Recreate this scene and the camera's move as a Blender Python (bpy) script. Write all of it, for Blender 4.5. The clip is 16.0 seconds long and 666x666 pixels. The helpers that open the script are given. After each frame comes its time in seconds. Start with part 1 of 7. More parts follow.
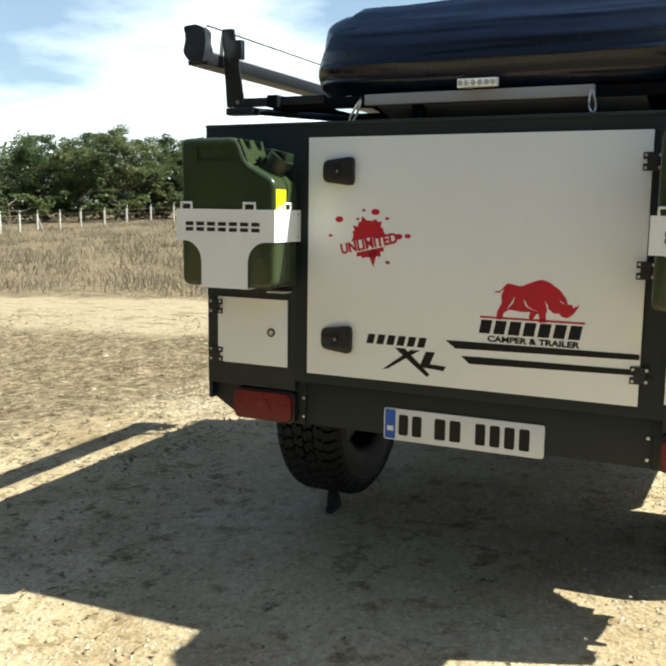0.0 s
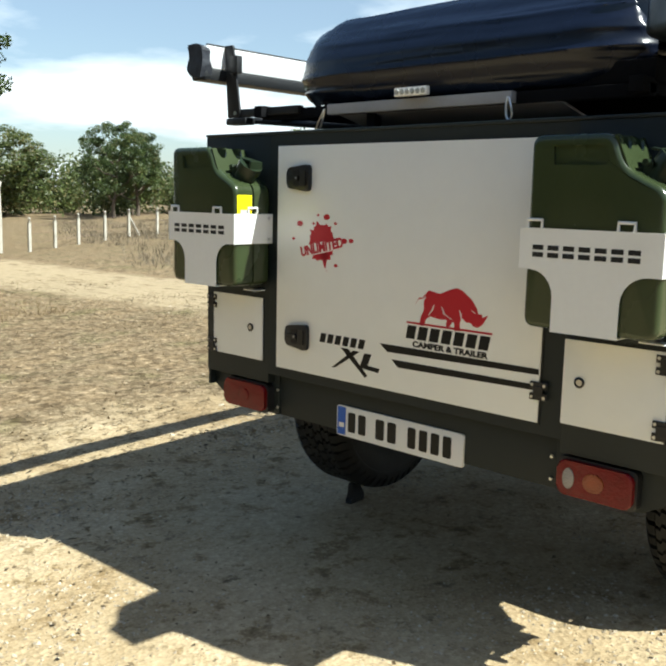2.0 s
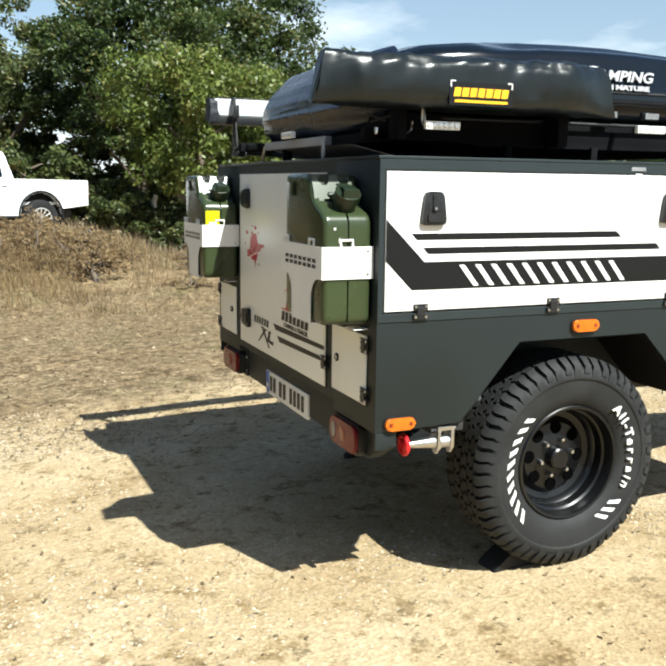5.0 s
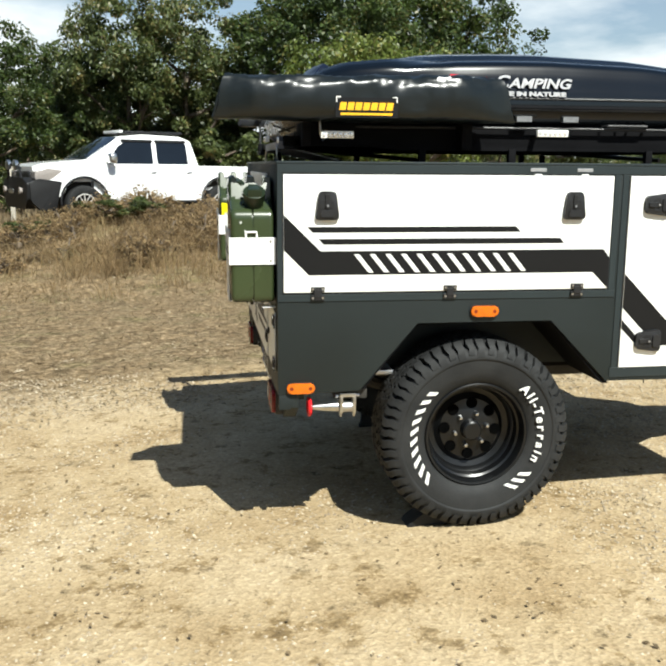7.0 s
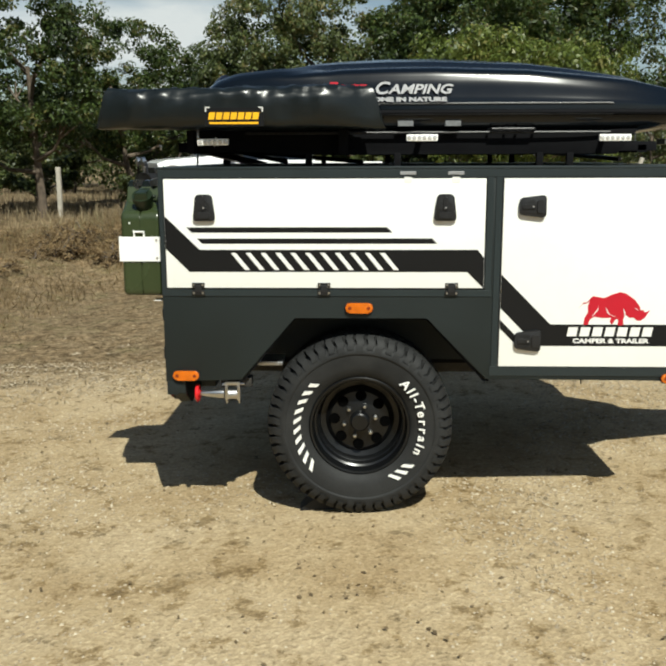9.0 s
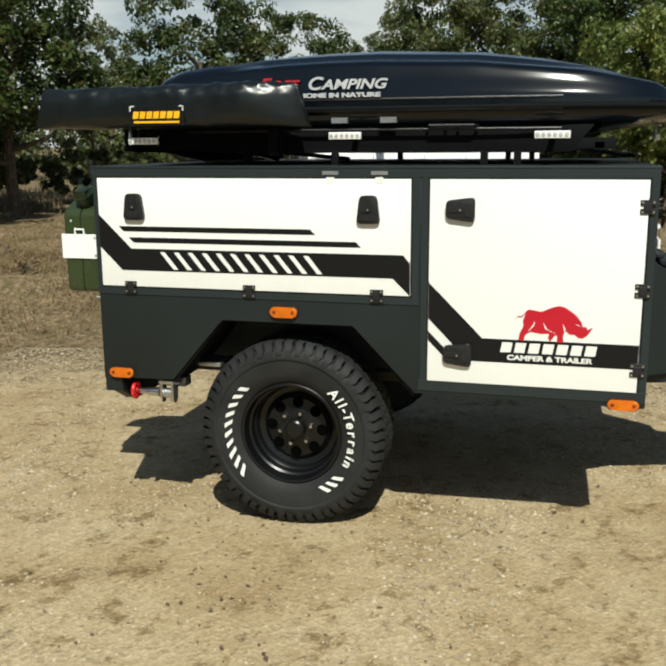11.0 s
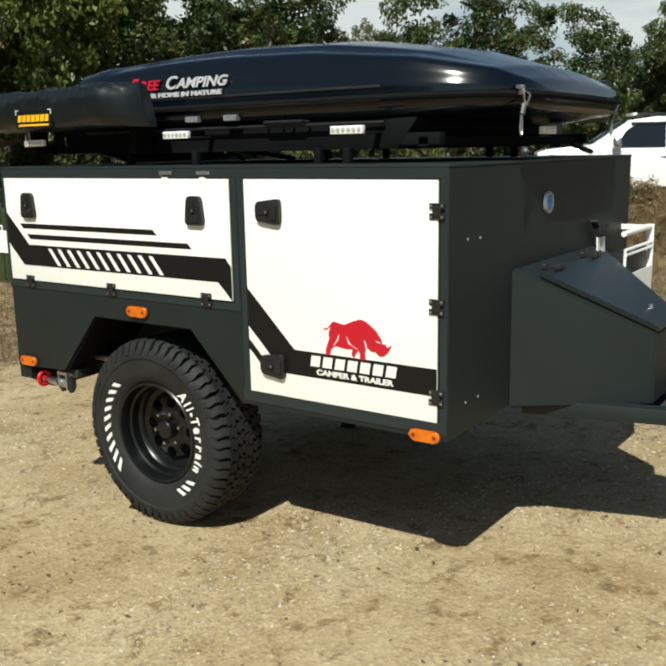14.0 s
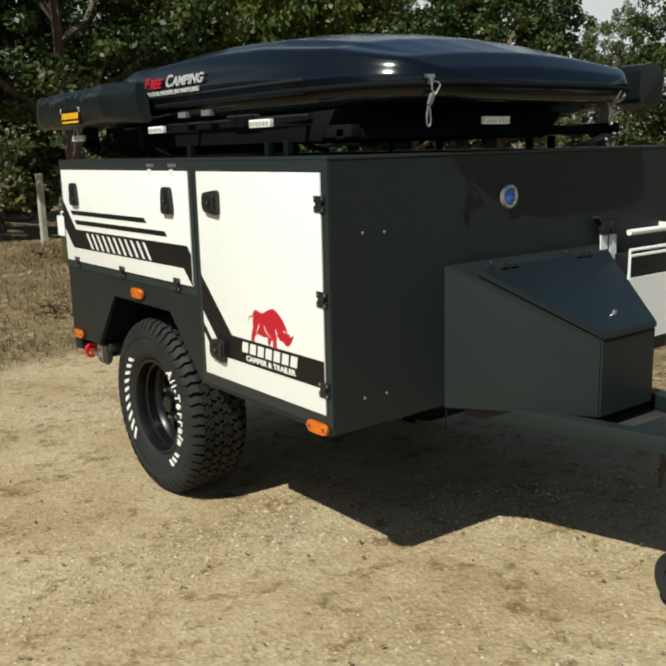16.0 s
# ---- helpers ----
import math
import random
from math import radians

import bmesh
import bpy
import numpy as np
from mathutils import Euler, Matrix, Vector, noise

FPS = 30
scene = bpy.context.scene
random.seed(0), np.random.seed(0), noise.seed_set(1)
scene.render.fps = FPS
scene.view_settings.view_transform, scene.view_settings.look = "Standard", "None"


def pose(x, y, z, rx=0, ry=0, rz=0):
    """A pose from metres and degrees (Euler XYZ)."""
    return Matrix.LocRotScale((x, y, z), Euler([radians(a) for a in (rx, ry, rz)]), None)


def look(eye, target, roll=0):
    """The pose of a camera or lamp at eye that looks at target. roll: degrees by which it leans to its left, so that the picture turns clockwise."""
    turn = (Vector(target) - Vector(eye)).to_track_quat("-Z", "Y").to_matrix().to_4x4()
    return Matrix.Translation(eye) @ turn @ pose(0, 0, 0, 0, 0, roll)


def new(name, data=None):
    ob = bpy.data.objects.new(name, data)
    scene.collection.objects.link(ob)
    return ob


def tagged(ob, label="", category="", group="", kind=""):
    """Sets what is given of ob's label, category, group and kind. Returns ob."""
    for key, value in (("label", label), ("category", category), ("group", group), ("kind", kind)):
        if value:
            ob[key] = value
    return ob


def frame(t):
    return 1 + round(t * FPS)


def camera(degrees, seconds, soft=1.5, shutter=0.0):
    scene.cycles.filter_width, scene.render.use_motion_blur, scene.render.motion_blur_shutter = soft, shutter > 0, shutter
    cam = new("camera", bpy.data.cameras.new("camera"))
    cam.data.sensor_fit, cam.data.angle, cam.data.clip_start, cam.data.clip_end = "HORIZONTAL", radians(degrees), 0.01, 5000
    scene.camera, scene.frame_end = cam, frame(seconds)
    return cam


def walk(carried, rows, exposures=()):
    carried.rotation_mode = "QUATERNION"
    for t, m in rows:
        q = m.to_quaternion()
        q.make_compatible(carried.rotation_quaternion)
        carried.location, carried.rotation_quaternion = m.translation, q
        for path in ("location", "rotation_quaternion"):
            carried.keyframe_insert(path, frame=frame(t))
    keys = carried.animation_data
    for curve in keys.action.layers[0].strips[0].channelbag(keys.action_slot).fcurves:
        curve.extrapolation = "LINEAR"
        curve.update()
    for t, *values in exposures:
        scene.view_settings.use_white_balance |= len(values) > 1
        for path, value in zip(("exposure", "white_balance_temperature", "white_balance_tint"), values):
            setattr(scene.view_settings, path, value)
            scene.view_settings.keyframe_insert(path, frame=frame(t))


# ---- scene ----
cam = camera(41.7, 16.0, soft=2.5)
METRES, EYE, TILT, LEAN, TURN = 9.45, 1.158, 0.0, 0.0, 25.4
ROWS = [
    (0.0, 0.0, 0.0, 0.0, 0.13, -7.77, -0.94),
    (0.5, 0.0275, -0.0039, 0.0005, 4.89, -7.8, -1.11),
    (1.0, 0.0552, -0.0032, 0.0038, 8.59, -7.86, -1.06),
    (1.5, 0.0841, 0.0054, 0.0044, 14.02, -8.73, -1.01),
    (2.0, 0.1104, 0.0025, 0.007, 18.05, -8.7, -1.41),
    (2.5, 0.1461, -0.0025, 0.0098, 20.1, -8.5, -1.01),
    (3.0, 0.1801, 0.0024, 0.0103, 24.22, -9.29, -0.99),
    (3.5, 0.2139, 0.0033, 0.0144, 29.31, -9.78, -1.07),
    (4.0, 0.2501, -0.0001, 0.0166, 33.69, -9.76, -1.13),
    (6.5, 0.4005, 0.0513, 0.0277, 52.65, -10.31, -0.67),
    (7.0, 0.4294, 0.0621, 0.0294, 55.8, -10.85, -0.7),
    (7.5, 0.4487, 0.0832, 0.0319, 59.89, -10.76, -0.38),
    (8.0, 0.4677, 0.1074, 0.0338, 63.78, -11.21, -0.35),
    (8.5, 0.4926, 0.1276, 0.0358, 65.55, -10.69, -0.42),
    (9.0, 0.508, 0.1559, 0.0355, 66.49, -11.43, -0.11),
    (11.5, 0.5284, 0.2961, 0.0406, 81.82, -11.74, 0.09),
    (12.0, 0.5281, 0.3256, 0.0414, 83.28, -11.56, 0.28),
    (12.5, 0.5222, 0.363, 0.039, 85.57, -11.87, 0.37),
    (13.0, 0.5229, 0.393, 0.0388, 89.49, -11.68, 0.5),
    (13.5, 0.5256, 0.4241, 0.0401, 93.77, -11.17, 0.62),
    (14.0, 0.5147, 0.4554, 0.0377, 99.06, -12.0, 0.81),
    (14.5, 0.5101, 0.4853, 0.0388, 104.69, -11.76, 0.86),
    (15.0, 0.5059, 0.5162, 0.0389, 109.54, -12.13, 0.92),
    (15.5, 0.4928, 0.5476, 0.0366, 113.63, -12.12, 1.22),
    (16.0, 0.4808, 0.5771, 0.0359, 117.05, -12.21, 1.27),
]
EXPOSURES = [(0.0, 1.28, 6060, -1), (0.5, 1.23, 6070, -1), (1.5, 1.16, 6070, 0), (2.5, 1.29, 6080, 1), (3.5, 1.38, 6080, 3), (4.2, 1.32, 6090, 3), (6.3, 0.87, 6300, 2), (7.0, 0.81, 6310, 3),
             (8.0, 0.68, 6370, 1), (8.5, 0.59, 6400, 1), (9.0, 0.27, 6500, 1), (11.5, 0.16, 6520, 0), (12.5, 0.16, 6520, 0), (14.0, 0.26, 6480, 0), (15.0, 0.40, 6460, -1), (15.5, 0.35, 6470, 0), (16.0, 0.12, 6500, 1)]
walk(cam, [(t, pose(0, 0, EYE, TILT, LEAN, TURN) @ pose(METRES * x, METRES * y, METRES * z, 90 + pitch, roll, yaw)) for t, x, y, z, yaw, pitch, roll in ROWS],
     exposures=EXPOSURES)

# ---- world, sun ----
SUN_TO = Vector((0.79, 0.25, 1.0)).normalized()
world = bpy.data.worlds.new("sky")
scene.world = world
world.use_nodes = True
wn, wl = world.node_tree.nodes, world.node_tree.links
wn.clear()
sky = wn.new("ShaderNodeTexSky")
sky.sky_type = "NISHITA"
sky.sun_disc = False
sky.sun_elevation = math.asin(SUN_TO.z)
sky.sun_rotation = math.atan2(SUN_TO.x, SUN_TO.y)
sky.dust_density = 0.9
sky.ozone_density = 1.6
wtc = wn.new("ShaderNodeTexCoord")
wsep = wn.new("ShaderNodeSeparateXYZ")
wlift = wn.new("ShaderNodeMath")
wlift.operation = "MAXIMUM"
wlift.inputs[1].default_value = 0.0
wadd = wn.new("ShaderNodeMath")
wadd.operation = "ADD"
wadd.inputs[1].default_value = 0.16
wdiv = wn.new("ShaderNodeVectorMath")
wdiv.operation = "DIVIDE"
wcomb = wn.new("ShaderNodeCombineXYZ")
wmap = wn.new("ShaderNodeMapping")
wmap.inputs["Location"].default_value = (5.3, 2.2, 0.0)
wnoise = wn.new("ShaderNodeTexNoise")
wnoise.inputs["Scale"].default_value = 0.55
wnoise.inputs["Detail"].default_value = 9.0
wnoise.inputs["Roughness"].default_value = 0.52
wramp = wn.new("ShaderNodeValToRGB")
wramp.color_ramp.elements[0].position = 0.47
wramp.color_ramp.elements[0].color = (0.14, 0.14, 0.14, 1)
wramp.color_ramp.elements[1].position = 0.57
wmix = wn.new("ShaderNodeMix")
wmix.data_type = "RGBA"
wmix.inputs[7].default_value = (10.0, 10.2, 10.5, 1.0)
wbg = wn.new("ShaderNodeBackground")
wbg.inputs["Strength"].default_value = 0.060
wout = wn.new("ShaderNodeOutputWorld")
wl.new(wtc.outputs["Generated"], wsep.inputs[0])
wl.new(wsep.outputs[2], wlift.inputs[0])
wl.new(wlift.outputs[0], wadd.inputs[0])
for k in range(3):
    wl.new(wadd.outputs[0], wcomb.inputs[k])
wl.new(wtc.outputs["Generated"], wdiv.inputs[0])
wl.new(wcomb.outputs[0], wdiv.inputs[1])
wl.new(wdiv.outputs[0], wmap.inputs["Vector"])
wl.new(wmap.outputs["Vector"], wnoise.inputs["Vector"])
wl.new(wnoise.outputs["Fac"], wramp.inputs["Fac"])
whigh = wn.new("ShaderNodeMapRange")
whigh.interpolation_type = "SMOOTHSTEP"
whigh.inputs["From Min"].default_value, whigh.inputs["From Max"].default_value = 0.20, 0.42
whigh.inputs["To Min"].default_value, whigh.inputs["To Max"].default_value = 1.0, 0.06
wl.new(wsep.outputs[2], whigh.inputs["Value"])
wcover = wn.new("ShaderNodeMath")
wcover.operation = "MULTIPLY"
wl.new(wramp.outputs["Color"], wcover.inputs[0])
wl.new(whigh.outputs["Result"], wcover.inputs[1])
wl.new(wcover.outputs[0], wmix.inputs[0])
wl.new(sky.outputs["Color"], wmix.inputs[6])
wl.new(wmix.outputs[2], wbg.inputs["Color"])
wl.new(wbg.outputs["Background"], wout.inputs["Surface"])

sun_data = bpy.data.lights.new("sun", "SUN")
sun_data.energy, sun_data.angle, sun_data.color = 5.0, radians(0.55), (1.0, 0.965, 0.90)
sun = new("sun", sun_data)
sun.matrix_world = look(SUN_TO * 60, (0, 0, 0))


# ---- materials ----
def material(name, colour, rough=0.5, metal=0.0, var=0.0, scale=8.0, bump=0.0, bump_scale=60.0, second=None, coat=0.0, ior=1.45, spec=0.5, rough_var=0.0):
    """A principled surface with colour variation at two scales, wear in the gloss and fine relief."""
    m = bpy.data.materials.new(name)
    m.use_nodes = True
    n, l = m.node_tree.nodes, m.node_tree.links
    b = n["Principled BSDF"]
    b.inputs["Base Color"].default_value = (*colour, 1)
    b.inputs["Roughness"].default_value = rough
    b.inputs["Metallic"].default_value = metal
    b.inputs["IOR"].default_value = ior
    b.inputs["Specular IOR Level"].default_value = spec
    b.inputs["Coat Weight"].default_value = coat
    b.inputs["Coat Roughness"].default_value = 0.05
    tc = n.new("ShaderNodeTexCoord")
    if var > 0:
        big = n.new("ShaderNodeTexNoise")
        big.inputs["Scale"].default_value = scale
        big.inputs["Detail"].default_value = 6
        fine = n.new("ShaderNodeTexNoise")
        fine.inputs["Scale"].default_value = scale * 14
        fine.inputs["Detail"].default_value = 3
        add = n.new("ShaderNodeMath")
        add.operation = "MULTIPLY_ADD"
        add.inputs[1].default_value = 0.35
        l.new(tc.outputs["Object"], big.inputs["Vector"])
        l.new(tc.outputs["Object"], fine.inputs["Vector"])
        l.new(fine.outputs["Fac"], add.inputs[0])
        l.new(big.outputs["Fac"], add.inputs[2])
        ramp = n.new("ShaderNodeMapRange")
        ramp.inputs["From Min"].default_value = 0.40
        ramp.inputs["From Max"].default_value = 0.95
        l.new(add.outputs[0], ramp.inputs["Value"])
        mix = n.new("ShaderNodeMix")
        mix.data_type = "RGBA"
        low = tuple(c * (1 - var) for c in colour)
        high = second if second else tuple(min(1, c * (1 + var)) for c in colour)
        mix.inputs[6].default_value = (*low, 1)
        mix.inputs[7].default_value = (*high, 1)
        l.new(ramp.outputs["Result"], mix.inputs[0])
        l.new(mix.outputs[2], b.inputs["Base Color"])
        if rough_var > 0:
            rr = n.new("ShaderNodeMapRange")
            rr.inputs["To Min"].default_value = max(0.02, rough - rough_var)
            rr.inputs["To Max"].default_value = min(1, rough + rough_var)
            l.new(big.outputs["Fac"], rr.inputs["Value"])
            l.new(rr.outputs["Result"], b.inputs["Roughness"])
    if bump > 0:
        bn = n.new("ShaderNodeTexNoise")
        bn.inputs["Scale"].default_value = bump_scale
        bn.inputs["Detail"].default_value = 4
        bb = n.new("ShaderNodeBump")
        bb.inputs["Strength"].default_value = bump
        bb.inputs["Distance"].default_value = 0.01
        l.new(tc.outputs["Object"], bn.inputs["Vector"])
        l.new(bn.outputs["Fac"], bb.inputs["Height"])
        l.new(bb.outputs["Normal"], b.inputs["Normal"])
    return m


def leafy(name, dark, light, dry, gloss=0.45):
    """Foliage: every leaf its own tone, some dry, with light coming through."""
    m = bpy.data.materials.new(name)
    m.use_nodes = True
    n, l = m.node_tree.nodes, m.node_tree.links
    b = n["Principled BSDF"]
    b.inputs["Roughness"].default_value = gloss
    g = n.new("ShaderNodeNewGeometry")
    tc = n.new("ShaderNodeTexCoord")
    noise_n = n.new("ShaderNodeTexNoise")
    noise_n.inputs["Scale"].default_value = 0.7
    noise_n.inputs["Detail"].default_value = 3
    l.new(tc.outputs["Object"], noise_n.inputs["Vector"])
    add = n.new("ShaderNodeMath")
    add.operation = "MULTIPLY_ADD"
    add.inputs[1].default_value = 0.48
    l.new(g.outputs["Random Per Island"], add.inputs[0])
    l.new(noise_n.outputs["Fac"], add.inputs[2])
    ramp = n.new("ShaderNodeValToRGB")
    ramp.color_ramp.elements[0].position = 0.40
    ramp.color_ramp.elements[0].color = (*dark, 1)
    ramp.color_ramp.elements[1].position = 0.90
    ramp.color_ramp.elements[1].color = (*light, 1)
    e = ramp.color_ramp.elements.new(1.0)
    e.color = (*dry, 1)
    l.new(add.outputs[0], ramp.inputs["Fac"])
    l.new(ramp.outputs["Color"], b.inputs["Base Color"])
    tr = n.new("ShaderNodeBsdfTranslucent")
    l.new(ramp.outputs["Color"], tr.inputs["Color"])
    ms = n.new("ShaderNodeMixShader")
    ms.inputs[0].default_value = 0.42
    l.new(b.outputs[0], ms.inputs[1])
    l.new(tr.outputs[0], ms.inputs[2])
    l.new(ms.outputs[0], n["Material Output"].inputs["Surface"])
    return m


def stones(name):
    """Gravel: every stone its own tone, from brown clod to chalk."""
    m = bpy.data.materials.new(name)
    m.use_nodes = True
    n, l = m.node_tree.nodes, m.node_tree.links
    b = n["Principled BSDF"]
    b.inputs["Roughness"].default_value = 0.9
    b.inputs["Specular IOR Level"].default_value = 0.15
    g = n.new("ShaderNodeNewGeometry")
    ramp = n.new("ShaderNodeValToRGB")
    ramp.color_ramp.elements[0].position, ramp.color_ramp.elements[0].color = 0.0, (0.25, 0.200, 0.140, 1)
    ramp.color_ramp.elements[1].position, ramp.color_ramp.elements[1].color = 1.0, (0.50, 0.435, 0.325, 1)
    ramp.color_ramp.elements.new(0.30).color = (0.30, 0.245, 0.168, 1)
    ramp.color_ramp.elements.new(0.80).color = (0.42, 0.355, 0.258, 1)
    l.new(g.outputs["Random Per Island"], ramp.inputs["Fac"])
    l.new(ramp.outputs["Color"], b.inputs["Base Color"])
    return m


M = {
    "coat": material("anthracite_powder_coat", (0.0076, 0.0123, 0.0126), 0.56, var=0.14, scale=3, bump=0.08, bump_scale=900, rough_var=0.08, spec=0.5),
    # bluer than the coat: the sky's sheen is put into the lid's colour
    "lid": material("satin_anthracite_sky_tint", (0.0080, 0.0128, 0.0155), 0.32, var=0.14, scale=3, bump=0.06, bump_scale=900, rough_var=0.06),
    "trim": material("dark_grey_trim", (0.017, 0.024, 0.026), 0.38, var=0.12, scale=5, bump=0.06, bump_scale=700),
    "black": material("black_steel", (0.010, 0.011, 0.012), 0.45, var=0.3, scale=6, bump=0.08, bump_scale=300),
    "cover": material("navy_vinyl_cover", (0.0045, 0.0075, 0.0185), 0.27, var=0.2, scale=5, bump=0.25, bump_scale=12, rough_var=0.08),
    "matte": material("matte_black_deck", (0.006, 0.006, 0.007), 0.85, var=0.3, scale=6, bump=0.1, bump_scale=200, spec=0.12),
    "under": material("dusty_chassis_black", (0.018, 0.017, 0.016), 0.75, var=0.5, scale=7, bump=0.2, bump_scale=90, second=(0.05, 0.045, 0.038)),
    "panel": material("white_composite_panel", (0.80, 0.80, 0.765), 0.34, var=0.035, scale=1.6, rough_var=0.08),
    "sheet": material("white_powder_coated_sheet", (0.82, 0.82, 0.80), 0.40, var=0.04, scale=4, bump=0.05, bump_scale=500),
    "plastic": material("black_plastic", (0.014, 0.014, 0.015), 0.38, var=0.25, scale=20, bump=0.12, bump_scale=500),
    "decal_black": material("black_vinyl", (0.0062, 0.0062, 0.0066), 0.42, var=0.1, scale=4, spec=0.32),
    "decal_white": material("white_vinyl", (0.74, 0.73, 0.70), 0.4, var=0.03, scale=4),
    "decal_red": material("red_vinyl", (0.44, 0.008, 0.022), 0.38, var=0.06, scale=5),
    "decal_yellow": material("yellow_vinyl", (0.80, 0.42, 0.015), 0.4, var=0.1, scale=9),
    "decal_grey": material("grey_vinyl", (0.42, 0.42, 0.43), 0.4, var=0.05, scale=9),
    "rubber": material("tyre_rubber", (0.0105, 0.0112, 0.0116), 0.70, var=0.35, scale=9, bump=0.12, bump_scale=220, second=(0.022, 0.0225, 0.0225), spec=0.4),
    "rim": material("satin_black_steel_rim", (0.0040, 0.0043, 0.0048), 0.32, var=0.25, scale=10, rough_var=0.08),
    "void": material("hole_shade_black", (0.002, 0.002, 0.002), 0.95, var=0.3, scale=30, spec=0.0),
    "steel": material("bright_steel", (0.62, 0.62, 0.62), 0.28, 1.0, var=0.12, scale=25),
    "alu": material("brushed_aluminium", (0.56, 0.56, 0.57), 0.42, 1.0, var=0.08, scale=12, bump=0.05, bump_scale=400),
    "red_lens": material("red_lens", (0.14, 0.003, 0.004), 0.2, var=0.2, scale=30, bump=0.25, bump_scale=160, coat=0.12, spec=0.35),
    "amber_lens": material("amber_lens", (0.56, 0.125, 0.005), 0.2, var=0.2, scale=30, bump=0.2, bump_scale=200, coat=0.4),
    "turn_lens": material("red_amber_lens", (0.20, 0.030, 0.006), 0.2, var=0.2, scale=30, bump=0.25, bump_scale=160, coat=0.4),
    "clear_lens": material("clear_lens", (0.30, 0.27, 0.25), 0.2, var=0.15, scale=40, bump=0.4, bump_scale=180, coat=0.4),
    "green": material("olive_green_enamel", (0.032, 0.045, 0.0175), 0.26, var=0.12, scale=5, rough_var=0.06, coat=0.25),
    "grey_bag": material("crumpled_dark_vinyl", (0.016, 0.018, 0.024), 0.55, 0.0, var=0.5, scale=14, bump=1.0, bump_scale=16),
    "label_grey": material("faded_label", (0.16, 0.165, 0.17), 0.5, var=0.3, scale=60),
    "bumper": material("matt_black_bumper", (0.006, 0.006, 0.0065), 0.6, var=0.3, scale=6, bump=0.1, bump_scale=80),
    "green_dark": material("dark_olive_enamel", (0.012, 0.020, 0.009), 0.32, var=0.15, scale=12),
    "dusty_wheel": material("dusty_alloy", (0.50, 0.48, 0.45), 0.5, 0.2, var=0.3, scale=8),
    "yellow": material("yellow_sticker", (0.86, 0.74, 0.0), 0.45, var=0.06, scale=12),
    "shell": material("glossy_navy_black_shell", (0.0022, 0.0040, 0.0068), 0.15, var=0.15, scale=4, rough_var=0.04, bump=0.05, bump_scale=3.0, spec=0.55),
    "vinyl": material("black_vinyl_cover", (0.0062, 0.0086, 0.0092), 0.31, var=0.2, scale=5, bump=0.28, bump_scale=9, rough_var=0.08),
    "beam": material("grey_channel", (0.33, 0.33, 0.335), 0.5, var=0.12, scale=6, bump=0.05, bump_scale=300),
    "case_grey": material("light_grey_extrusion", (0.60, 0.61, 0.62), 0.38, 0.1, var=0.06, scale=8, bump=0.04, bump_scale=300),
    "plate": material("plate_white", (0.72, 0.71, 0.69), 0.35, var=0.03, scale=10),
    "blue": material("plate_blue", (0.015, 0.09, 0.42), 0.35, var=0.1, scale=10),
    "cap_blue": material("blue_cap", (0.04, 0.16, 0.55), 0.3, var=0.15, scale=30),
    "red_paint": material("red_knob", (0.60, 0.015, 0.02), 0.3, var=0.15, scale=20),
    "car_white": material("white_car_paint", (0.78, 0.78, 0.77), 0.22, var=0.03, scale=2, coat=0.6),
    "glass": material("dark_tinted_glass", (0.004, 0.006, 0.009), 0.05, var=0.3, scale=2, spec=0.8),
    "bark": material("grey_brown_bark", (0.11, 0.085, 0.062), 0.9, var=0.5, scale=5, bump=0.9, bump_scale=18),
    "concrete": material("weathered_concrete", (0.40, 0.37, 0.31), 0.85, var=0.25, scale=6, bump=0.3, bump_scale=60),
    "wire": material("rusty_wire", (0.20, 0.14, 0.10), 0.7, 0.4, var=0.4, scale=20),
    "gold_lamp": material("lamp_reflector", (0.80, 0.80, 0.78), 0.22, 0.6, var=0.2, scale=60),
}
M["leaf_oak"] = leafy("oak_leaves", (0.010, 0.019, 0.006), (0.078, 0.116, 0.026), (0.15, 0.136, 0.042))
M["leaf_fresh"] = leafy("fresh_green_leaves", (0.038, 0.062, 0.012), (0.172, 0.215, 0.043), (0.22, 0.205, 0.055))
M["leaf_dusty"] = leafy("dusty_olive_leaves", (0.022, 0.038, 0.012), (0.128, 0.156, 0.048), (0.22, 0.185, 0.068))
M["leaf_far"] = leafy("pale_scrub_leaves", (0.030, 0.046, 0.016), (0.130, 0.158, 0.046), (0.20, 0.18, 0.075))
M["field"] = leafy("brown_field_grass", (0.085, 0.068, 0.045), (0.205, 0.166, 0.112), (0.30, 0.255, 0.18), 0.85)
M["tuft"] = leafy("worn_brown_tufts", (0.040, 0.031, 0.018), (0.120, 0.092, 0.053), (0.22, 0.18, 0.115), 0.85)
M["stone"] = stones("pale_gravel")
M["litter"] = leafy("dead_leaves", (0.11, 0.080, 0.045), (0.30, 0.225, 0.130), (0.42, 0.34, 0.22), 0.8)
M["scrub"] = leafy("scrub_twigs", (0.135, 0.092, 0.045), (0.36, 0.25, 0.125), (0.30, 0.24, 0.115), 0.8)
M["straw"] = leafy("dry_straw", (0.15, 0.115, 0.066), (0.30, 0.235, 0.145), (0.40, 0.33, 0.20), 0.8)
M["weed"] = leafy("dry_weeds", (0.13, 0.092, 0.044), (0.30, 0.215, 0.110), (0.24, 0.22, 0.11), 0.8)


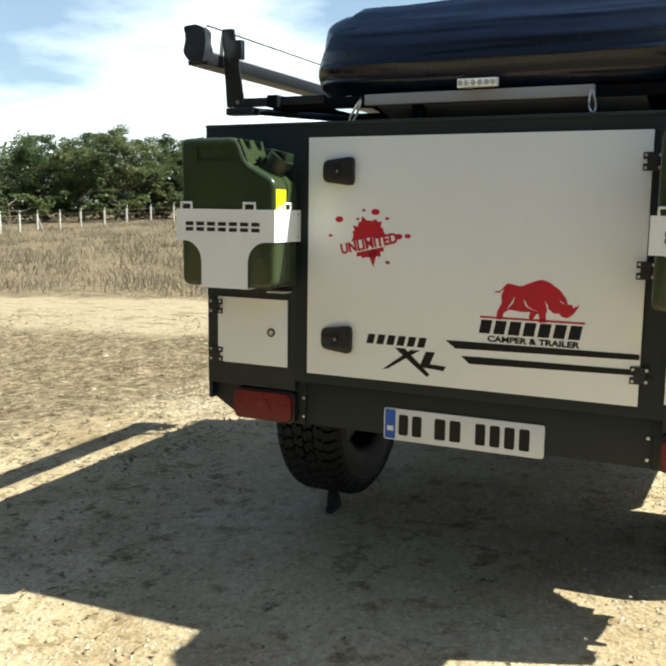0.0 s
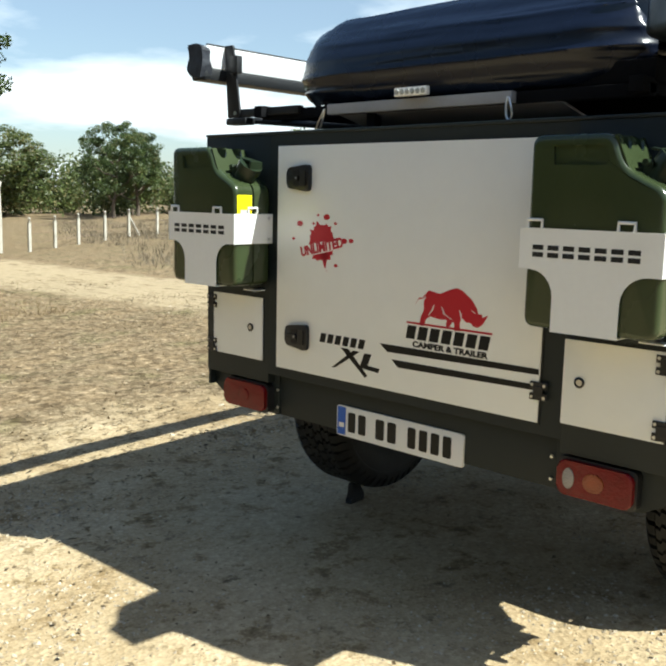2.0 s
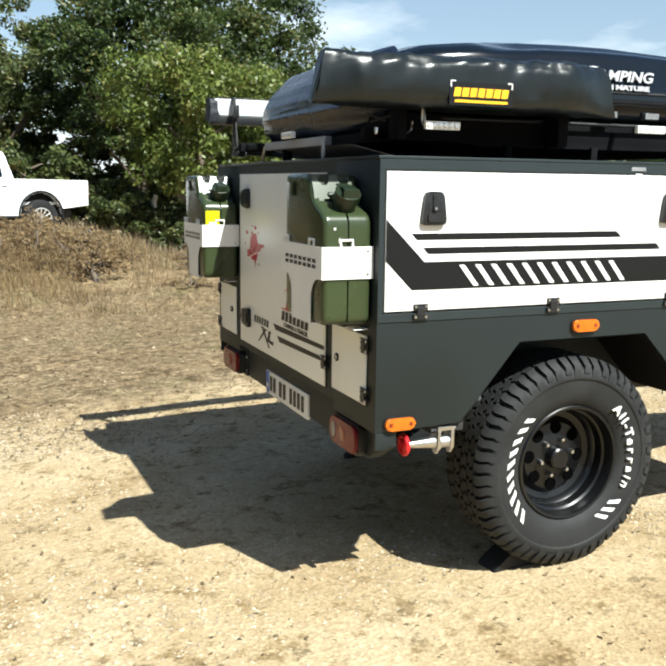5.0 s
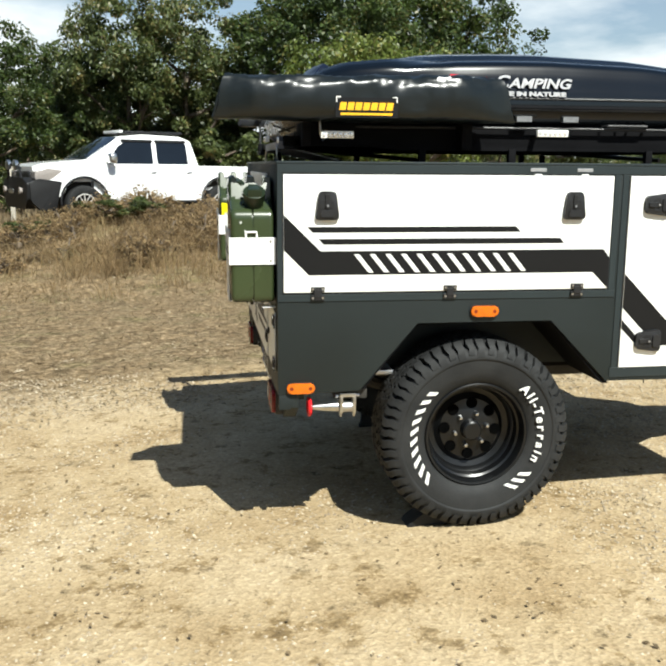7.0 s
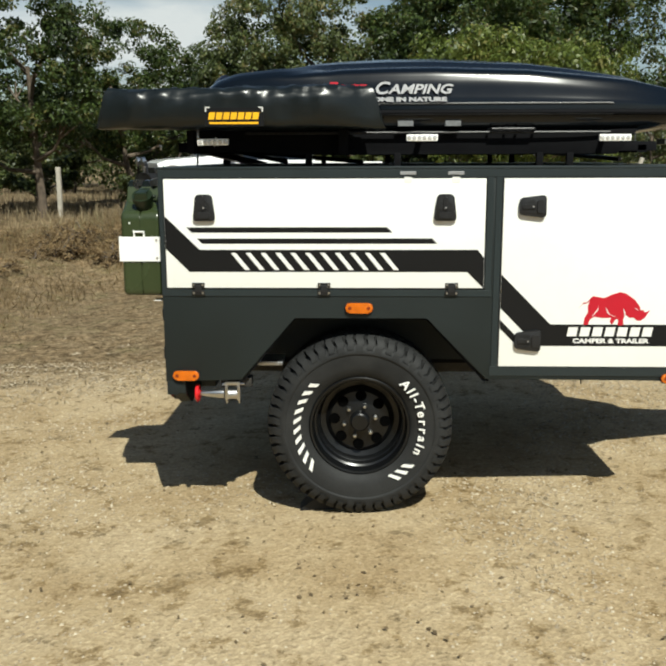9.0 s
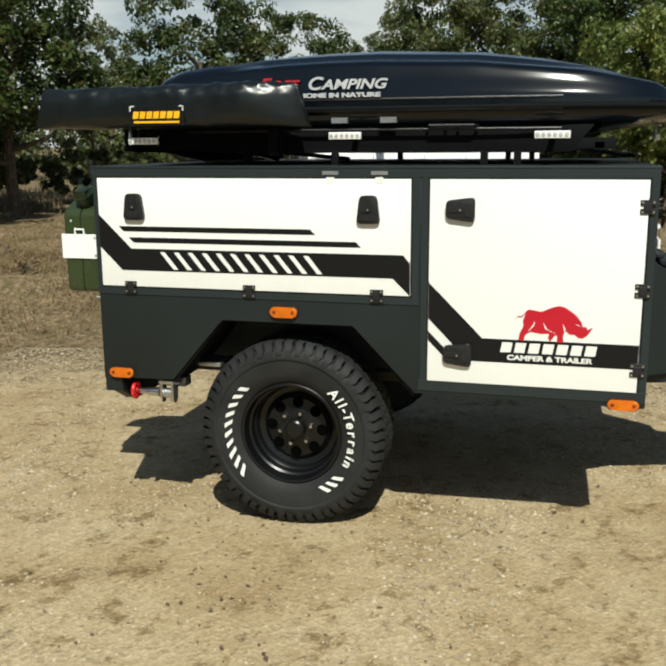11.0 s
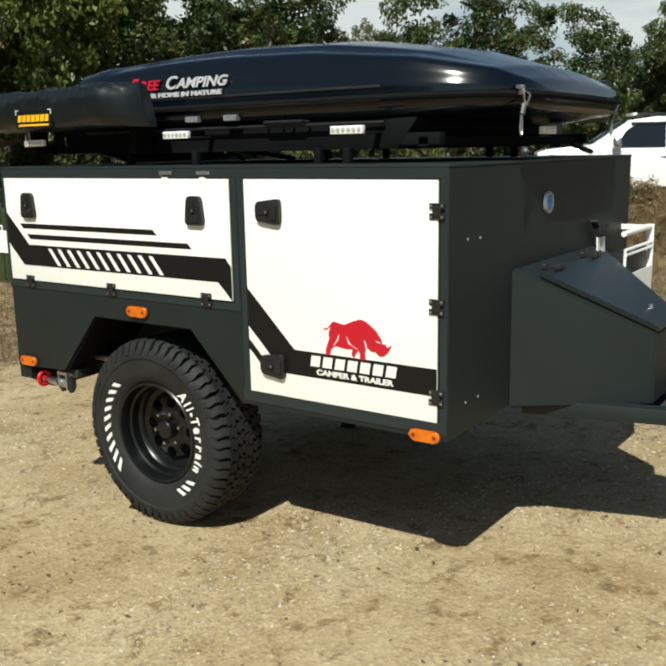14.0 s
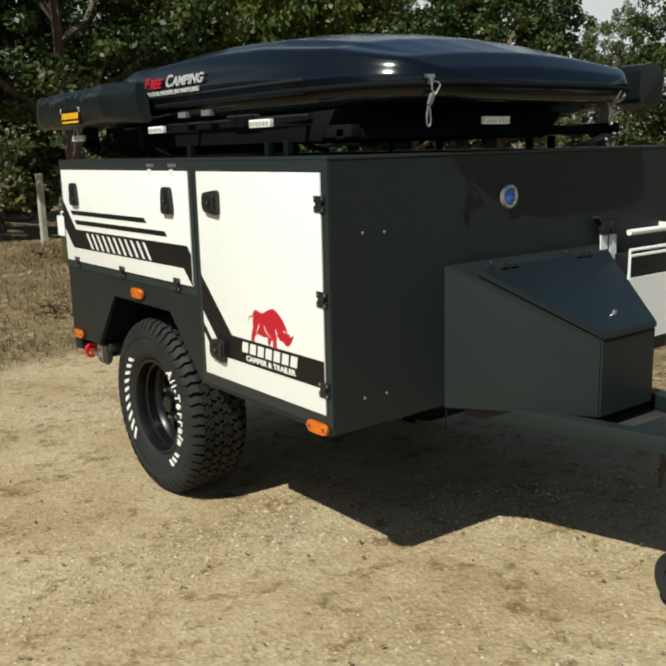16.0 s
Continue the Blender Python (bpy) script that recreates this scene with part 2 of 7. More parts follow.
def ground_material():
    """Pale gravel and dust, worn track, dry grass: chosen by the sheet's own cover value, broken up by noise."""
    m = bpy.data.materials.new("dry_gravel_ground")
    m.use_nodes = True
    n, l = m.node_tree.nodes, m.node_tree.links
    b = n["Principled BSDF"]
    b.inputs["Roughness"].default_value = 0.95
    b.inputs["Specular IOR Level"].default_value = 0.15
    tc = n.new("ShaderNodeTexCoord")

    def tex(scale, detail=5.0, rough=0.6):
        t = n.new("ShaderNodeTexNoise")
        t.inputs["Scale"].default_value = scale
        t.inputs["Detail"].default_value = detail
        t.inputs["Roughness"].default_value = rough
        l.new(tc.outputs["Object"], t.inputs["Vector"])
        return t.outputs["Fac"]

    def ramp(src, stops):
        r = n.new("ShaderNodeValToRGB")
        r.color_ramp.elements[0].position, r.color_ramp.elements[0].color = stops[0][0], (*stops[0][1], 1)
        r.color_ramp.elements[1].position, r.color_ramp.elements[1].color = stops[-1][0], (*stops[-1][1], 1)
        for p, c in stops[1:-1]:
            r.color_ramp.elements.new(p).color = (*c, 1)
        l.new(src, r.inputs["Fac"])
        return r.outputs["Color"]

    def mix(fac, a, c, blend="MIX"):
        x = n.new("ShaderNodeMix")
        x.data_type, x.blend_type = "RGBA", blend
        if isinstance(fac, float):
            x.inputs[0].default_value = fac
        else:
            l.new(fac, x.inputs[0])
        l.new(a, x.inputs[6])
        l.new(c, x.inputs[7])
        return x.outputs[2]

    vor = n.new("ShaderNodeTexVoronoi")
    vor.inputs["Scale"].default_value = 62
    l.new(tc.outputs["Object"], vor.inputs["Vector"])
    grain = ramp(tex(95, 3), [(0.32, (0.33, 0.268, 0.180)), (0.45, (0.43, 0.355, 0.238)), (0.56, (0.51, 0.428, 0.292)), (0.70, (0.64, 0.56, 0.41))])
    pebble = ramp(vor.outputs["Color"], [(0.0, (0.35, 0.280, 0.190)), (0.30, (0.44, 0.360, 0.246)), (0.75, (0.57, 0.475, 0.334)), (1.0, (0.70, 0.605, 0.450))])
    pad = mix(0.62, grain, pebble)
    patch = ramp(tex(1.1, 6), [(0.34, (0.62, 0.54, 0.42)), (0.47, (0.86, 0.82, 0.74)), (0.58, (1.0, 0.99, 0.97))])
    pad = mix(0.75, pad, patch, "MULTIPLY")
    tuft = ramp(tex(6.5, 8, 0.72), [(0.32, (0.24, 0.20, 0.14)), (0.395, (0.58, 0.52, 0.41)), (0.450, (0.96, 0.95, 0.93)), (0.62, (1.0, 1.0, 1.0)), (0.72, (1.15, 1.14, 1.13))])
    pad = mix(0.8, pad, tuft, "MULTIPLY")
    dust = ramp(tex(14, 5), [(0.3, (0.30, 0.24, 0.155)), (0.7, (0.44, 0.365, 0.25))])
    dry = ramp(tex(17, 8, 0.78), [(0.30, (0.066, 0.051, 0.032)), (0.45, (0.152, 0.121, 0.081)), (0.54, (0.242, 0.197, 0.138)), (0.66, (0.50, 0.43, 0.325))])
    dry = mix(0.9, dry, ramp(tex(1.9, 6, 0.65), [(0.34, (0.78, 0.82, 0.62)), (0.46, (1.0, 0.96, 0.90)), (0.56, (1.0, 0.92, 0.81)), (0.68, (1.10, 1.06, 1.0))]), "MULTIPLY")
    dry = mix(0.8, dry, ramp(tex(6.5, 7, 0.7), [(0.38, (0.44, 0.40, 0.33)), (0.50, (0.98, 0.97, 0.95)), (0.64, (1.28, 1.25, 1.18))]), "MULTIPLY")
    cover = n.new("ShaderNodeAttribute")
    cover.attribute_name = "cover"
    worn = n.new("ShaderNodeAttribute")
    worn.attribute_name = "track"
    # leaf litter and trampled growth in ragged flecks, thicker where grass begins
    lit = n.new("ShaderNodeMath")
    lit.operation = "MULTIPLY_ADD"
    lit.inputs[1].default_value = 0.20
    l.new(cover.outputs["Fac"], lit.inputs[0])
    l.new(tex(10, 8, 0.72), lit.inputs[2])
    lmask = n.new("ShaderNodeMapRange")
    lmask.inputs["From Min"].default_value, lmask.inputs["From Max"].default_value = 0.565, 0.68
    l.new(lit.outputs[0], lmask.inputs["Value"])
    litter = ramp(tex(34, 6, 0.7), [(0.34, (0.085, 0.063, 0.036)), (0.50, (0.20, 0.155, 0.093)), (0.66, (0.36, 0.295, 0.19))])
    pad = mix(lmask.outputs["Result"], pad, litter)
    edge = n.new("ShaderNodeMath")
    edge.operation = "MULTIPLY_ADD"
    edge.inputs[1].default_value = 0.9
    l.new(tex(1.7, 6), edge.inputs[0])
    l.new(cover.outputs["Fac"], edge.inputs[2])
    emask = n.new("ShaderNodeMapRange")
    emask.inputs["From Min"].default_value, emask.inputs["From Max"].default_value = 0.72, 1.12
    l.new(edge.outputs[0], emask.inputs["Value"])
    col = mix(emask.outputs["Result"], pad, dry)
    tedge = n.new("ShaderNodeMath")
    tedge.operation = "MULTIPLY_ADD"
    tedge.inputs[1].default_value = 0.8
    l.new(tex(1.2, 5), tedge.inputs[0])
    l.new(worn.outputs["Fac"], tedge.inputs[2])
    tmask = n.new("ShaderNodeMapRange")
    tmask.inputs["From Min"].default_value, tmask.inputs["From Max"].default_value = 0.7, 1.1
    l.new(tedge.outputs[0], tmask.inputs["Value"])
    col = mix(tmask.outputs["Result"], col, dust)
    # trampled stalks in streaks along the track
    streak = n.new("ShaderNodeTexNoise")
    streak.inputs["Scale"].default_value, streak.inputs["Detail"].default_value = 1.0, 7.0
    smap = n.new("ShaderNodeMapping")
    smap.inputs["Scale"].default_value = (2.2, 6.5, 1.0)
    l.new(tc.outputs["Object"], smap.inputs["Vector"])
    l.new(smap.outputs["Vector"], streak.inputs["Vector"])
    smul = n.new("ShaderNodeMapRange")
    smul.inputs["From Min"].default_value, smul.inputs["From Max"].default_value = 0.54, 0.66
    smul.inputs["To Max"].default_value = 0.75
    l.new(streak.outputs["Fac"], smul.inputs["Value"])
    sm = n.new("ShaderNodeMath")
    sm.operation = "MULTIPLY"
    l.new(smul.outputs["Result"], sm.inputs[0])
    l.new(cover.outputs["Fac"], sm.inputs[1])
    col = mix(sm.outputs[0], col, dry)
    tone = n.new("ShaderNodeMix")
    tone.data_type, tone.blend_type = "RGBA", "MULTIPLY"
    tone.inputs[0].default_value = 1.0
    tone.inputs[7].default_value = (0.860, 0.820, 0.750, 1)
    l.new(col, tone.inputs[6])
    l.new(tone.outputs[2], b.inputs["Base Color"])
    hb = n.new("ShaderNodeBump")
    hb.inputs["Strength"].default_value, hb.inputs["Distance"].default_value = 0.26, 0.012
    l.new(vor.outputs["Distance"], hb.inputs["Height"])
    hb2 = n.new("ShaderNodeBump")
    hb2.inputs["Strength"].default_value, hb2.inputs["Distance"].default_value = 0.28, 0.03
    l.new(tex(30, 6, 0.7), hb2.inputs["Height"])
    l.new(hb.outputs["Normal"], hb2.inputs["Normal"])
    l.new(hb2.outputs["Normal"], b.inputs["Normal"])
    return m


# ---- mesh helpers ----
def smooth(me, angle=35):
    me.shade_smooth()
    me.set_sharp_from_angle(angle=radians(angle))


def part(name, bm, mat, parent=None, label="", angle=35, flat=False):
    """Links a bmesh as one mesh object under a thing or a part."""
    me = bpy.data.meshes.new(name)
    bmesh.ops.recalc_face_normals(bm, faces=bm.faces)
    bm.to_mesh(me)
    bm.free()
    if not flat:
        smooth(me, angle)
    me.materials.append(mat)
    ob = new(name, me)
    if parent is not None:
        ob.parent = parent
    if label:
        tagged(ob, label)
    return ob


def thing(name, label, category, m=None, group="", kind=""):
    ob = new(name)
    ob.empty_display_size = 0.2
    if m is not None:
        ob.matrix_basis = m
    return tagged(ob, label, category, group, kind)


def bx(bm, x0, x1, y0, y1, z0, z1, bevel=0.0, seg=2):
    made = bmesh.ops.create_cube(bm, size=1.0)["verts"]
    for v in made:
        v.co = Vector(((x0 + x1) / 2 + v.co.x * (x1 - x0), (y0 + y1) / 2 + v.co.y * (y1 - y0), (z0 + z1) / 2 + v.co.z * (z1 - z0)))
    if bevel > 0:
        edges = list({e for v in made for e in v.link_edges})
        bmesh.ops.bevel(bm, geom=edges, offset=bevel, segments=seg, affect="EDGES", profile=0.6)
    return bm


def box(x0, x1, y0, y1, z0, z1, bevel=0.0, seg=2):
    return bx(bmesh.new(), x0, x1, y0, y1, z0, z1, bevel, seg)


def put(axis, u, v, w):
    return Vector((w, u, v)) if axis == "x" else Vector((u, w, v)) if axis == "y" else Vector((u, v, w))


def prism(bm, pts, axis, a, b, bevel=0.0, seg=2):
    """A flat outline pushed along an axis from a to b."""
    lo = [bm.verts.new(put(axis, u, v, a)) for u, v in pts]
    hi = [bm.verts.new(put(axis, u, v, b)) for u, v in pts]
    k = len(pts)
    faces = [bm.faces.new(lo[::-1]), bm.faces.new(hi)]
    for i in range(k):
        faces.append(bm.faces.new((lo[i], lo[(i + 1) % k], hi[(i + 1) % k], hi[i])))
    if bevel > 0:
        edges = list({e for f in faces for e in f.edges})
        bmesh.ops.bevel(bm, geom=edges, offset=bevel, segments=seg, affect="EDGES", profile=0.6)
    return bm


def rounded(x0, x1, y0, y1, r, n=5):
    """A rounded rectangle as an outline."""
    out = []
    for cx, cy, a0 in ((x1 - r, y1 - r, 0), (x0 + r, y1 - r, 90), (x0 + r, y0 + r, 180), (x1 - r, y0 + r, 270)):
        for i in range(n + 1):
            a = radians(a0 + 90 * i / n)
            out.append((cx + r * math.cos(a), cy + r * math.sin(a)))
    return out


def soften(pts, r, n=4):
    """An outline with its corners rounded."""
    out, k = [], len(pts)
    for i in range(k):
        p, a, b = Vector(pts[i]), Vector(pts[i - 1]), Vector(pts[(i + 1) % k])
        ra = min(r, (a - p).length * 0.45)
        rb = min(r, (b - p).length * 0.45)
        s, e = p + (a - p).normalized() * ra, p + (b - p).normalized() * rb
        for j in range(n + 1):
            t = j / n
            q = s * (1 - t) ** 2 + p * 2 * t * (1 - t) + e * t * t
            out.append((q.x, q.y))
    return out


def tube(bm, path, r, n=8, closed=False, r2=None):
    """A round bar along a path; r2 is the radius at its end."""
    path = [Vector(p) for p in path]
    rings, k = [], len(path)
    for i, p in enumerate(path):
        d = (path[(i + 1) % k if closed else min(i + 1, k - 1)] - path[i - 1 if closed else max(i - 1, 0)]).normalized()
        u = d.orthogonal().normalized() if not rings else (ref - d * ref.dot(d)).normalized()
        ref = u
        v = d.cross(u)
        rad = r if r2 is None else r + (r2 - r) * i / (k - 1)
        rings.append([bm.verts.new(p + (u * math.cos(2 * math.pi * j / n) + v * math.sin(2 * math.pi * j / n)) * rad) for j in range(n)])
    for i in range(k if closed else k - 1):
        a, b = rings[i], rings[(i + 1) % k]
        for j in range(n):
            bm.faces.new((a[j], a[(j + 1) % n], b[(j + 1) % n], b[j]))
    if not closed:
        bm.faces.new(rings[0][::-1])
        bm.faces.new(rings[-1])
    return bm


def lathe(bm, profile, centre, axis="x", n=48, closed=True):
    """A profile of (radius, along) turned about an axis."""
    rings = []
    for r, h in profile:
        if r < 1e-6:
            rings.append([bm.verts.new(Vector(centre) + put(axis, 0, 0, h))])
        else:
            rings.append([bm.verts.new(Vector(centre) + put(axis, r * math.cos(2 * math.pi * j / n), r * math.sin(2 * math.pi * j / n), h)) for j in range(n)])
    for i in range(len(rings) if closed else len(rings) - 1):
        a, b = rings[i], rings[(i + 1) % len(rings)]
        for j in range(n):
            p, q = (j if len(a) > 1 else 0), ((j + 1) % n if len(a) > 1 else 0)
            s, t = (j if len(b) > 1 else 0), ((j + 1) % n if len(b) > 1 else 0)
            vs = list(dict.fromkeys((a[p], a[q], b[t], b[s])))
            if len(vs) >= 3:
                bm.faces.new(vs)
    return bm


def disc(bm, centre, r, axis, depth, n=16):
    return lathe(bm, [(0, 0), (r, 0), (r, depth), (0, depth)], centre, axis, n, closed=False)


def lettering(text, size, m, mat, parent, name="lettering", stretch=1.0, shear=0.0, depth=0.0006, align="CENTER", weight=0.0):
    """Words in the built-in font as a thin mesh, lying in the pose's xy plane."""
    cu = bpy.data.curves.new("lettering", "FONT")
    cu.body, cu.size, cu.extrude, cu.shear, cu.align_x, cu.align_y, cu.offset = text, size, depth, shear, align, "CENTER", weight
    tmp = new("lettering", cu)
    me = bpy.data.meshes.new_from_object(tmp.evaluated_get(bpy.context.evaluated_depsgraph_get()))
    bpy.data.objects.remove(tmp)
    bpy.data.curves.remove(cu)
    me.transform(m @ Matrix.Diagonal((stretch, 1, 1, 1)))
    me.materials.clear()
    me.materials.append(mat)
    ob = new(name, me)
    ob.parent = parent
    return ob


def blocks(axis, face, depth, u0, u1, v0, v1, count, mat, parent, name, kind="bar", slant=0.0, gap=0.22, label=""):
    """A row of plain bars that stands for a maker's mark."""
    step = (u1 - u0) / count
    s = slant * (v1 - v0)
    for i in range(count):
        a, b = u0 + step * i, u0 + step * (i + 1 - gap * (0.6 if abs(step) < 0.03 else 1))
        if kind == "bar":
            part(name, prism(bmesh.new(), [(a, v0), (b, v0), (b + s, v1), (a + s, v1)], axis, face, face + depth), mat, parent, label, flat=True)
        else:
            for c0, c1 in ((0.0, 0.40), (0.60, 1.0)):
                p0, p1 = v0 + (v1 - v0) * c0, v0 + (v1 - v0) * c1
                part(name, prism(bmesh.new(), [(a + s * c0, p0), (b + s * c0, p0), (b + s * c1, p1), (a + s * c1, p1)], axis, face, face + depth), mat, parent, label, flat=True)


# ---- ground ----
def ease(a, b, v):
    t = np.clip((v - a) / (b - a), 0, 1)
    return t * t * (3 - 2 * t)


def ground_z(x, y):
    """The lie of the land: a gentle fall to the back and side, a low bank where the pickup stands."""
    x, y = np.asarray(x, float), np.asarray(y, float)
    dx, dy = x - 0.3, y - 4.2
    r = np.sqrt(dx * dx + dy * dy) + 1e-6
    z = (0.03 * dx + 0.045 * dy) * np.minimum(1, 42 / r)
    bank = np.maximum(ease(-8.6, -12.6, x) * ease(7.0, 3.6, y), ease(-0.6, -3.6, y + 0.10 * (x + 3)))
    top = 0.17 - 0.31 * ease(0.5, -4.0, y)
    top = top + 0.09 * np.sin(x * 1.9 + y * 0.7) * np.sin(y * 1.3 + 0.4) * ease(5, 9, r)
    top = top + 0.24 * np.exp(-((x + 13.6) / 1.0) ** 2 - ((y - 1.4) / 1.5) ** 2)
    z = z + (top - z) * bank
    z = z + 0.05 * np.sin(x * 0.55 + 1.3) * np.sin(y * 0.47) * ease(5, 12, r)
    return z


def gz(x, y):
    return float(ground_z(x, y))


def track_cover(x, y):
    """How far a place lies on the worn track, on grass, or on the gravel pad."""
    mid = 8.0 + 0.012 * (x + 8) ** 2 * (x > -8) + 0.0 * x
    track = ease(1.9, 0.6, np.abs(y - mid)) * ease(3, -1, x)
    drive = ease(2.15, 0.95, np.hypot((x - 0.5) / 2.75, (y - 3.2) / 3.6))
    grass = 1 - drive
    grass = np.maximum(grass, ease(0.6, -1.2, y - 0.12 * x) * 0.9)
    return track, grass


def make_ground():
    def axis(near0, near1, step, far0, far1):
        a = list(np.arange(near0, near1 + 1e-6, step))
        s, v = step, near1
        while v < far1:
            s *= 1.22
            v += s
            a.append(v)
        s, v = step, near0
        while v > far0:
            s *= 1.22
            v -= s
            a.insert(0, v)
        return np.array(a)

    xs, ys = axis(-14, 5, 0.22, -900, 900), axis(-7, 12, 0.22, -900, 900)
    X, Y = np.meshgrid(xs, ys, indexing="ij")
    Z = ground_z(X, Y)
    rough = np.zeros_like(Z)
    for i in range(X.shape[0]):
        for j in range(X.shape[1]):
            if abs(X[i, j]) < 30 and abs(Y[i, j]) < 30:
                rough[i, j] = noise.noise((X[i, j] * 1.6, Y[i, j] * 1.6, 0)) * 0.012 + noise.noise((X[i, j] * 0.45, Y[i, j] * 0.45, 5)) * 0.02
    track, grass = track_cover(X, Y)
    Z = Z + rough * (0.55 + grass)
    ni, nj = X.shape
    verts = np.stack([X, Y, Z], -1).reshape(-1, 3)
    idx = np.arange(ni * nj).reshape(ni, nj)
    faces = np.stack([idx[:-1, :-1], idx[1:, :-1], idx[1:, 1:], idx[:-1, 1:]], -1).reshape(-1, 4)
    me = bpy.data.meshes.new("ground")
    me.from_pydata(verts.tolist(), [], faces.tolist())
    me.shade_smooth()
    for nm, val in (("cover", grass), ("track", track)):
        at = me.attributes.new(nm, "FLOAT", "POINT")
        at.data.foreach_set("value", val.reshape(-1).astype(np.float32))
    me.materials.append(ground_material())
    return tagged(new("ground", me), "dry pale gravel and dust with sparse straw-coloured grass", "ground", kind="structure")


ground = make_ground()

# ---- camping trailer ----
NOSE_UP = pose(0, 0, -0.0178, 0.3, 0, 0)
XR, XL, XC = 0.158, -1.708, -0.775
Y0, Y1, ZT = 2.574, 4.762, 1.446
trailer = thing("camping_trailer", "anthracite off-road camping trailer with white panels on dry gravel", "camping trailer", NOSE_UP)


def mirror(x):
    return 2 * XC - x


def make_body():
    bm = bmesh.new()
    arch = [(Y0, 0.565), (2.897, 0.575), (3.118, 0.843), (3.667, 0.843), (3.910, 0.583), (Y1, 0.578), (Y1, ZT), (Y0, ZT)]
    plain = [(Y0 + 0.03, 0.60), (Y1 - 0.003, 0.58), (Y1 - 0.003, ZT - 0.003), (Y0 + 0.03, ZT - 0.003)]
    prism(bm, arch, "x", -0.19, XR, 0.004, 2)
    prism(bm, arch, "x", XL, mirror(-0.19), 0.004, 2)
    prism(bm, plain, "x", mirror(-0.19) - 0.01, -0.18)
    prism(bm, [(mirror(-0.19) - 0.01, 0.60), (-0.18, 0.60), (-0.18, ZT - 0.002), (mirror(-0.19) - 0.01, ZT - 0.002)], "y", Y0 + 0.001, Y0 + 0.05)
    part("body", bm, M["coat"], trailer)
    # black liners in the wheel arches
    edge = [(2.880, 0.572), (3.114, 0.839), (3.671, 0.839), (3.930, 0.572)]
    inner = [(2.905, 0.572), (3.122, 0.832), (3.663, 0.832), (3.903, 0.572)]
    for a, b in ((-0.186, XR - 0.010), (XL + 0.010, mirror(-0.186))):
        part("arch_liner", prism(bmesh.new(), edge + inner[::-1], "x", a, b), M["matte"], trailer)
    for x in (-0.184, mirror(-0.184)):
        part("arch_back", prism(bmesh.new(), inner, "x", x - 0.003, x + 0.003), M["matte"], trailer)
    # roof plate, a little proud of the walls
    part("front_wall", box(XL + 0.002, XR - 0.002, Y1 - 0.002, Y1 + 0.0015, 0.584, ZT - 0.004, 0.001, 1), M["coat"], trailer)
    part("roof", box(XL - 0.004, XR + 0.004, Y0 - 0.004, Y1 + 0.004, ZT - 0.002, ZT + 0.008, 0.003), M["trim"], trailer)


make_body()


def side_frame(x, sgn):
    """Slim profiles that frame the side doors."""
    t = 0.0035 * sgn
    strips = [("frame_rail", Y0, Y1, 1.412, ZT - 0.003), ("frame_rail", Y0, 3.925, 0.930, 0.958), ("frame_rail", 3.925, Y1, 0.598, 0.640),
              ("frame_post", Y0, 2.592, 0.958, 1.412), ("frame_post", 3.897, 3.921, 0.958, 1.412), ("frame_post", 3.931, 3.956, 0.640, 1.412), ("frame_post", 4.736, Y1, 0.640, 1.412)]
    for nm, a, b, c, d in strips:
        part(nm, box(min(x, x + t), max(x, x + t), a, b, c, d, 0.0012, 1), M["trim"], trailer)


side_frame(XR, 1)
side_frame(XL, -1)


def hinge(parent, face, u, v, axis, out, turn=False):
    """A black two-leaf hinge with four bright screws."""
    w, h = (0.052, 0.050) if not turn else (0.050, 0.052)
    bm = bmesh.new()
    lo, hi = sorted((face, face + out * 0.006))
    if axis == "x":
        bx(bm, lo, hi, u - w / 2, u + w / 2, v - h / 2, v - 0.006, 0.0012, 1)
        bx(bm, lo, hi, u - w / 2, u + w / 2, v + 0.006, v + h / 2, 0.0012, 1)
        bx(bm, lo, hi + out * 0.003 if out > 0 else hi, u - w * 0.28, u + w * 0.28, v - h * 0.3, v + h * 0.3, 0.0012, 1)
    else:
        bx(bm, u - w / 2, u + w / 2, lo, hi, v - h / 2, v - 0.006, 0.0012, 1)
        bx(bm, u - w / 2, u + w / 2, lo, hi, v + 0.006, v + h / 2, 0.0012, 1)
        bx(bm, u - w * 0.28, u + w * 0.28, lo - (0.003 if out < 0 else 0), hi, v - h * 0.3, v + h * 0.3, 0.0012, 1)
    hg = part("hinge", bm, M["plastic"], parent)
    s = []
    for du in (-0.36, 0.36):
        for dv in (-0.34, 0.34):
            c = put(axis, u + du * w, v + dv * h, face + out * 0.0055)
            s.append(disc(bmesh.new(), c, 0.0046, axis, out * 0.002, 8))
    return hg, s


def hinges(parent, face, axis, out, places):
    for u, v in places:
        hg, s = hinge(parent, face, u, v, axis, out)
        for one in s:
            part("screw", one, M["steel"], hg)


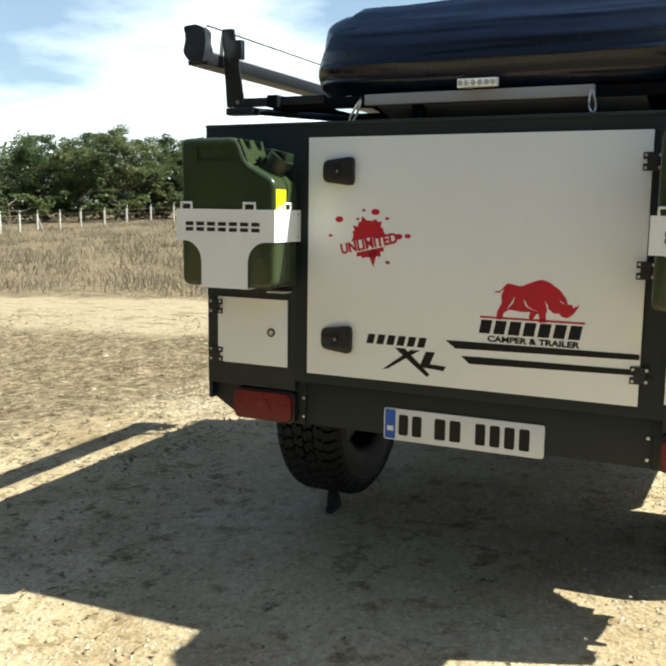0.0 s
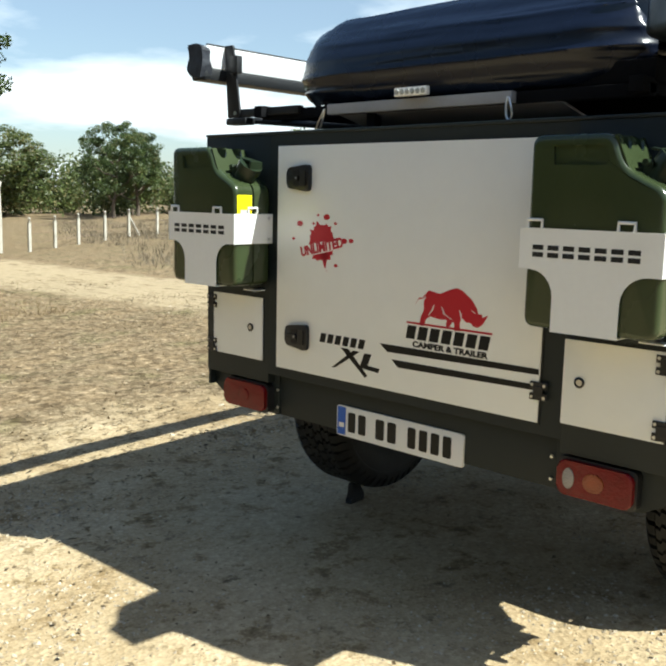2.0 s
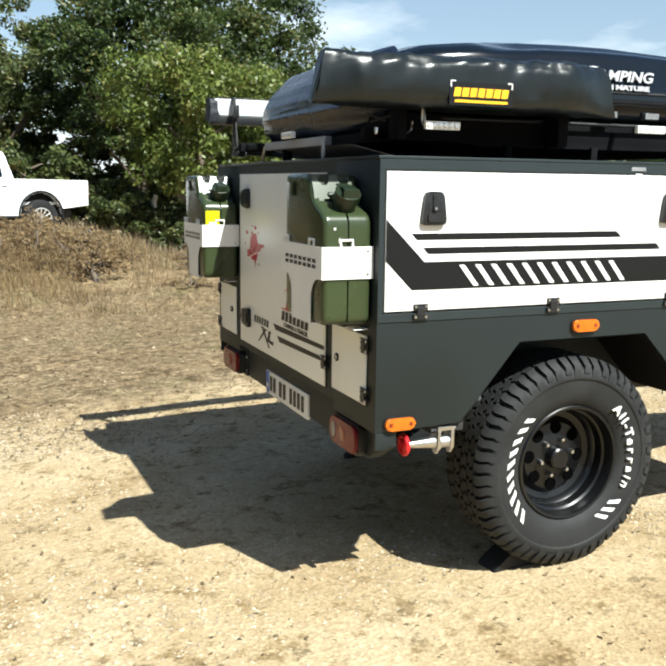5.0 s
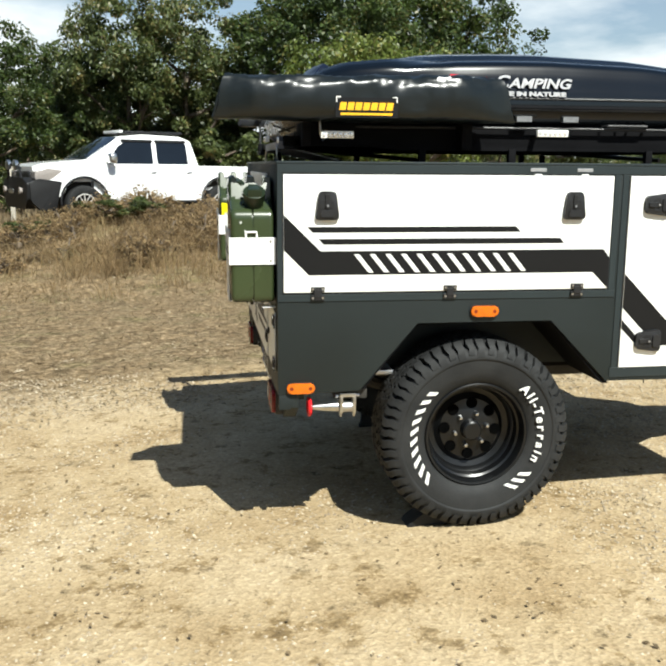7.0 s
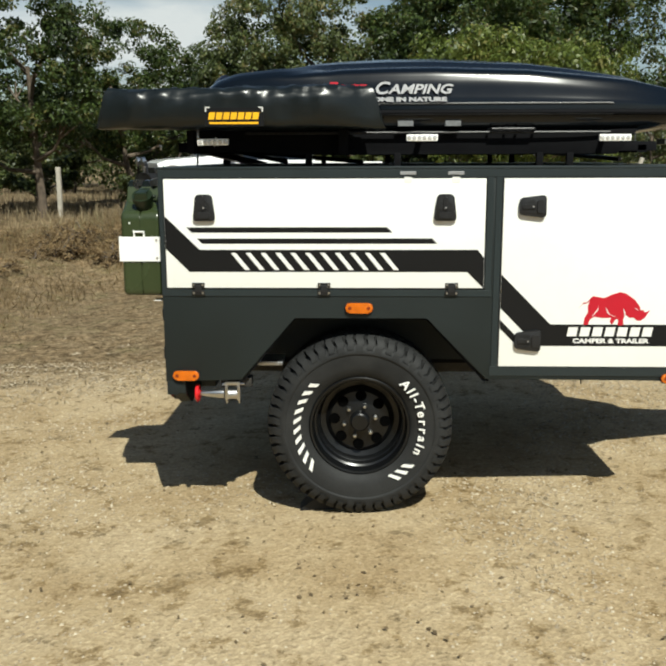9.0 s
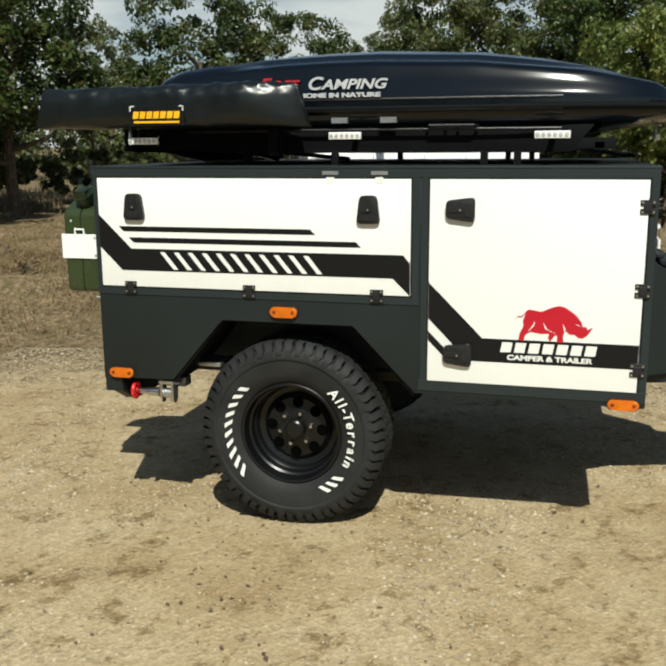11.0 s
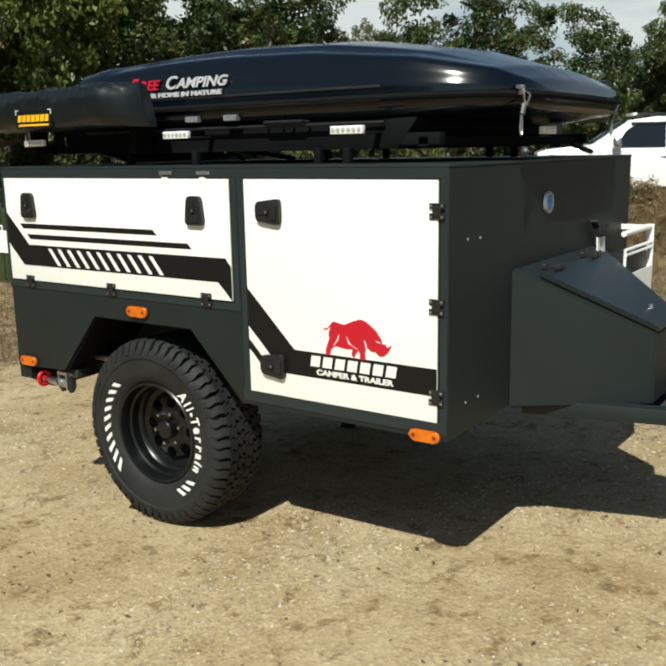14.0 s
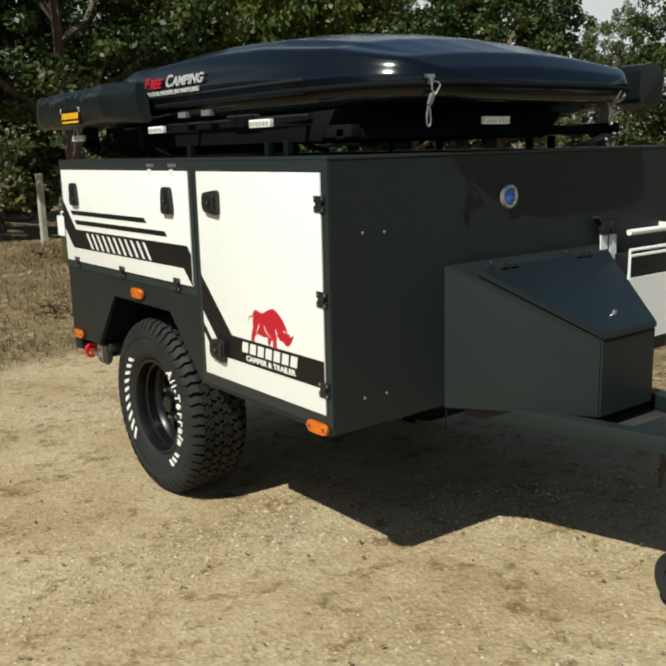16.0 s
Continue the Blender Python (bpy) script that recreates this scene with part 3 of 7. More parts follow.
def latch(parent, axis, face, out, u, v, turn):
    """A black paddle latch: tapered rim, blacker flat patch as the bowl's shade, lock barrel. turn 0: narrow end up; 1:
    narrow end at -u.
    """
    def place(a, b):
        return (u + a, v + b) if turn == 0 else (u - b, v + a) if turn == 1 else (u + b, v + a)

    outer = [place(a, b) for a, b in soften([(-0.046, -0.053), (0.046, -0.053), (0.033, 0.053), (-0.033, 0.053)], 0.016)]
    inner = [place(a, b) for a, b in soften([(-0.027, -0.008), (0.027, -0.008), (0.024, 0.020), (-0.024, 0.020)], 0.008)]
    bm = bmesh.new()
    a, b = face, face + out * 0.016
    prism(bm, outer, axis, min(a, b), max(a, b), 0.004, 2)
    rim = part("latch", bm, M["plastic"], parent)
    c = face + out * 0.0165
    # not sunk: the bowl's shade is put into this piece's blacker colour
    bowl = prism(bmesh.new(), inner, axis, min(c, c + out * 0.001), max(c, c + out * 0.001))
    part("latch_bowl", bowl, M["bumper"], parent)
    neck = [place(p, q) for p, q in soften([(-0.010, -0.004), (0.010, -0.004), (0.009, 0.042), (-0.009, 0.042)], 0.004, 2)]
    part("latch_neck", prism(bmesh.new(), neck, axis, min(c, c + out * 0.005), max(c, c + out * 0.005), 0.001, 1), M["plastic"], parent)
    paddle = [place(p, q) for p, q in soften([(-0.027, -0.042), (0.027, -0.042), (0.024, -0.016), (-0.024, -0.016)], 0.006)]
    part("latch_paddle", prism(bmesh.new(), paddle, axis, min(c, c + out * 0.005), max(c, c + out * 0.005), 0.0015, 1), M["plastic"], parent)
    q = place(0, 0.000)
    lk = part("latch_lock", disc(bmesh.new(), put(axis, q[0], q[1], c), 0.0095, axis, out * 0.0065, 14), M["plastic"], parent)
    part("lock_slot", disc(bmesh.new(), put(axis, q[0], q[1], c + out * 0.0066), 0.0038, axis, out * 0.0008, 8), M["alu"], lk)
    return rim


def rhino(axis, face, out, u, v, w, parent, mat):
    """A red emblem of plain shapes: one rounded body with stout legs and a small tail."""
    s = w / 2.0
    d = out * 0.0008

    def sh(pts):
        return [(u + a * s, v - 0.100 * s + b * s * 0.86) for a, b in pts]

    bm = bmesh.new()
    body = soften([(-0.74, 0.62), (-0.81, 0.41), (-0.79, 0.22), (-0.89, -0.02), (-0.91, -0.24), (-0.77, -0.24), (-0.74, -0.06), (-0.61, 0.05), (-0.33, 0.0), (-0.11, 0.02), (-0.15, -0.12), (-0.08, -0.24), (0.0, -0.08), (0.06, 0.0), (0.10, -0.10), (0.08, -0.25), (0.26, -0.25), (0.24, -0.02), (0.30, 0.13), (0.42, 0.01), (0.53, 0.03), (0.62, -0.07), (0.74, -0.09), (0.87, 0.03), (1.0, 0.28), (0.84, 0.18), (0.83, 0.29), (0.73, 0.26), (0.70, 0.40), (0.55, 0.63), (0.29, 0.84), (0.12, 0.90), (-0.08, 0.83), (-0.35, 0.69), (-0.68, 0.76)], 0.035, 2)
    prism(bm, sh(body), axis, min(face, face + d), max(face, face + d))
    prism(bm, sh([(-0.70, 0.73), (-0.85, 0.53), (-0.94, 0.54), (-1.05, 0.34), (-0.95, 0.50), (-0.85, 0.49), (-0.70, 0.66)]), axis, min(face, face + d), max(face, face + d))
    em = part("emblem", bm, mat, parent, "red animal emblem of plain shapes", flat=True)
    f2 = face + d
    for line in ([(-0.50, 0.39), (-0.54, 0.24), (-0.66, 0.06)], [(-0.28, 0.36), (-0.20, 0.16), (0.04, 0.03)], [(0.22, 0.33), (0.27, 0.20), (0.28, 0.06)], [(0.55, 0.36), (0.61, 0.31), (0.67, 0.28)]):
        k = len(line)
        wide = [0.004] + [0.022] * (k - 2) + [0.006]
        ring = [(a + w, b) for (a, b), w in zip(line, wide)] + [(a - w, b) for (a, b), w in zip(line[::-1], wide[::-1])]
        part("emblem_cut", prism(bmesh.new(), sh(ring), axis, min(f2, f2 + d), max(f2, f2 + d)), M["decal_white"], em, flat=True)
    return em


# rear: main hatch and two small lockers
def rear_panel(name, x0, x1, z0, z1, label):
    # black rim behind the panel: the gap's shadow put into colour
    part("seal", box(x0 - 0.005, x1 + 0.005, Y0 - 0.0022, Y0 + 0.001, z0 - 0.005, z1 + 0.005), M["black"], trailer)
    return part(name, box(x0, x1, Y0 - 0.0075, Y0, z0, z1, 0.0018, 2), M["panel"], trailer, label)


RF = Y0 - 0.0075
hatch = rear_panel("rear_hatch", -1.312, -0.260, 0.634, 1.404, "large white rear hatch with red emblem")
locker_l = rear_panel("locker_door", -1.662, -1.388, 0.644, 0.872, "small white locker door with round lock")
locker_r = rear_panel("locker_door", -0.190, 0.094, 0.648, 0.878, "small white locker door with round lock")
for z in (1.296, 0.758):
    latch(hatch, "y", RF, -1, -1.200, z, 1)
hinges(trailer, RF, "y", -1, [(-0.259, 1.318), (-0.259, 1.020), (-0.259, 0.724), (-1.668, 0.838), (-1.668, 0.670), (0.088, 0.846), (0.090, 0.680)])
for d, u, v in ((locker_l, -1.448, 0.760), (locker_r, -0.140, 0.767)):
    ring = lathe(bmesh.new(), [(0.014, 0), (0.015, -0.004), (0.011, -0.007), (0.009, -0.004), (0.009, 0)], (u, RF, v), "y", 20)
    part("lock_ring", ring, M["plastic"], d)
    part("lock_barrel", disc(bmesh.new(), (u, RF, v), 0.0085, "y", -0.005, 14), M["steel"], d)


def splash(parent):
    """A red paint splash with the word across it."""
    bm = bmesh.new()
    rng = random.Random(7)
    pts = []
    for i in range(44):
        a = 2 * math.pi * i / 44
        r = 0.050 * (1 + 0.45 * rng.random() * (i % 2)) * (1.2 if abs(math.sin(a)) > 0.8 else 1)
        pts.append((-1.095 + r * 1.12 * math.cos(a), 1.085 + r * 0.95 * math.sin(a)))
    prism(bm, soften(pts, 0.010, 2), "y", RF - 0.0006, RF)
    prism(bm, soften([(-1.10, 1.05), (-1.065, 1.05), (-1.078, 1.00), (-1.062, 0.985), (-1.083, 1.005)], 0.006, 2), "y", RF - 0.0006, RF)
    part("paint_splash", bm, M["decal_red"], parent, "red paint splash", flat=True)
    for dx, dz, r in ((-0.105, 0.07, 0.012), (-0.135, 0.018, 0.006), (0.02, 0.095, 0.012), (-0.02, 0.10, 0.005), (0.06, 0.075, 0.006), (0.075, 0.015, 0.010), (0.10, 0.02, 0.011), (0.13, 0.022, 0.009), (0.045, 0.0, 0.007), (0.065, -0.062, 0.007), (-0.04, 0.072, 0.005)):
        bm = bmesh.new()
        prism(bm, [(-1.095 + dx + r * 1.2 * math.cos(k), 1.075 + dz + r * 0.8 * math.sin(k)) for k in np.linspace(0, 6.28, 11)[:-1]], "y", RF - 0.0006, RF)
        part("paint_drop", bm, M["decal_red"], parent, flat=True)
    bar = prism(bmesh.new(), [(-1.188, 1.030), (-1.005, 1.070), (-1.005, 1.108), (-1.188, 1.068)], "y", RF - 0.0010, RF)
    part("word_band", bar, M["panel"], parent, flat=True)
    lettering("UNLIMITED", 0.044, Matrix.Translation((-1.096, RF - 0.0016, 1.069)) @ Matrix.Rotation(radians(-12.5), 4, "Y") @ pose(0, 0, 0, 90, 0, 0), M["decal_red"], parent, "word", 0.88, weight=0.0017)


splash(hatch)
rhino("y", RF, -1, -0.560, 0.896, 0.255, hatch, M["decal_red"])
part("emblem_line", box(-0.726, -0.416, RF - 0.0008, RF, 0.8585, 0.8645), M["decal_red"], hatch, flat=True)
blocks("y", RF - 0.0008, 0.0008, -0.728, -0.418, 0.812, 0.853, 7, M["decal_black"], hatch, "mark_bar", "bar", 0.18, 0.24)
lettering("CAMPER & TRAILER", 0.024, pose(-0.565, RF - 0.0006, 0.796, 90, 0, 0), M["decal_black"], hatch, "lettering", 1.30, weight=0.0010)
blocks("y", RF - 0.0008, 0.0008, -1.098, -0.890, 0.752, 0.783, 6, M["decal_black"], hatch, "mark_bar", "bar", 0.25, 0.30)


def model_cross(parent):
    bm = bmesh.new()
    f0, f1 = RF - 0.0008, RF
    prism(bm, [(-1.000, 0.745), (-0.965, 0.745), (-0.880, 0.668), (-0.890, 0.660)], "y", f0, f1)
    prism(bm, [(-1.040, 0.672), (-1.020, 0.676), (-0.915, 0.742), (-0.945, 0.742)], "y", f0, f1)
    prism(bm, [(-0.895, 0.740), (-0.865, 0.740), (-0.880, 0.702), (-0.828, 0.698), (-0.836, 0.684), (-0.915, 0.690)], "y", f0, f1)
    part("model_shape", bm, M["decal_black"], parent, flat=True)


model_cross(hatch)
for pts in ([(-0.832, 0.782), (-0.262, 0.784), (-0.262, 0.768), (-0.800, 0.758)], [(-0.782, 0.737), (-0.262, 0.740), (-0.262, 0.724), (-0.754, 0.714)]):
    part("stripe", prism(bmesh.new(), pts, "y", RF - 0.0008, RF), M["decal_black"], hatch, flat=True)


# rear: bumper, lamps, number plate
def make_bumper():
    wing = soften([(-0.215, 0.605), (-0.215, 0.445), (0.035, 0.443), (0.156, 0.512), (0.156, 0.605)], 0.006, 2)
    part("bumper_wing", prism(bmesh.new(), wing, "y", 2.606, 2.655, 0.003), M["coat"], trailer)
    part("bumper_wing", prism(bmesh.new(), [(mirror(a), b) for a, b in wing], "y", 2.606, 2.74, 0.003), M["coat"], trailer)
    for x in (0.1505, mirror(0.1505)):
        cheek = soften([(2.578, 0.566), (2.578, 0.508), (2.622, 0.508), (2.650, 0.566)], 0.003, 2)
        part("bumper_cheek", prism(bmesh.new(), cheek, "x", x - 0.0065, x + 0.0065, 0.001), M["coat"], trailer)
    mid = [(mirror(-0.215) + 0.0, 0.602), (-0.215, 0.602), (-0.215, 0.446), (mirror(-0.215), 0.446)]
    part("bumper_beam", prism(bmesh.new(), mid, "y", 2.613, 2.72, 0.003), M["coat"], trailer)
    for x in (-1.342, -0.228):
        for z in (0.538, 0.474):
            part("bumper_bolt", lathe(bmesh.new(), [(0, -0.004), (0.005, -0.003), (0.006, 0), (0, 0.002)], (x, 2.6055, z), "y", 10, False), M["steel"], trailer)


make_bumper()


def tail_lamp(x0, x1, clear_left):
    z0, z1 = 0.456, 0.552
    base = part("tail_lamp", prism(bmesh.new(), rounded(x0 - 0.006, x1 + 0.006, z0 - 0.006, z1 + 0.006, 0.018), "y", 2.576, 2.608, 0.002), M["plastic"], trailer, "red tail lamp in a black surround")
    part("lens", prism(bmesh.new(), rounded(x0, x1, z0, z1, 0.022), "y", 2.560, 2.578, 0.007, 3), M["red_lens"], base, "ribbed red lens")
    cx = x0 + 0.035 if clear_left else x1 - 0.035
    if clear_left:
        oval = [(cx + 0.017 * math.cos(k), 0.504 + 0.029 * math.sin(k)) for k in np.linspace(0, 6.2832, 21)[:-1]]
        part("reversing_lens", prism(bmesh.new(), oval, "y", 2.5575, 2.563, 0.002), M["clear_lens"], base, "clear lens")
    mid = rounded((x0 + x1) / 2 - 0.030, (x0 + x1) / 2 + 0.030, 0.480, 0.530, 0.024)
    part("turn_lens", prism(bmesh.new(), mid, "y", 2.5578, 2.563, 0.002), M["turn_lens"] if clear_left else M["red_lens"], base)


tail_lamp(-0.187, 0.027, True)
tail_lamp(-1.594, -1.368, False)


def number_plate():
    x0, x1, z0, z1 = -1.046, -0.524, 0.434, 0.538
    pl = part("number_plate", prism(bmesh.new(), rounded(x0, x1, z0, z1, 0.008), "y", 2.606, 2.616, 0.001), M["plate"], trailer, "white number plate with dark bars")
    part("plate_band", box(x0 + 0.004, x0 + 0.040, 2.6048, 2.607, z0 + 0.004, z1 - 0.004), M["blue"], pl, "blue band")
    part("band_bar", box(x0 + 0.012, x0 + 0.034, 2.6036, 2.605, z0 + 0.030, z0 + 0.046), M["decal_white"], pl)
    u = x0 + 0.052
    for k, w in enumerate((0.040, 0.040, -0.030, 0.044, 0.044, -0.034, 0.040, 0.040, 0.040, 0.040)):
        if w < 0:
            u -= w
            continue
        part("plate_bar", prism(bmesh.new(), rounded(u, u + w - 0.008, z0 + 0.018, z1 - 0.018, 0.006, 3), "y", 2.6048, 2.6065), M["decal_black"], pl)
        u += w + 0.006


number_plate()

# right side: long drop-down door and the front door
SF = XR + 0.0075


def side_panel(name, y0, y1, z0, z1, label, x=XR, out=1):
    # black sheet a little larger than the door stands in for gap shadow
    part("seal", box(min(x, x + out * 0.0022), max(x, x + out * 0.0022), y0 - 0.005, y1 + 0.005, z0 - 0.005, z1 + 0.005), M["black"], trailer)
    return part(name, box(min(x, x + out * 0.0075), max(x, x + out * 0.0075), y0, y1, z0, z1, 0.0018, 2), M["panel"], trailer, label)


long_door = side_panel("side_door", 2.597, 3.891, 0.966, 1.406, "long white drop-down side door with black stripes")
front_door = side_panel("front_door", 3.962, 4.729, 0.640, 1.406, "white front side door with black band and red emblem")
side_panel("side_door", 2.597, 3.891, 0.966, 1.406, "long white drop-down side door", XL, -1)
side_panel("front_door", 3.962, 4.729, 0.640, 1.406, "white front side door", XL, -1)
for y in (2.760, 3.730):
    latch(long_door, "x", SF, 1, y, 1.292, 0)
latch(front_door, "x", SF, 1, 4.076, 1.296, 1)
latch(front_door, "x", SF, 1, 4.076, 0.750, 1)
hinges(trailer, SF - 0.001, "x", 1, [(2.726, 0.962), (3.243, 0.962), (3.762, 0.962), (4.727, 1.312), (4.727, 1.016), (4.727, 0.724)])


def side_stripes():
    f0, f1 = SF, SF + 0.0008

    def flat(pts, name, mat, face=0.0):
        part(name, prism(bmesh.new(), pts, "x", f0 + face, f1 + face), mat, long_door, flat=True)

    flat([(2.598, 1.258), (2.736, 1.122), (3.864, 1.122), (3.890, 1.090), (3.890, 0.967), (3.824, 1.032), (2.692, 1.032), (2.598, 1.126)], "stripe", M["decal_black"])
    flat([(2.685, 1.213), (3.498, 1.213), (3.520, 1.192), (2.706, 1.192)], "stripe", M["decal_black"])
    flat([(2.727, 1.168), (3.680, 1.168), (3.700, 1.147), (2.748, 1.147)], "stripe", M["decal_black"])
    for i in range(11):
        y = 2.863 + 0.0606 * i
        flat([(y, 1.110), (y + 0.021, 1.110), (y + 0.078, 1.040), (y + 0.057, 1.040)], "slash", M["decal_white"], 0.0008)
    f = front_door
    band = [(3.963, 1.022), (4.168, 0.817), (4.728, 0.817), (4.728, 0.727), (4.118, 0.727), (3.963, 0.884)]
    part("band", prism(bmesh.new(), band, "x", f0, f1), M["decal_black"], f, flat=True)
    part("stripe", prism(bmesh.new(), [(3.963, 0.836), (4.04, 0.757), (4.04, 0.722), (3.963, 0.800)], "x", f0, f1), M["decal_black"], f, flat=True)
    rhino("x", SF + 0.0006, 1, 4.428, 0.858, 0.278, f, M["decal_red"])
    blocks("x", SF + 0.0008, 0.0008, 4.236, 4.590, 0.768, 0.806, 7, M["decal_white"], f, "mark_bar", "bar", 0.18, 0.24)
    lettering("CAMPER & TRAILER", 0.026, pose(0, 0, 0) @ Matrix.Translation((SF + 0.0012, 4.415, 0.748)) @ pose(0, 0, 0, 90, 0, 90), M["decal_white"], f, "lettering", 1.36, weight=0.0011)


side_stripes()
for y in (3.580, 3.770):
    cl = part("door_clip", box(XR + 0.003, XR + 0.0065, y - 0.032, y + 0.032, 1.421, 1.434, 0.001, 1), M["alu"], trailer, "small bright clip")
    part("clip_tongue", box(XR + 0.0076, XR + 0.0088, y - 0.0155, y + 0.0155, 1.3885, 1.412, 0.0005, 1), M["decal_white"], cl)


def marker_lamp(y0, y1, z0, z1):
    base = part("marker_lamp", prism(bmesh.new(), rounded(y0 - 0.003, y1 + 0.003, z0 - 0.003, z1 + 0.003, 0.020), "x", XR - 0.004, XR + 0.005), M["plastic"], trailer, "amber side marker lamp")
    part("lens", prism(bmesh.new(), rounded(y0, y1, z0, z1, 0.0185), "x", XR + 0.003, XR + 0.017, 0.006, 3), M["amber_lens"], base)
    for y in (y0 + 0.018, y1 - 0.018):
        part("lens_screw", disc(bmesh.new(), (XR + 0.0165, y, (z0 + z1) / 2), 0.0075, "x", 0.001, 12), M["turn_lens"], base)


marker_lamp(3.330, 3.442, 0.862, 0.904)
marker_lamp(2.607, 2.716, 0.574, 0.614)
marker_lamp(4.630, 4.742, 0.572, 0.610)


# running gear
def tyre_mesh():
    """A tyre about the x axis, centred at the origin."""
    R = 0.384
    prof = [(0.212, 0.100), (0.225, 0.118), (0.262, 0.130), (0.300, 0.1340), (0.316, 0.1345), (0.319, 0.1385), (0.326, 0.1390), (0.350, 0.1335), (0.362, 0.118), (R - 0.012, 0.094), (R - 0.012, 0.0)]
    full = prof + [(r, -h) for r, h in prof[-2::-1]] + [(0.200, -0.090), (0.200, 0.090)]
    carcass = lathe(bmesh.new(), full, (0, 0, 0), "x", 72)
    bm = bmesh.new()

    def block(ring, low, high):
        """One tread block: an outline of (across, angle) between two radii."""
        k = len(ring)
        top = [bm.verts.new((w, high * math.cos(t), high * math.sin(t))) for w, t in ring]
        bot = [bm.verts.new((w, low * math.cos(t), low * math.sin(t))) for w, t in ring]
        bm.faces.new(top)
        for i in range(k):
            bm.faces.new((bot[i], bot[(i + 1) % k], top[(i + 1) % k], top[i]))

    # interlocking zigzag blocks over the crown
    n = 50
    step = 2 * math.pi / n
    zig = [(0.0, 0.02), (0.36, 0.20), (0.50, -0.14), (1.0, 0.02), (1.0, 0.76), (0.50, 0.60), (0.36, 0.94), (0.0, 0.76)]
    for i in range(n):
        for a, b, off, flip in ((-0.087, -0.048, 0.0, 1), (-0.043, -0.003, 0.45, -1), (0.003, 0.043, 0.05, 1), (0.048, 0.087, 0.5, -1)):
            ring = [(a + (b - a) * u, step * (i + off + flip * v)) for u, v in zig]
            block(ring, R - 0.016, R + 0.013)
    # narrow shoulder ribs that run down onto the sidewall
    n = 54
    step = 2 * math.pi / n
    for i in range(n):
        for s in (-1, 1):
            low = 0.330 if i % 2 else 0.342
            t0 = step * (i + 0.1)
            t1 = t0 + step * (0.72 if i % 2 else 0.62)
            pts = [(0.090, R + 0.013), (0.113, R + 0.005), (0.1315, R - 0.017), (0.1376, R - 0.034), (0.1394, low)]
            ins = [(0.088, R - 0.016), (0.098, R - 0.014), (0.122, R - 0.024), (0.1345, R - 0.040), (0.1375, low)]
            bend = (0.0, 0.012, -0.006, 0.010, 0.004)
            grid = []
            for t in (t0, t1):
                grid.append([bm.verts.new((s * w, r * math.cos(t + b), r * math.sin(t + b))) for (w, r), b in zip(pts, bend)])
                grid.append([bm.verts.new((s * w, r * math.cos(t + b), r * math.sin(t + b))) for (w, r), b in zip(ins, bend)])
            o0, i0, o1, i1 = grid
            for k in range(4):
                bm.faces.new((o0[k], o0[k + 1], o1[k + 1], o1[k]))
                bm.faces.new((o0[k], i0[k], i0[k + 1], o0[k + 1]))
                bm.faces.new((o1[k], o1[k + 1], i1[k + 1], i1[k]))
            bm.faces.new((o0[4], i0[4], i1[4], o1[4]))
            bm.faces.new((o0[0], o1[0], i1[0], i0[0]))
    return carcass, bm


RING = 0.268


def wall_x(r):
    """How far the sidewall stands out at a radius."""
    return float(np.interp(r, [0.212, 0.225, 0.262, 0.300, 0.335], [0.100, 0.118, 0.130, 0.134, 0.130]))


def raised_mark(parent, side, a0, a1, count, mat):
    """White raised bars round the sidewall, in place of a maker's name."""
    step = radians(a1 - a0) / count
    for i in range(count):
        t = radians(a0) + step * (i + 0.5)
        bm = bmesh.new()
        tall = 0.0150 if i > 2 else 0.0185
        for c0, c1 in ((-1.0, 1.0),):
            vs = []
            for d in (-0.002, 0.0042):
                for (tt, rr) in ((-0.22, c0), (0.22, c0), (0.22, c1), (-0.22, c1)):
                    r = RING + rr * tall
                    k = t + step * tt + 0.05 * rr * tall / 0.017
                    vs.append(bm.verts.new((side * (wall_x(r) + d), r * math.cos(k), r * math.sin(k))))
            bm.faces.new(vs[4:])
            for k in range(4):
                bm.faces.new((vs[k], vs[(k + 1) % 4], vs[4 + (k + 1) % 4], vs[4 + k]))
        part("raised_bar", bm, mat, parent, flat=True)


def sidewall_word(text, parent, a0, a1, mat):
    n = len(text)
    wide = [1.25 if c in "A" else 0.62 if c in "li-" else 1.0 for c in text]
    done, total = 0.0, sum(wide)
    for ch, w in zip(text, wide):
        t = radians(a0 + (a1 - a0) * (done + w / 2) / total)
        done += w
        m = Matrix.Translation((wall_x(RING) + 0.0042, RING * math.cos(t), RING * math.sin(t))) @ Matrix.Rotation(t - math.pi / 2, 4, "X") @ Matrix.Rotation(radians(-6), 4, "Y") @ pose(0, 0, 0, 90, 0, 90)
        lettering(ch, 0.054, m, mat, parent, "letter", 1.0, 0.15, 0.0028, weight=0.0010)


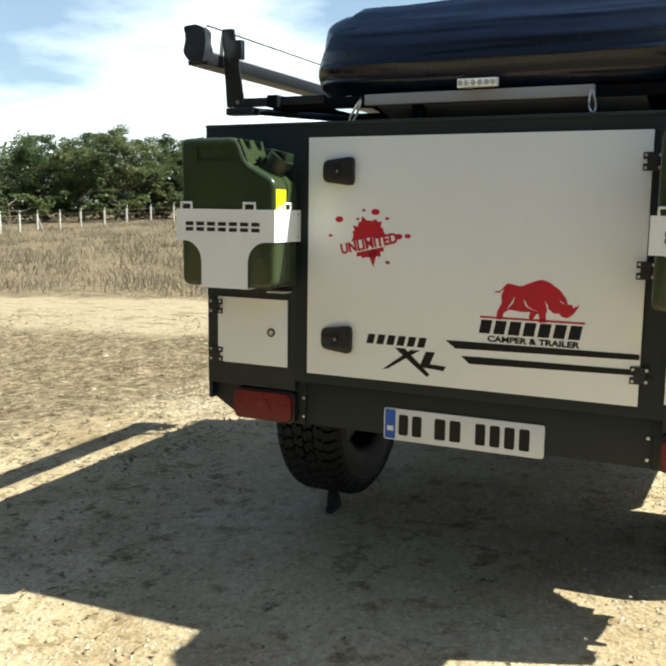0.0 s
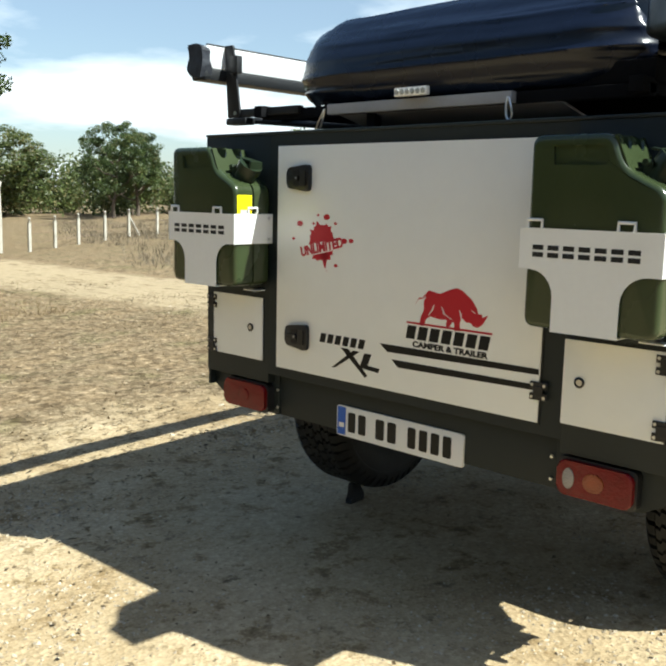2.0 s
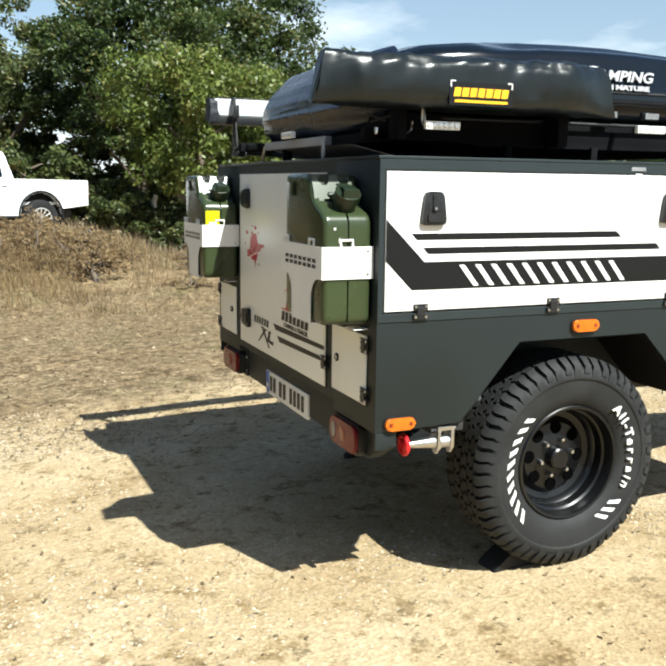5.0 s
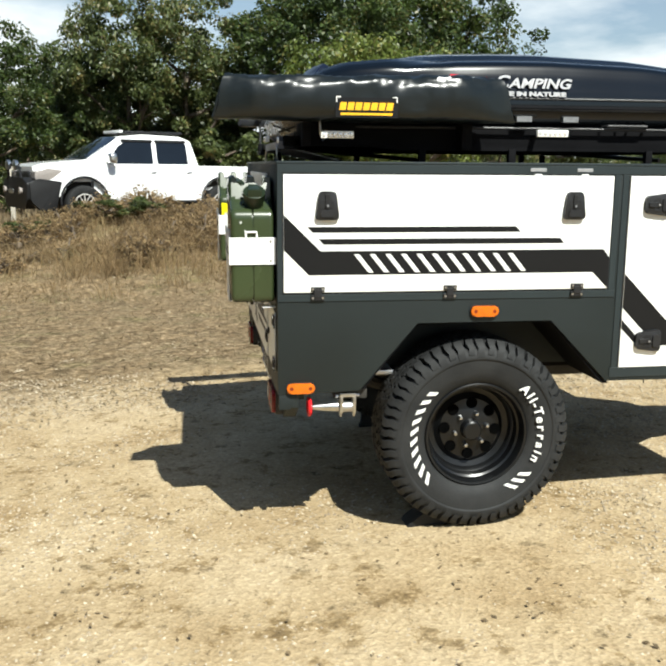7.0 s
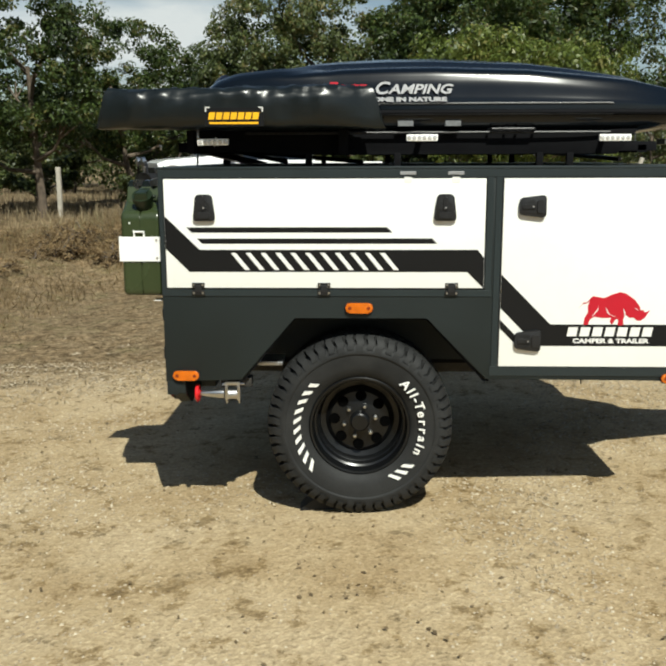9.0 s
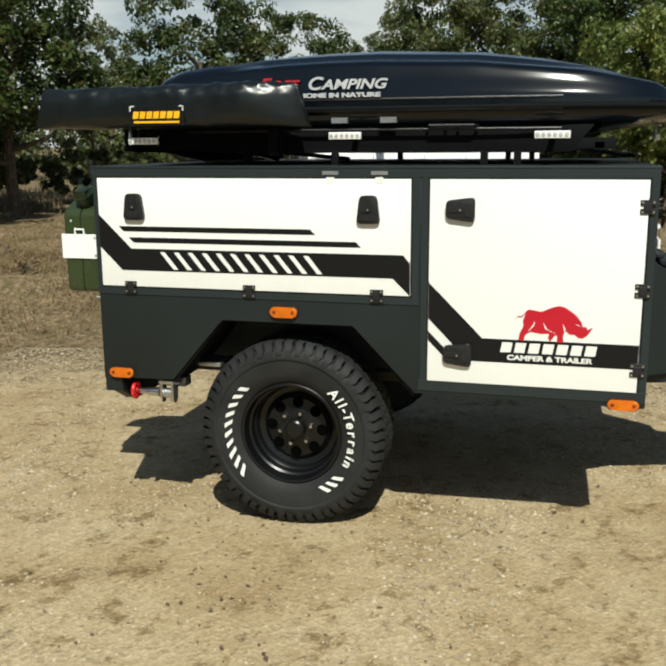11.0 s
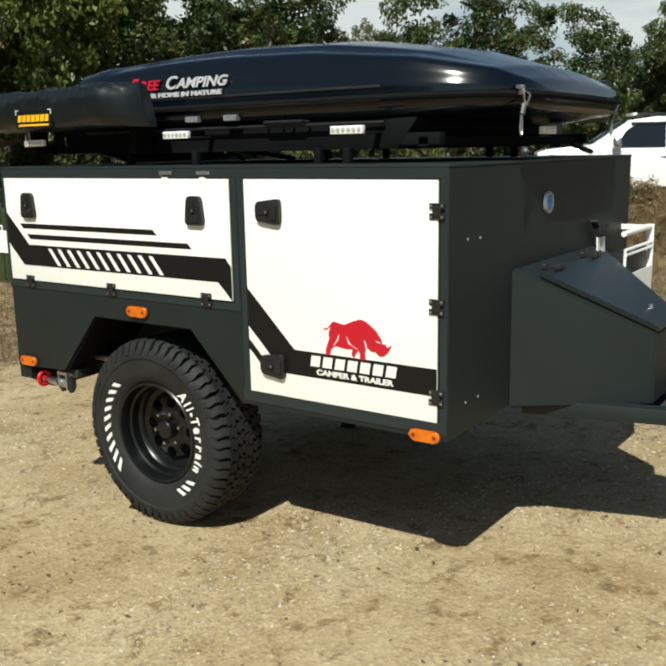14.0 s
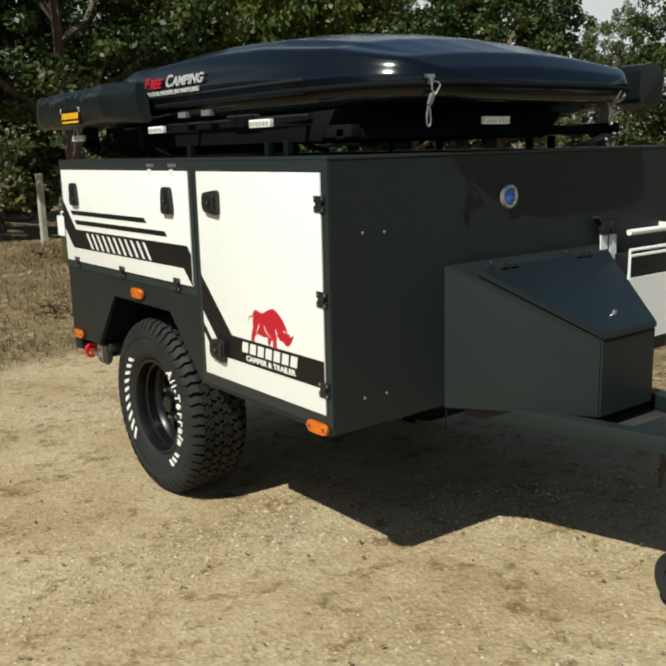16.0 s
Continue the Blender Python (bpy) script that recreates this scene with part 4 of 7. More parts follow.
def make_wheel(x, side):
    wh = new("wheel")
    wh.parent = trailer
    wh.matrix_basis = pose(x, 3.39, 0.362)
    carcass, tread = tyre_mesh()
    part("tyre", carcass, M["rubber"], wh, "black all-terrain tyre with white raised lettering", 50)
    tagged(part("tread", tread, M["rubber"], wh, "coarse block tread", 50), kind="stuff")
    rim = [(0.212, 0.104), (0.217, 0.112), (0.212, 0.117), (0.204, 0.115), (0.199, 0.100), (0.196, 0.072), (0.188, 0.066), (0.186, 0.030), (0.178, 0.022), (0.172, 0.004), (0.150, -0.004), (0.128, 0.016), (0.085, 0.020), (0.068, 0.026), (0.0, 0.026), (0.0, 0.0), (0.120, -0.010), (0.175, -0.025), (0.190, -0.080), (0.212, -0.104)]
    part("rim", lathe(bmesh.new(), [(r, side * h) for r, h in rim], (0, 0, 0), "x", 56, False), M["rim"], wh, "deep-dish satin black steel rim", 30)
    if side > 0:
        # holes are not cut: black discs on the rim paint their dark depth
        for i in range(8):
            a = radians(267 + 45 * i)
            y, z = 0.110 * math.cos(a), 0.110 * math.sin(a)
            part("rim_hole", lathe(bmesh.new(), [(0.0, 0.0200), (0.020, 0.0205), (0.0225, 0.0225), (0.0245, 0.0195)], (0, y, z), "x", 16, False), M["void"], wh)
        for i in range(6):
            a = radians(12 + 60 * i)
            part("wheel_nut", lathe(bmesh.new(), [(0.0, 0.050), (0.007, 0.048), (0.010, 0.040), (0.010, 0.020)], (0, 0.0698 * math.cos(a), 0.0698 * math.sin(a)), "x", 6, False), M["steel"], wh)
        part("hub_cap", lathe(bmesh.new(), [(0.0, 0.066), (0.034, 0.065), (0.040, 0.060), (0.044, 0.024)], (0, 0, 0), "x", 28, False), M["rim"], wh)
        raised_mark(wh, side, 224, 132, 10, M["decal_white"])
        sidewall_word("All-Terrain", wh, 50, -27, M["decal_white"])
        raised_mark(wh, side, -36, -60, 3, M["decal_white"])
    return wh


make_wheel(0.002, 1)
make_wheel(mirror(0.002), -1)


def make_chassis():
    part("axle", tube(bmesh.new(), [(mirror(-0.12), 3.39, 0.345), (-0.12, 3.39, 0.345)], 0.034, 12), M["under"], trailer)
    for x in (-0.33, mirror(-0.33)):
        part("chassis_rail", box(x - 0.03, x + 0.03, 2.66, 4.58, 0.50, 0.585, 0.004), M["under"], trailer)
        part("trailing_arm", tube(bmesh.new(), [(x + 0.02, 3.02, 0.50), (x + 0.02, 3.40, 0.37)], 0.03, 10), M["under"], trailer)
        part("shock_absorber", tube(bmesh.new(), [(x - 0.02, 3.52, 0.37), (x - 0.02, 3.68, 0.60)], 0.024, 10), M["under"], trailer)
    part("bump_stop_bar", box(-0.12, 0.03, 2.945, 3.055, 0.606, 0.624, 0.003), M["alu"], trailer)
    for y in (2.95, 3.9, 4.45):
        part("cross_member", box(mirror(-0.33), -0.33, y - 0.03, y + 0.03, 0.50, 0.56, 0.003), M["under"], trailer)
    # drawbar: two arms that meet ahead of the tool box
    for s in (1, -1):
        a, b = Vector((XC + s * 0.33, 4.77, 0.548)), Vector((XC + s * 0.05, 5.95, 0.548))
        d = (b - a).normalized()
        w = Vector((d.y, -d.x, 0)) * 0.03
        bm = bmesh.new()
        prism(bm, [((a + w).x, (a + w).y), ((b + w).x, (b + w).y), ((b - w).x, (b - w).y), ((a - w).x, (a - w).y)], "z", 0.528, 0.584, 0.004)
        part("drawbar_arm", bm, M["coat"], trailer)
    part("drawbar_plate", prism(bmesh.new(), [(XC - 0.20, 5.35), (XC + 0.20, 5.35), (XC + 0.07, 5.85), (XC - 0.07, 5.85)], "z", 0.584, 0.590), M["coat"], trailer)
    part("guard_plate", prism(bmesh.new(), [(XC - 0.32, 4.78), (XC + 0.32, 4.78), (XC + 0.07, 5.85), (XC - 0.07, 5.85)], "z", 0.520, 0.526), M["under"], trailer)
    part("coupling", tube(bmesh.new(), [(XC, 5.80, 0.57), (XC, 6.15, 0.57)], 0.032, 12), M["steel"], trailer)
    for x, y, z0, z1 in ((-0.60, 4.50, 0.365, 0.53),):
        part("hanging_bolt", tube(bmesh.new(), [(x, y, z0), (x, y, z1)], 0.003, 8), M["under"], trailer)
    part("cable", tube(bmesh.new(), [(-0.700, 5.38, 0.530), (-0.712, 5.38, 0.480), (-0.717, 5.38, 0.440), (-0.704, 5.38, 0.349)], 0.007, 6), M["plastic"], trailer)
    cable = [(-0.72 - 0.02 * k, 5.34 + 0.03 * math.sin(k), 0.53 - 0.085 * k + 0.012 * k * k) for k in range(5)]
    part("cable", tube(bmesh.new(), cable, 0.006, 6), M["plastic"], trailer)


make_chassis()


def jockey_wheel():
    """A jockey wheel under the drawbar."""
    jw = new("jockey_wheel")
    jw.parent = trailer
    z = gz(-0.60, 5.55) + 0.10
    jw.matrix_basis = pose(-0.60, 5.55, z)
    part("jockey_tyre", lathe(bmesh.new(), [(0.062, -0.026), (0.088, -0.030), (0.100, -0.016), (0.100, 0.016), (0.088, 0.030), (0.062, 0.026)], (0, 0, 0), "x", 28), M["rubber"], jw)
    part("jockey_rim", lathe(bmesh.new(), [(0.0, 0.020), (0.03, 0.020), (0.064, 0.012), (0.066, 0.026), (0.066, -0.026), (0.064, -0.012), (0.0, -0.020)], (0, 0, 0), "x", 24, False), M["alu"], jw)
    part("jockey_fork", box(-0.045, 0.045, -0.02, 0.02, 0.10, 0.115, 0.002), M["steel"], jw)
    for s in (-0.042, 0.042):
        part("jockey_fork_leg", box(s - 0.003, s + 0.003, -0.016, 0.016, -0.02, 0.112, 0.001), M["steel"], jw)
    part("jockey_tube", tube(bmesh.new(), [(0, 0, 0.11), (0, 0, 0.72 - z)], 0.024, 14), M["alu"], jw)


jockey_wheel()


def rear_stay():
    """A bright clamp with a red ring wheel under the rear corner, beside the tyre."""
    st = new("corner_clamp")
    st.parent = trailer
    c = (0.122, 2.700, 0.508)
    rim = [(c[0] + 0.031 * math.cos(k), c[1], c[2] + 0.031 * math.sin(k)) for k in np.linspace(0, 6.2832, 25)[:-1]]
    part("ring_wheel", tube(bmesh.new(), rim, 0.0085, 8, closed=True), M["red_paint"], st, "red ring wheel")
    for k in (0.5, 2.6, 4.7):
        part("spoke", tube(bmesh.new(), [c, (c[0] + 0.030 * math.cos(k), c[1], c[2] + 0.030 * math.sin(k))], 0.006, 6), M["red_paint"], st)
    part("hub", lathe(bmesh.new(), [(0.0, -0.010), (0.013, -0.008), (0.014, 0.010), (0.0, 0.012)], c, "y", 14, False), M["red_paint"], st)
    part("cone", lathe(bmesh.new(), [(0.0, 0.008), (0.010, 0.010), (0.015, 0.045), (0.021, 0.100), (0.021, 0.112), (0.0, 0.112)], (0.123, 2.702, 0.506), "y", 18, False), M["steel"], st)
    # two plates with pointed feet, the outer one with a turned edge
    for y, w in ((2.825, 0.0035), (2.878, 0.0035)):
        plate = soften([(0.090, 0.558), (0.140, 0.558), (0.140, 0.484), (0.126, 0.462), (0.106, 0.462), (0.090, 0.484)], 0.004, 2)
        part("cheek", prism(bmesh.new(), plate, "y", y - w, y + w, 0.001), M["alu"], st)
    fold = bmesh.new()
    bx(fold, 0.132, 0.142, 2.820, 2.883, 0.546, 0.561, 0.002)
    bx(fold, 0.134, 0.142, 2.820, 2.832, 0.482, 0.548, 0.002)
    bx(fold, 0.134, 0.142, 2.871, 2.883, 0.482, 0.548, 0.002)
    part("folded_edge", fold, M["steel"], st)
    part("drum", tube(bmesh.new(), [(0.116, 2.828, 0.502), (0.116, 2.876, 0.502)], 0.022, 14), M["alu"], st)
    part("cross_bolt", tube(bmesh.new(), [(0.116, 2.806, 0.546), (0.116, 2.900, 0.548)], 0.007, 8), M["steel"], st)
    part("bracket", box(0.06, 0.12, 2.80, 2.93, 0.535, 0.575, 0.003), M["under"], st)


rear_stay()

# front wall: tool box, filler cap, screws
def make_tool_box():
    ya, yb = Y1 + 0.001, 5.196
    xa, xb = 0.452, 0.152
    zt0, zt1, zb = 1.080, 0.838, 0.572
    bm = bmesh.new()
    v = [bm.verts.new(p) for p in ((XC - xa, ya, zb), (XC + xa, ya, zb), (XC + xb, yb, zb), (XC - xb, yb, zb), (XC - xa, ya, zt0), (XC + xa, ya, zt0), (XC + xb, yb, zt1), (XC - xb, yb, zt1))]
    for f in ((0, 1, 2, 3), (4, 5, 6, 7), (0, 1, 5, 4), (1, 2, 6, 5), (2, 3, 7, 6), (3, 0, 4, 7)):
        bm.faces.new([v[i] for i in f])
    bmesh.ops.bevel(bm, geom=list(bm.edges), offset=0.006, segments=2, affect="EDGES")
    tb = part("tool_box", bm, M["coat"], trailer, "tapered anthracite tool box with sloping lid")
    slope = (zt1 - zt0) / (yb - ya)
    bm = bmesh.new()
    lid = []
    for dz in (0.006, 0.026):
        for (sx, y) in ((-1, ya + 0.075), (1, ya + 0.075), (1, yb + 0.006), (-1, yb + 0.006)):
            k = (y - ya) / (yb - ya)
            x = XC + sx * (xa + (xb - xa) * k + (-0.030 if y < ya + 0.1 else 0.004))
            lid.append(bm.verts.new((x, y, zt0 + slope * (y - ya) + dz)))
    for f in ((0, 1, 2, 3), (4, 5, 6, 7), (0, 1, 5, 4), (1, 2, 6, 5), (2, 3, 7, 6), (3, 0, 4, 7)):
        bm.faces.new([lid[i] for i in f])
    bmesh.ops.bevel(bm, geom=list(bm.edges), offset=0.004, segments=2, affect="EDGES")
    part("lid", bm, M["lid"], tb, "sloping lid")
    for x in (XC + 0.225, XC - 0.190):
        z = zt0 + slope * 0.065
        bm = bmesh.new()
        for du in (-0.026, 0.026):
            bx(bm, x + du - 0.018, x + du + 0.018, ya + 0.030, ya + 0.100, z + 0.012, z + 0.030, 0.003, 1)
        tube(bm, [(x - 0.046, ya + 0.062, z + 0.028), (x + 0.046, ya + 0.062, z + 0.028)], 0.008, 8)
        part("lid_hinge", bm, M["plastic"], tb)
        for du in (-0.034, 0.034):
            part("lid_screw", disc(bmesh.new(), (x + du, ya + 0.046, z + 0.030), 0.0062, "z", 0.003, 8), M["steel"], tb)
    part("lid_lock", lathe(bmesh.new(), [(0, 0.016), (0.009, 0.014), (0.011, 0.0)], (XC, 5.13, zt0 + slope * (5.13 - ya) + 0.024), "z", 12, False), M["steel"], tb)


make_tool_box()
fw = Y1 + 0.002
cap = part("filler_cap", lathe(bmesh.new(), [(0.0, 0.006), (0.026, 0.006), (0.032, 0.012), (0.040, 0.011), (0.046, 0.002)], (-0.646, fw, 1.293), "y", 32, False), M["alu"], trailer, "round bright filler cap with blue centre")
part("cap_centre", lathe(bmesh.new(), [(0.0, 0.014), (0.018, 0.013), (0.027, 0.008)], (-0.646, fw, 1.293), "y", 24, False), M["cap_blue"], cap)
for x, z in ((0.028, 1.215), (-0.063, 1.212), (0.030, 0.679), (-0.064, 0.678)):
    part("wall_screw", lathe(bmesh.new(), [(0, 0.004), (0.005, 0.003), (0.006, 0)], (x, Y1 + 0.001, z), "y", 10, False), M["label_grey"], trailer)


def front_carrier():
    """A white sheet-metal carrier on the front wall beside the tool box."""
    fc = new("front_carrier")
    fc.parent = trailer
    tagged(fc, "white sheet-metal carrier")
    ya, yb, xa, xb = Y1 + 0.003, 4.915, -1.190, -1.595
    for x in (-1.168, -1.226):
        part("carrier_post", prism(bmesh.new(), [(x - 0.021, 1.118), (x + 0.021, 1.118), (x + 0.003, 0.80), (x - 0.040, 0.80)], "y", ya + 0.030, ya + 0.036), M["sheet"], fc)
        part("post_cap", box(x - 0.020, x + 0.020, ya + 0.020, ya + 0.048, 1.116, 1.166, 0.004), M["bumper"], fc)
    part("strap", prism(bmesh.new(), [(-1.168, 1.160), (-1.128, 1.192), (-1.122, 1.184), (-1.160, 1.152)], "y", ya + 0.01, ya + 0.04), M["plastic"], fc)
    part("top_bar", tube(bmesh.new(), [(xa, yb - 0.018, 1.130), (xb, yb - 0.018, 1.130)], 0.012, 12), M["sheet"], fc)
    bracket = bmesh.new()
    bx(bracket, xb - 0.004, xb, yb - 0.034, yb, 0.90, 1.142, 0.001, 1)
    bx(bracket, xb - 0.004, xb, ya, yb - 0.030, 1.112, 1.138, 0.001, 1)
    part("bar_bracket", bracket, M["sheet"], fc)
    part("front_plate", box(xb, xa, yb - 0.003, yb, 0.70, 0.955, 0.001, 1), M["sheet"], fc)
    for x in (xa, xb + 0.003):
        part("side_plate", box(x - 0.003, x, ya, yb - 0.004, 0.70, 0.955, 0.001, 1), M["sheet"], fc)
    part("floor_plate", box(xb, xa, ya, yb, 0.697, 0.700), M["sheet"], fc)
    for z in (1.062, 1.040):
        fr = bmesh.new()
        tube(fr, [(xa + 0.004, yb - 0.008, 0.945), (xa + 0.004, yb - 0.008, z), (xb, yb - 0.008, z), (xb, yb - 0.008, 0.945)], 0.0068, 8)
        part("upper_frame", fr, M["sheet"], fc)
    part("dark_insert", box(xb + 0.02, xa - 0.012, ya + 0.06, yb - 0.02, 0.72, 1.045, 0.010), M["black"], fc, "black insert")


front_carrier()


# jerry can carriers on the rear wall
def can_carrier(x_edge):
    """Folded white sheet: a T-shaped face, two side bands and a floor. x_edge: the outer right edge."""
    cc = new("can_carrier")
    cc.parent = trailer
    tagged(cc, "white folded-sheet can carrier with cut-out bars")
    def X(a):
        return x_edge + a
    yf, yb = 2.396, Y0 - 0.002
    w = 0.368
    pts = [(0, 1.172), (-w, 1.172), (-w, 1.070)]
    for k in range(7):
        a = radians(90 - 90 * k / 6)
        pts.append((-w + 0.030 + 0.066 * math.cos(a), 1.004 + 0.066 * math.sin(a)))
    pts += [(-0.272, 0.919), (-0.098, 0.919)]
    for k in range(7):
        a = radians(180 - 90 * k / 6)
        pts.append((-0.032 + 0.066 * math.cos(a), 1.004 + 0.066 * math.sin(a)))
    pts += [(0, 1.070)]
    face = part("carrier_face", prism(bmesh.new(), [(X(a), b) for a, b in pts], "y", yf, yf + 0.003), M["sheet"], cc, flat=True)
    for x in (X(0), X(-w)):
        part("side_band", box(x - 0.003, x, yf + 0.0032, yb, 1.070, 1.172, 0.0008, 1), M["sheet"], cc)
    part("floor_band", box(X(-0.272), X(-0.098), yf + 0.0032, yb, 0.919, 0.922), M["sheet"], cc)
    part("mount_flange", box(X(-0.10), X(-0.035), yb - 0.05, yb, 0.900, 0.903), M["sheet"], cc)
    for u in (-0.330, -0.092):
        bm = bmesh.new()
        tube(bm, [(X(u - 0.020), yf + 0.0015, 1.170), (X(u - 0.020), yf + 0.0015, 1.192), (X(u + 0.020), yf + 0.0015, 1.192), (X(u + 0.020), yf + 0.0015, 1.170)], 0.0045, 6)
        part("strap_loop", bm, M["sheet"], cc)
    bm = bmesh.new()
    tube(bm, [(X(-0.0015), 2.46, 1.170), (X(-0.0015), 2.46, 1.192), (X(-0.0015), 2.50, 1.192), (X(-0.0015), 2.50, 1.170)], 0.0045, 6)
    part("strap_loop", bm, M["sheet"], cc)
    blocks("y", yf - 0.0006, 0.0006, X(-0.332), X(-0.042), 1.101, 1.131, 7, M["black"], cc, "cut_out", "open", 0.0, 0.28)
    for z in (1.085, 1.158):
        part("flange_screw", disc(bmesh.new(), (X(0.0), yb - 0.020, z), 0.005, "x", 0.002, 8), M["steel"], cc)


can_carrier(0.130)
can_carrier(-1.342)


# ---- roof rack, lamps ----
def light_bar(x, y, z, along, out):
    """A short row of six small lamps in a bright case."""
    lb = new("light_bar")
    lb.parent = trailer
    tagged(lb, "short bright work light of six small lamps")
    L, h, d = 0.062, 0.0130, 0.009
    case = bmesh.new()
    lamps = []
    if along == "y":
        bx(case, x - d, x + d, y - L, y + L, z - h, z + h, 0.003, 2)
        for i in range(6):
            yy = y - L + 0.011 + i * 0.0200
            lamps.append(lathe(bmesh.new(), [(0.0, 0.003), (0.0078, 0.002), (0.0088, 0.0)], (x + out * d, yy, z), "x", 10, False))
    else:
        bx(case, x - L, x + L, y - d, y + d, z - h, z + h, 0.003, 2)
        for i in range(6):
            xx = x - L + 0.011 + i * 0.0200
            lamps.append(lathe(bmesh.new(), [(0.0, out * 0.003), (0.0078, out * 0.002), (0.0088, 0.0)], (xx, y + out * d, z), "y", 10, False))
    part("case", case, M["sheet"], lb)
    for one in lamps:
        part("lamp", one, M["gold_lamp"], lb)


def make_rack():
    for x in (-0.07, mirror(-0.07)):
        part("rack_rail", box(x - 0.02, x + 0.02, 2.62, 4.62, 1.512, 1.552, 0.003), M["matte"], trailer)
    for y in (2.68, 3.15, 3.62, 4.14, 4.56):
        part("rack_bar", box(mirror(-0.05), -0.05, y - 0.02, y + 0.02, 1.506, 1.540, 0.003), M["matte"], trailer)
    for x in (-0.05, mirror(-0.05)):
        for y in (3.172, 3.545, 4.137, 4.262):
            part("rack_post", box(x - 0.014, x + 0.014, y - 0.014, y + 0.014, ZT + 0.008, 1.507, 0.002), M["matte"], trailer)
    part("rack_post", box(-1.00, -0.965, 2.665, 2.70, ZT + 0.008, 1.507, 0.002), M["matte"], trailer)
    # grey beam below the tent's rear edge, with snap hooks
    part("rear_beam", box(-1.150, -0.437, 2.635, 2.665, 1.507, 1.540, 0.002), M["beam"], trailer, "grey channel beam")
    part("rear_sheet", prism(bmesh.new(), [(2.668, 1.512), (2.668, 1.505), (2.880, 1.458), (2.880, 1.465)], "x", -1.12, -0.30), M["beam"], trailer, "sloping grey sheet")
    for k in (0.0, 1.0):
        y = 3.0 + k * 0.4
        part("rack_strut", tube(bmesh.new(), [(-1.18, 2.66, 1.53), (-0.98 + 0.1 * k, y, 1.465)], 0.011, 8), M["black"], trailer)
    light_bar(0.138, 2.800, 1.551, "y", 1)
    light_bar(0.146, 3.634, 1.565, "y", 1)
    light_bar(0.146, 4.391, 1.563, "y", 1)
    light_bar(-0.772, 2.610, 1.556, "x", -1)
    light_bar(-0.535, 4.80, 1.556, "x", 1)
    for x in (0.10,):
        for y in (2.800, 3.634, 4.391):
            part("lamp_bracket", box(-0.06, 0.124, y - 0.012, y + 0.012, 1.552, 1.560, 0.002), M["bumper"], trailer)


make_rack()


def snap_hook(name, p, lean=0.0, L=0.072):
    """A bright carabiner hanging from a strap."""
    x, y, z = p
    pts = []
    for k in range(16):
        a = 2 * math.pi * k / 16
        w = 0.0085 - 0.0045 * math.sin(a)
        pts.append((x + lean * (z - (z - L / 2 + L / 2 * math.sin(a))) + w * math.cos(a), y, z - L / 2 + L / 2 * math.sin(a)))
    return part(name, tube(bmesh.new(), pts, 0.0036, 6, closed=True), M["steel"], trailer)


part("rack_deck", prism(bmesh.new(), [(2.685, 1.602), (2.685, 1.545), (3.07, 1.500), (4.46, 1.500), (4.54, 1.602)], "x", -1.22, -0.048, 0.004), M["matte"], trailer, "black deck under the tent")
snap_hook("snap_hook", (-0.443, 2.628, 1.522), 0.1, 0.062)
snap_hook("snap_hook", (0.125, 2.738, 1.604), 0.05, 0.052)
part("hook_wire", tube(bmesh.new(), [(-0.062, 2.764, 1.572), (-0.058, 2.767, 1.546), (-0.048, 2.774, 1.536), (-0.038, 2.781, 1.546), (-0.034, 2.784, 1.574)], 0.0036, 6), M["steel"], trailer)
part("strap_end", box(0.106, 0.114, 2.578, 2.586, 1.520, 1.540, 0.002), M["steel"], trailer)
snap_hook("snap_hook", (-1.165, 2.640, 1.525), -0.5)


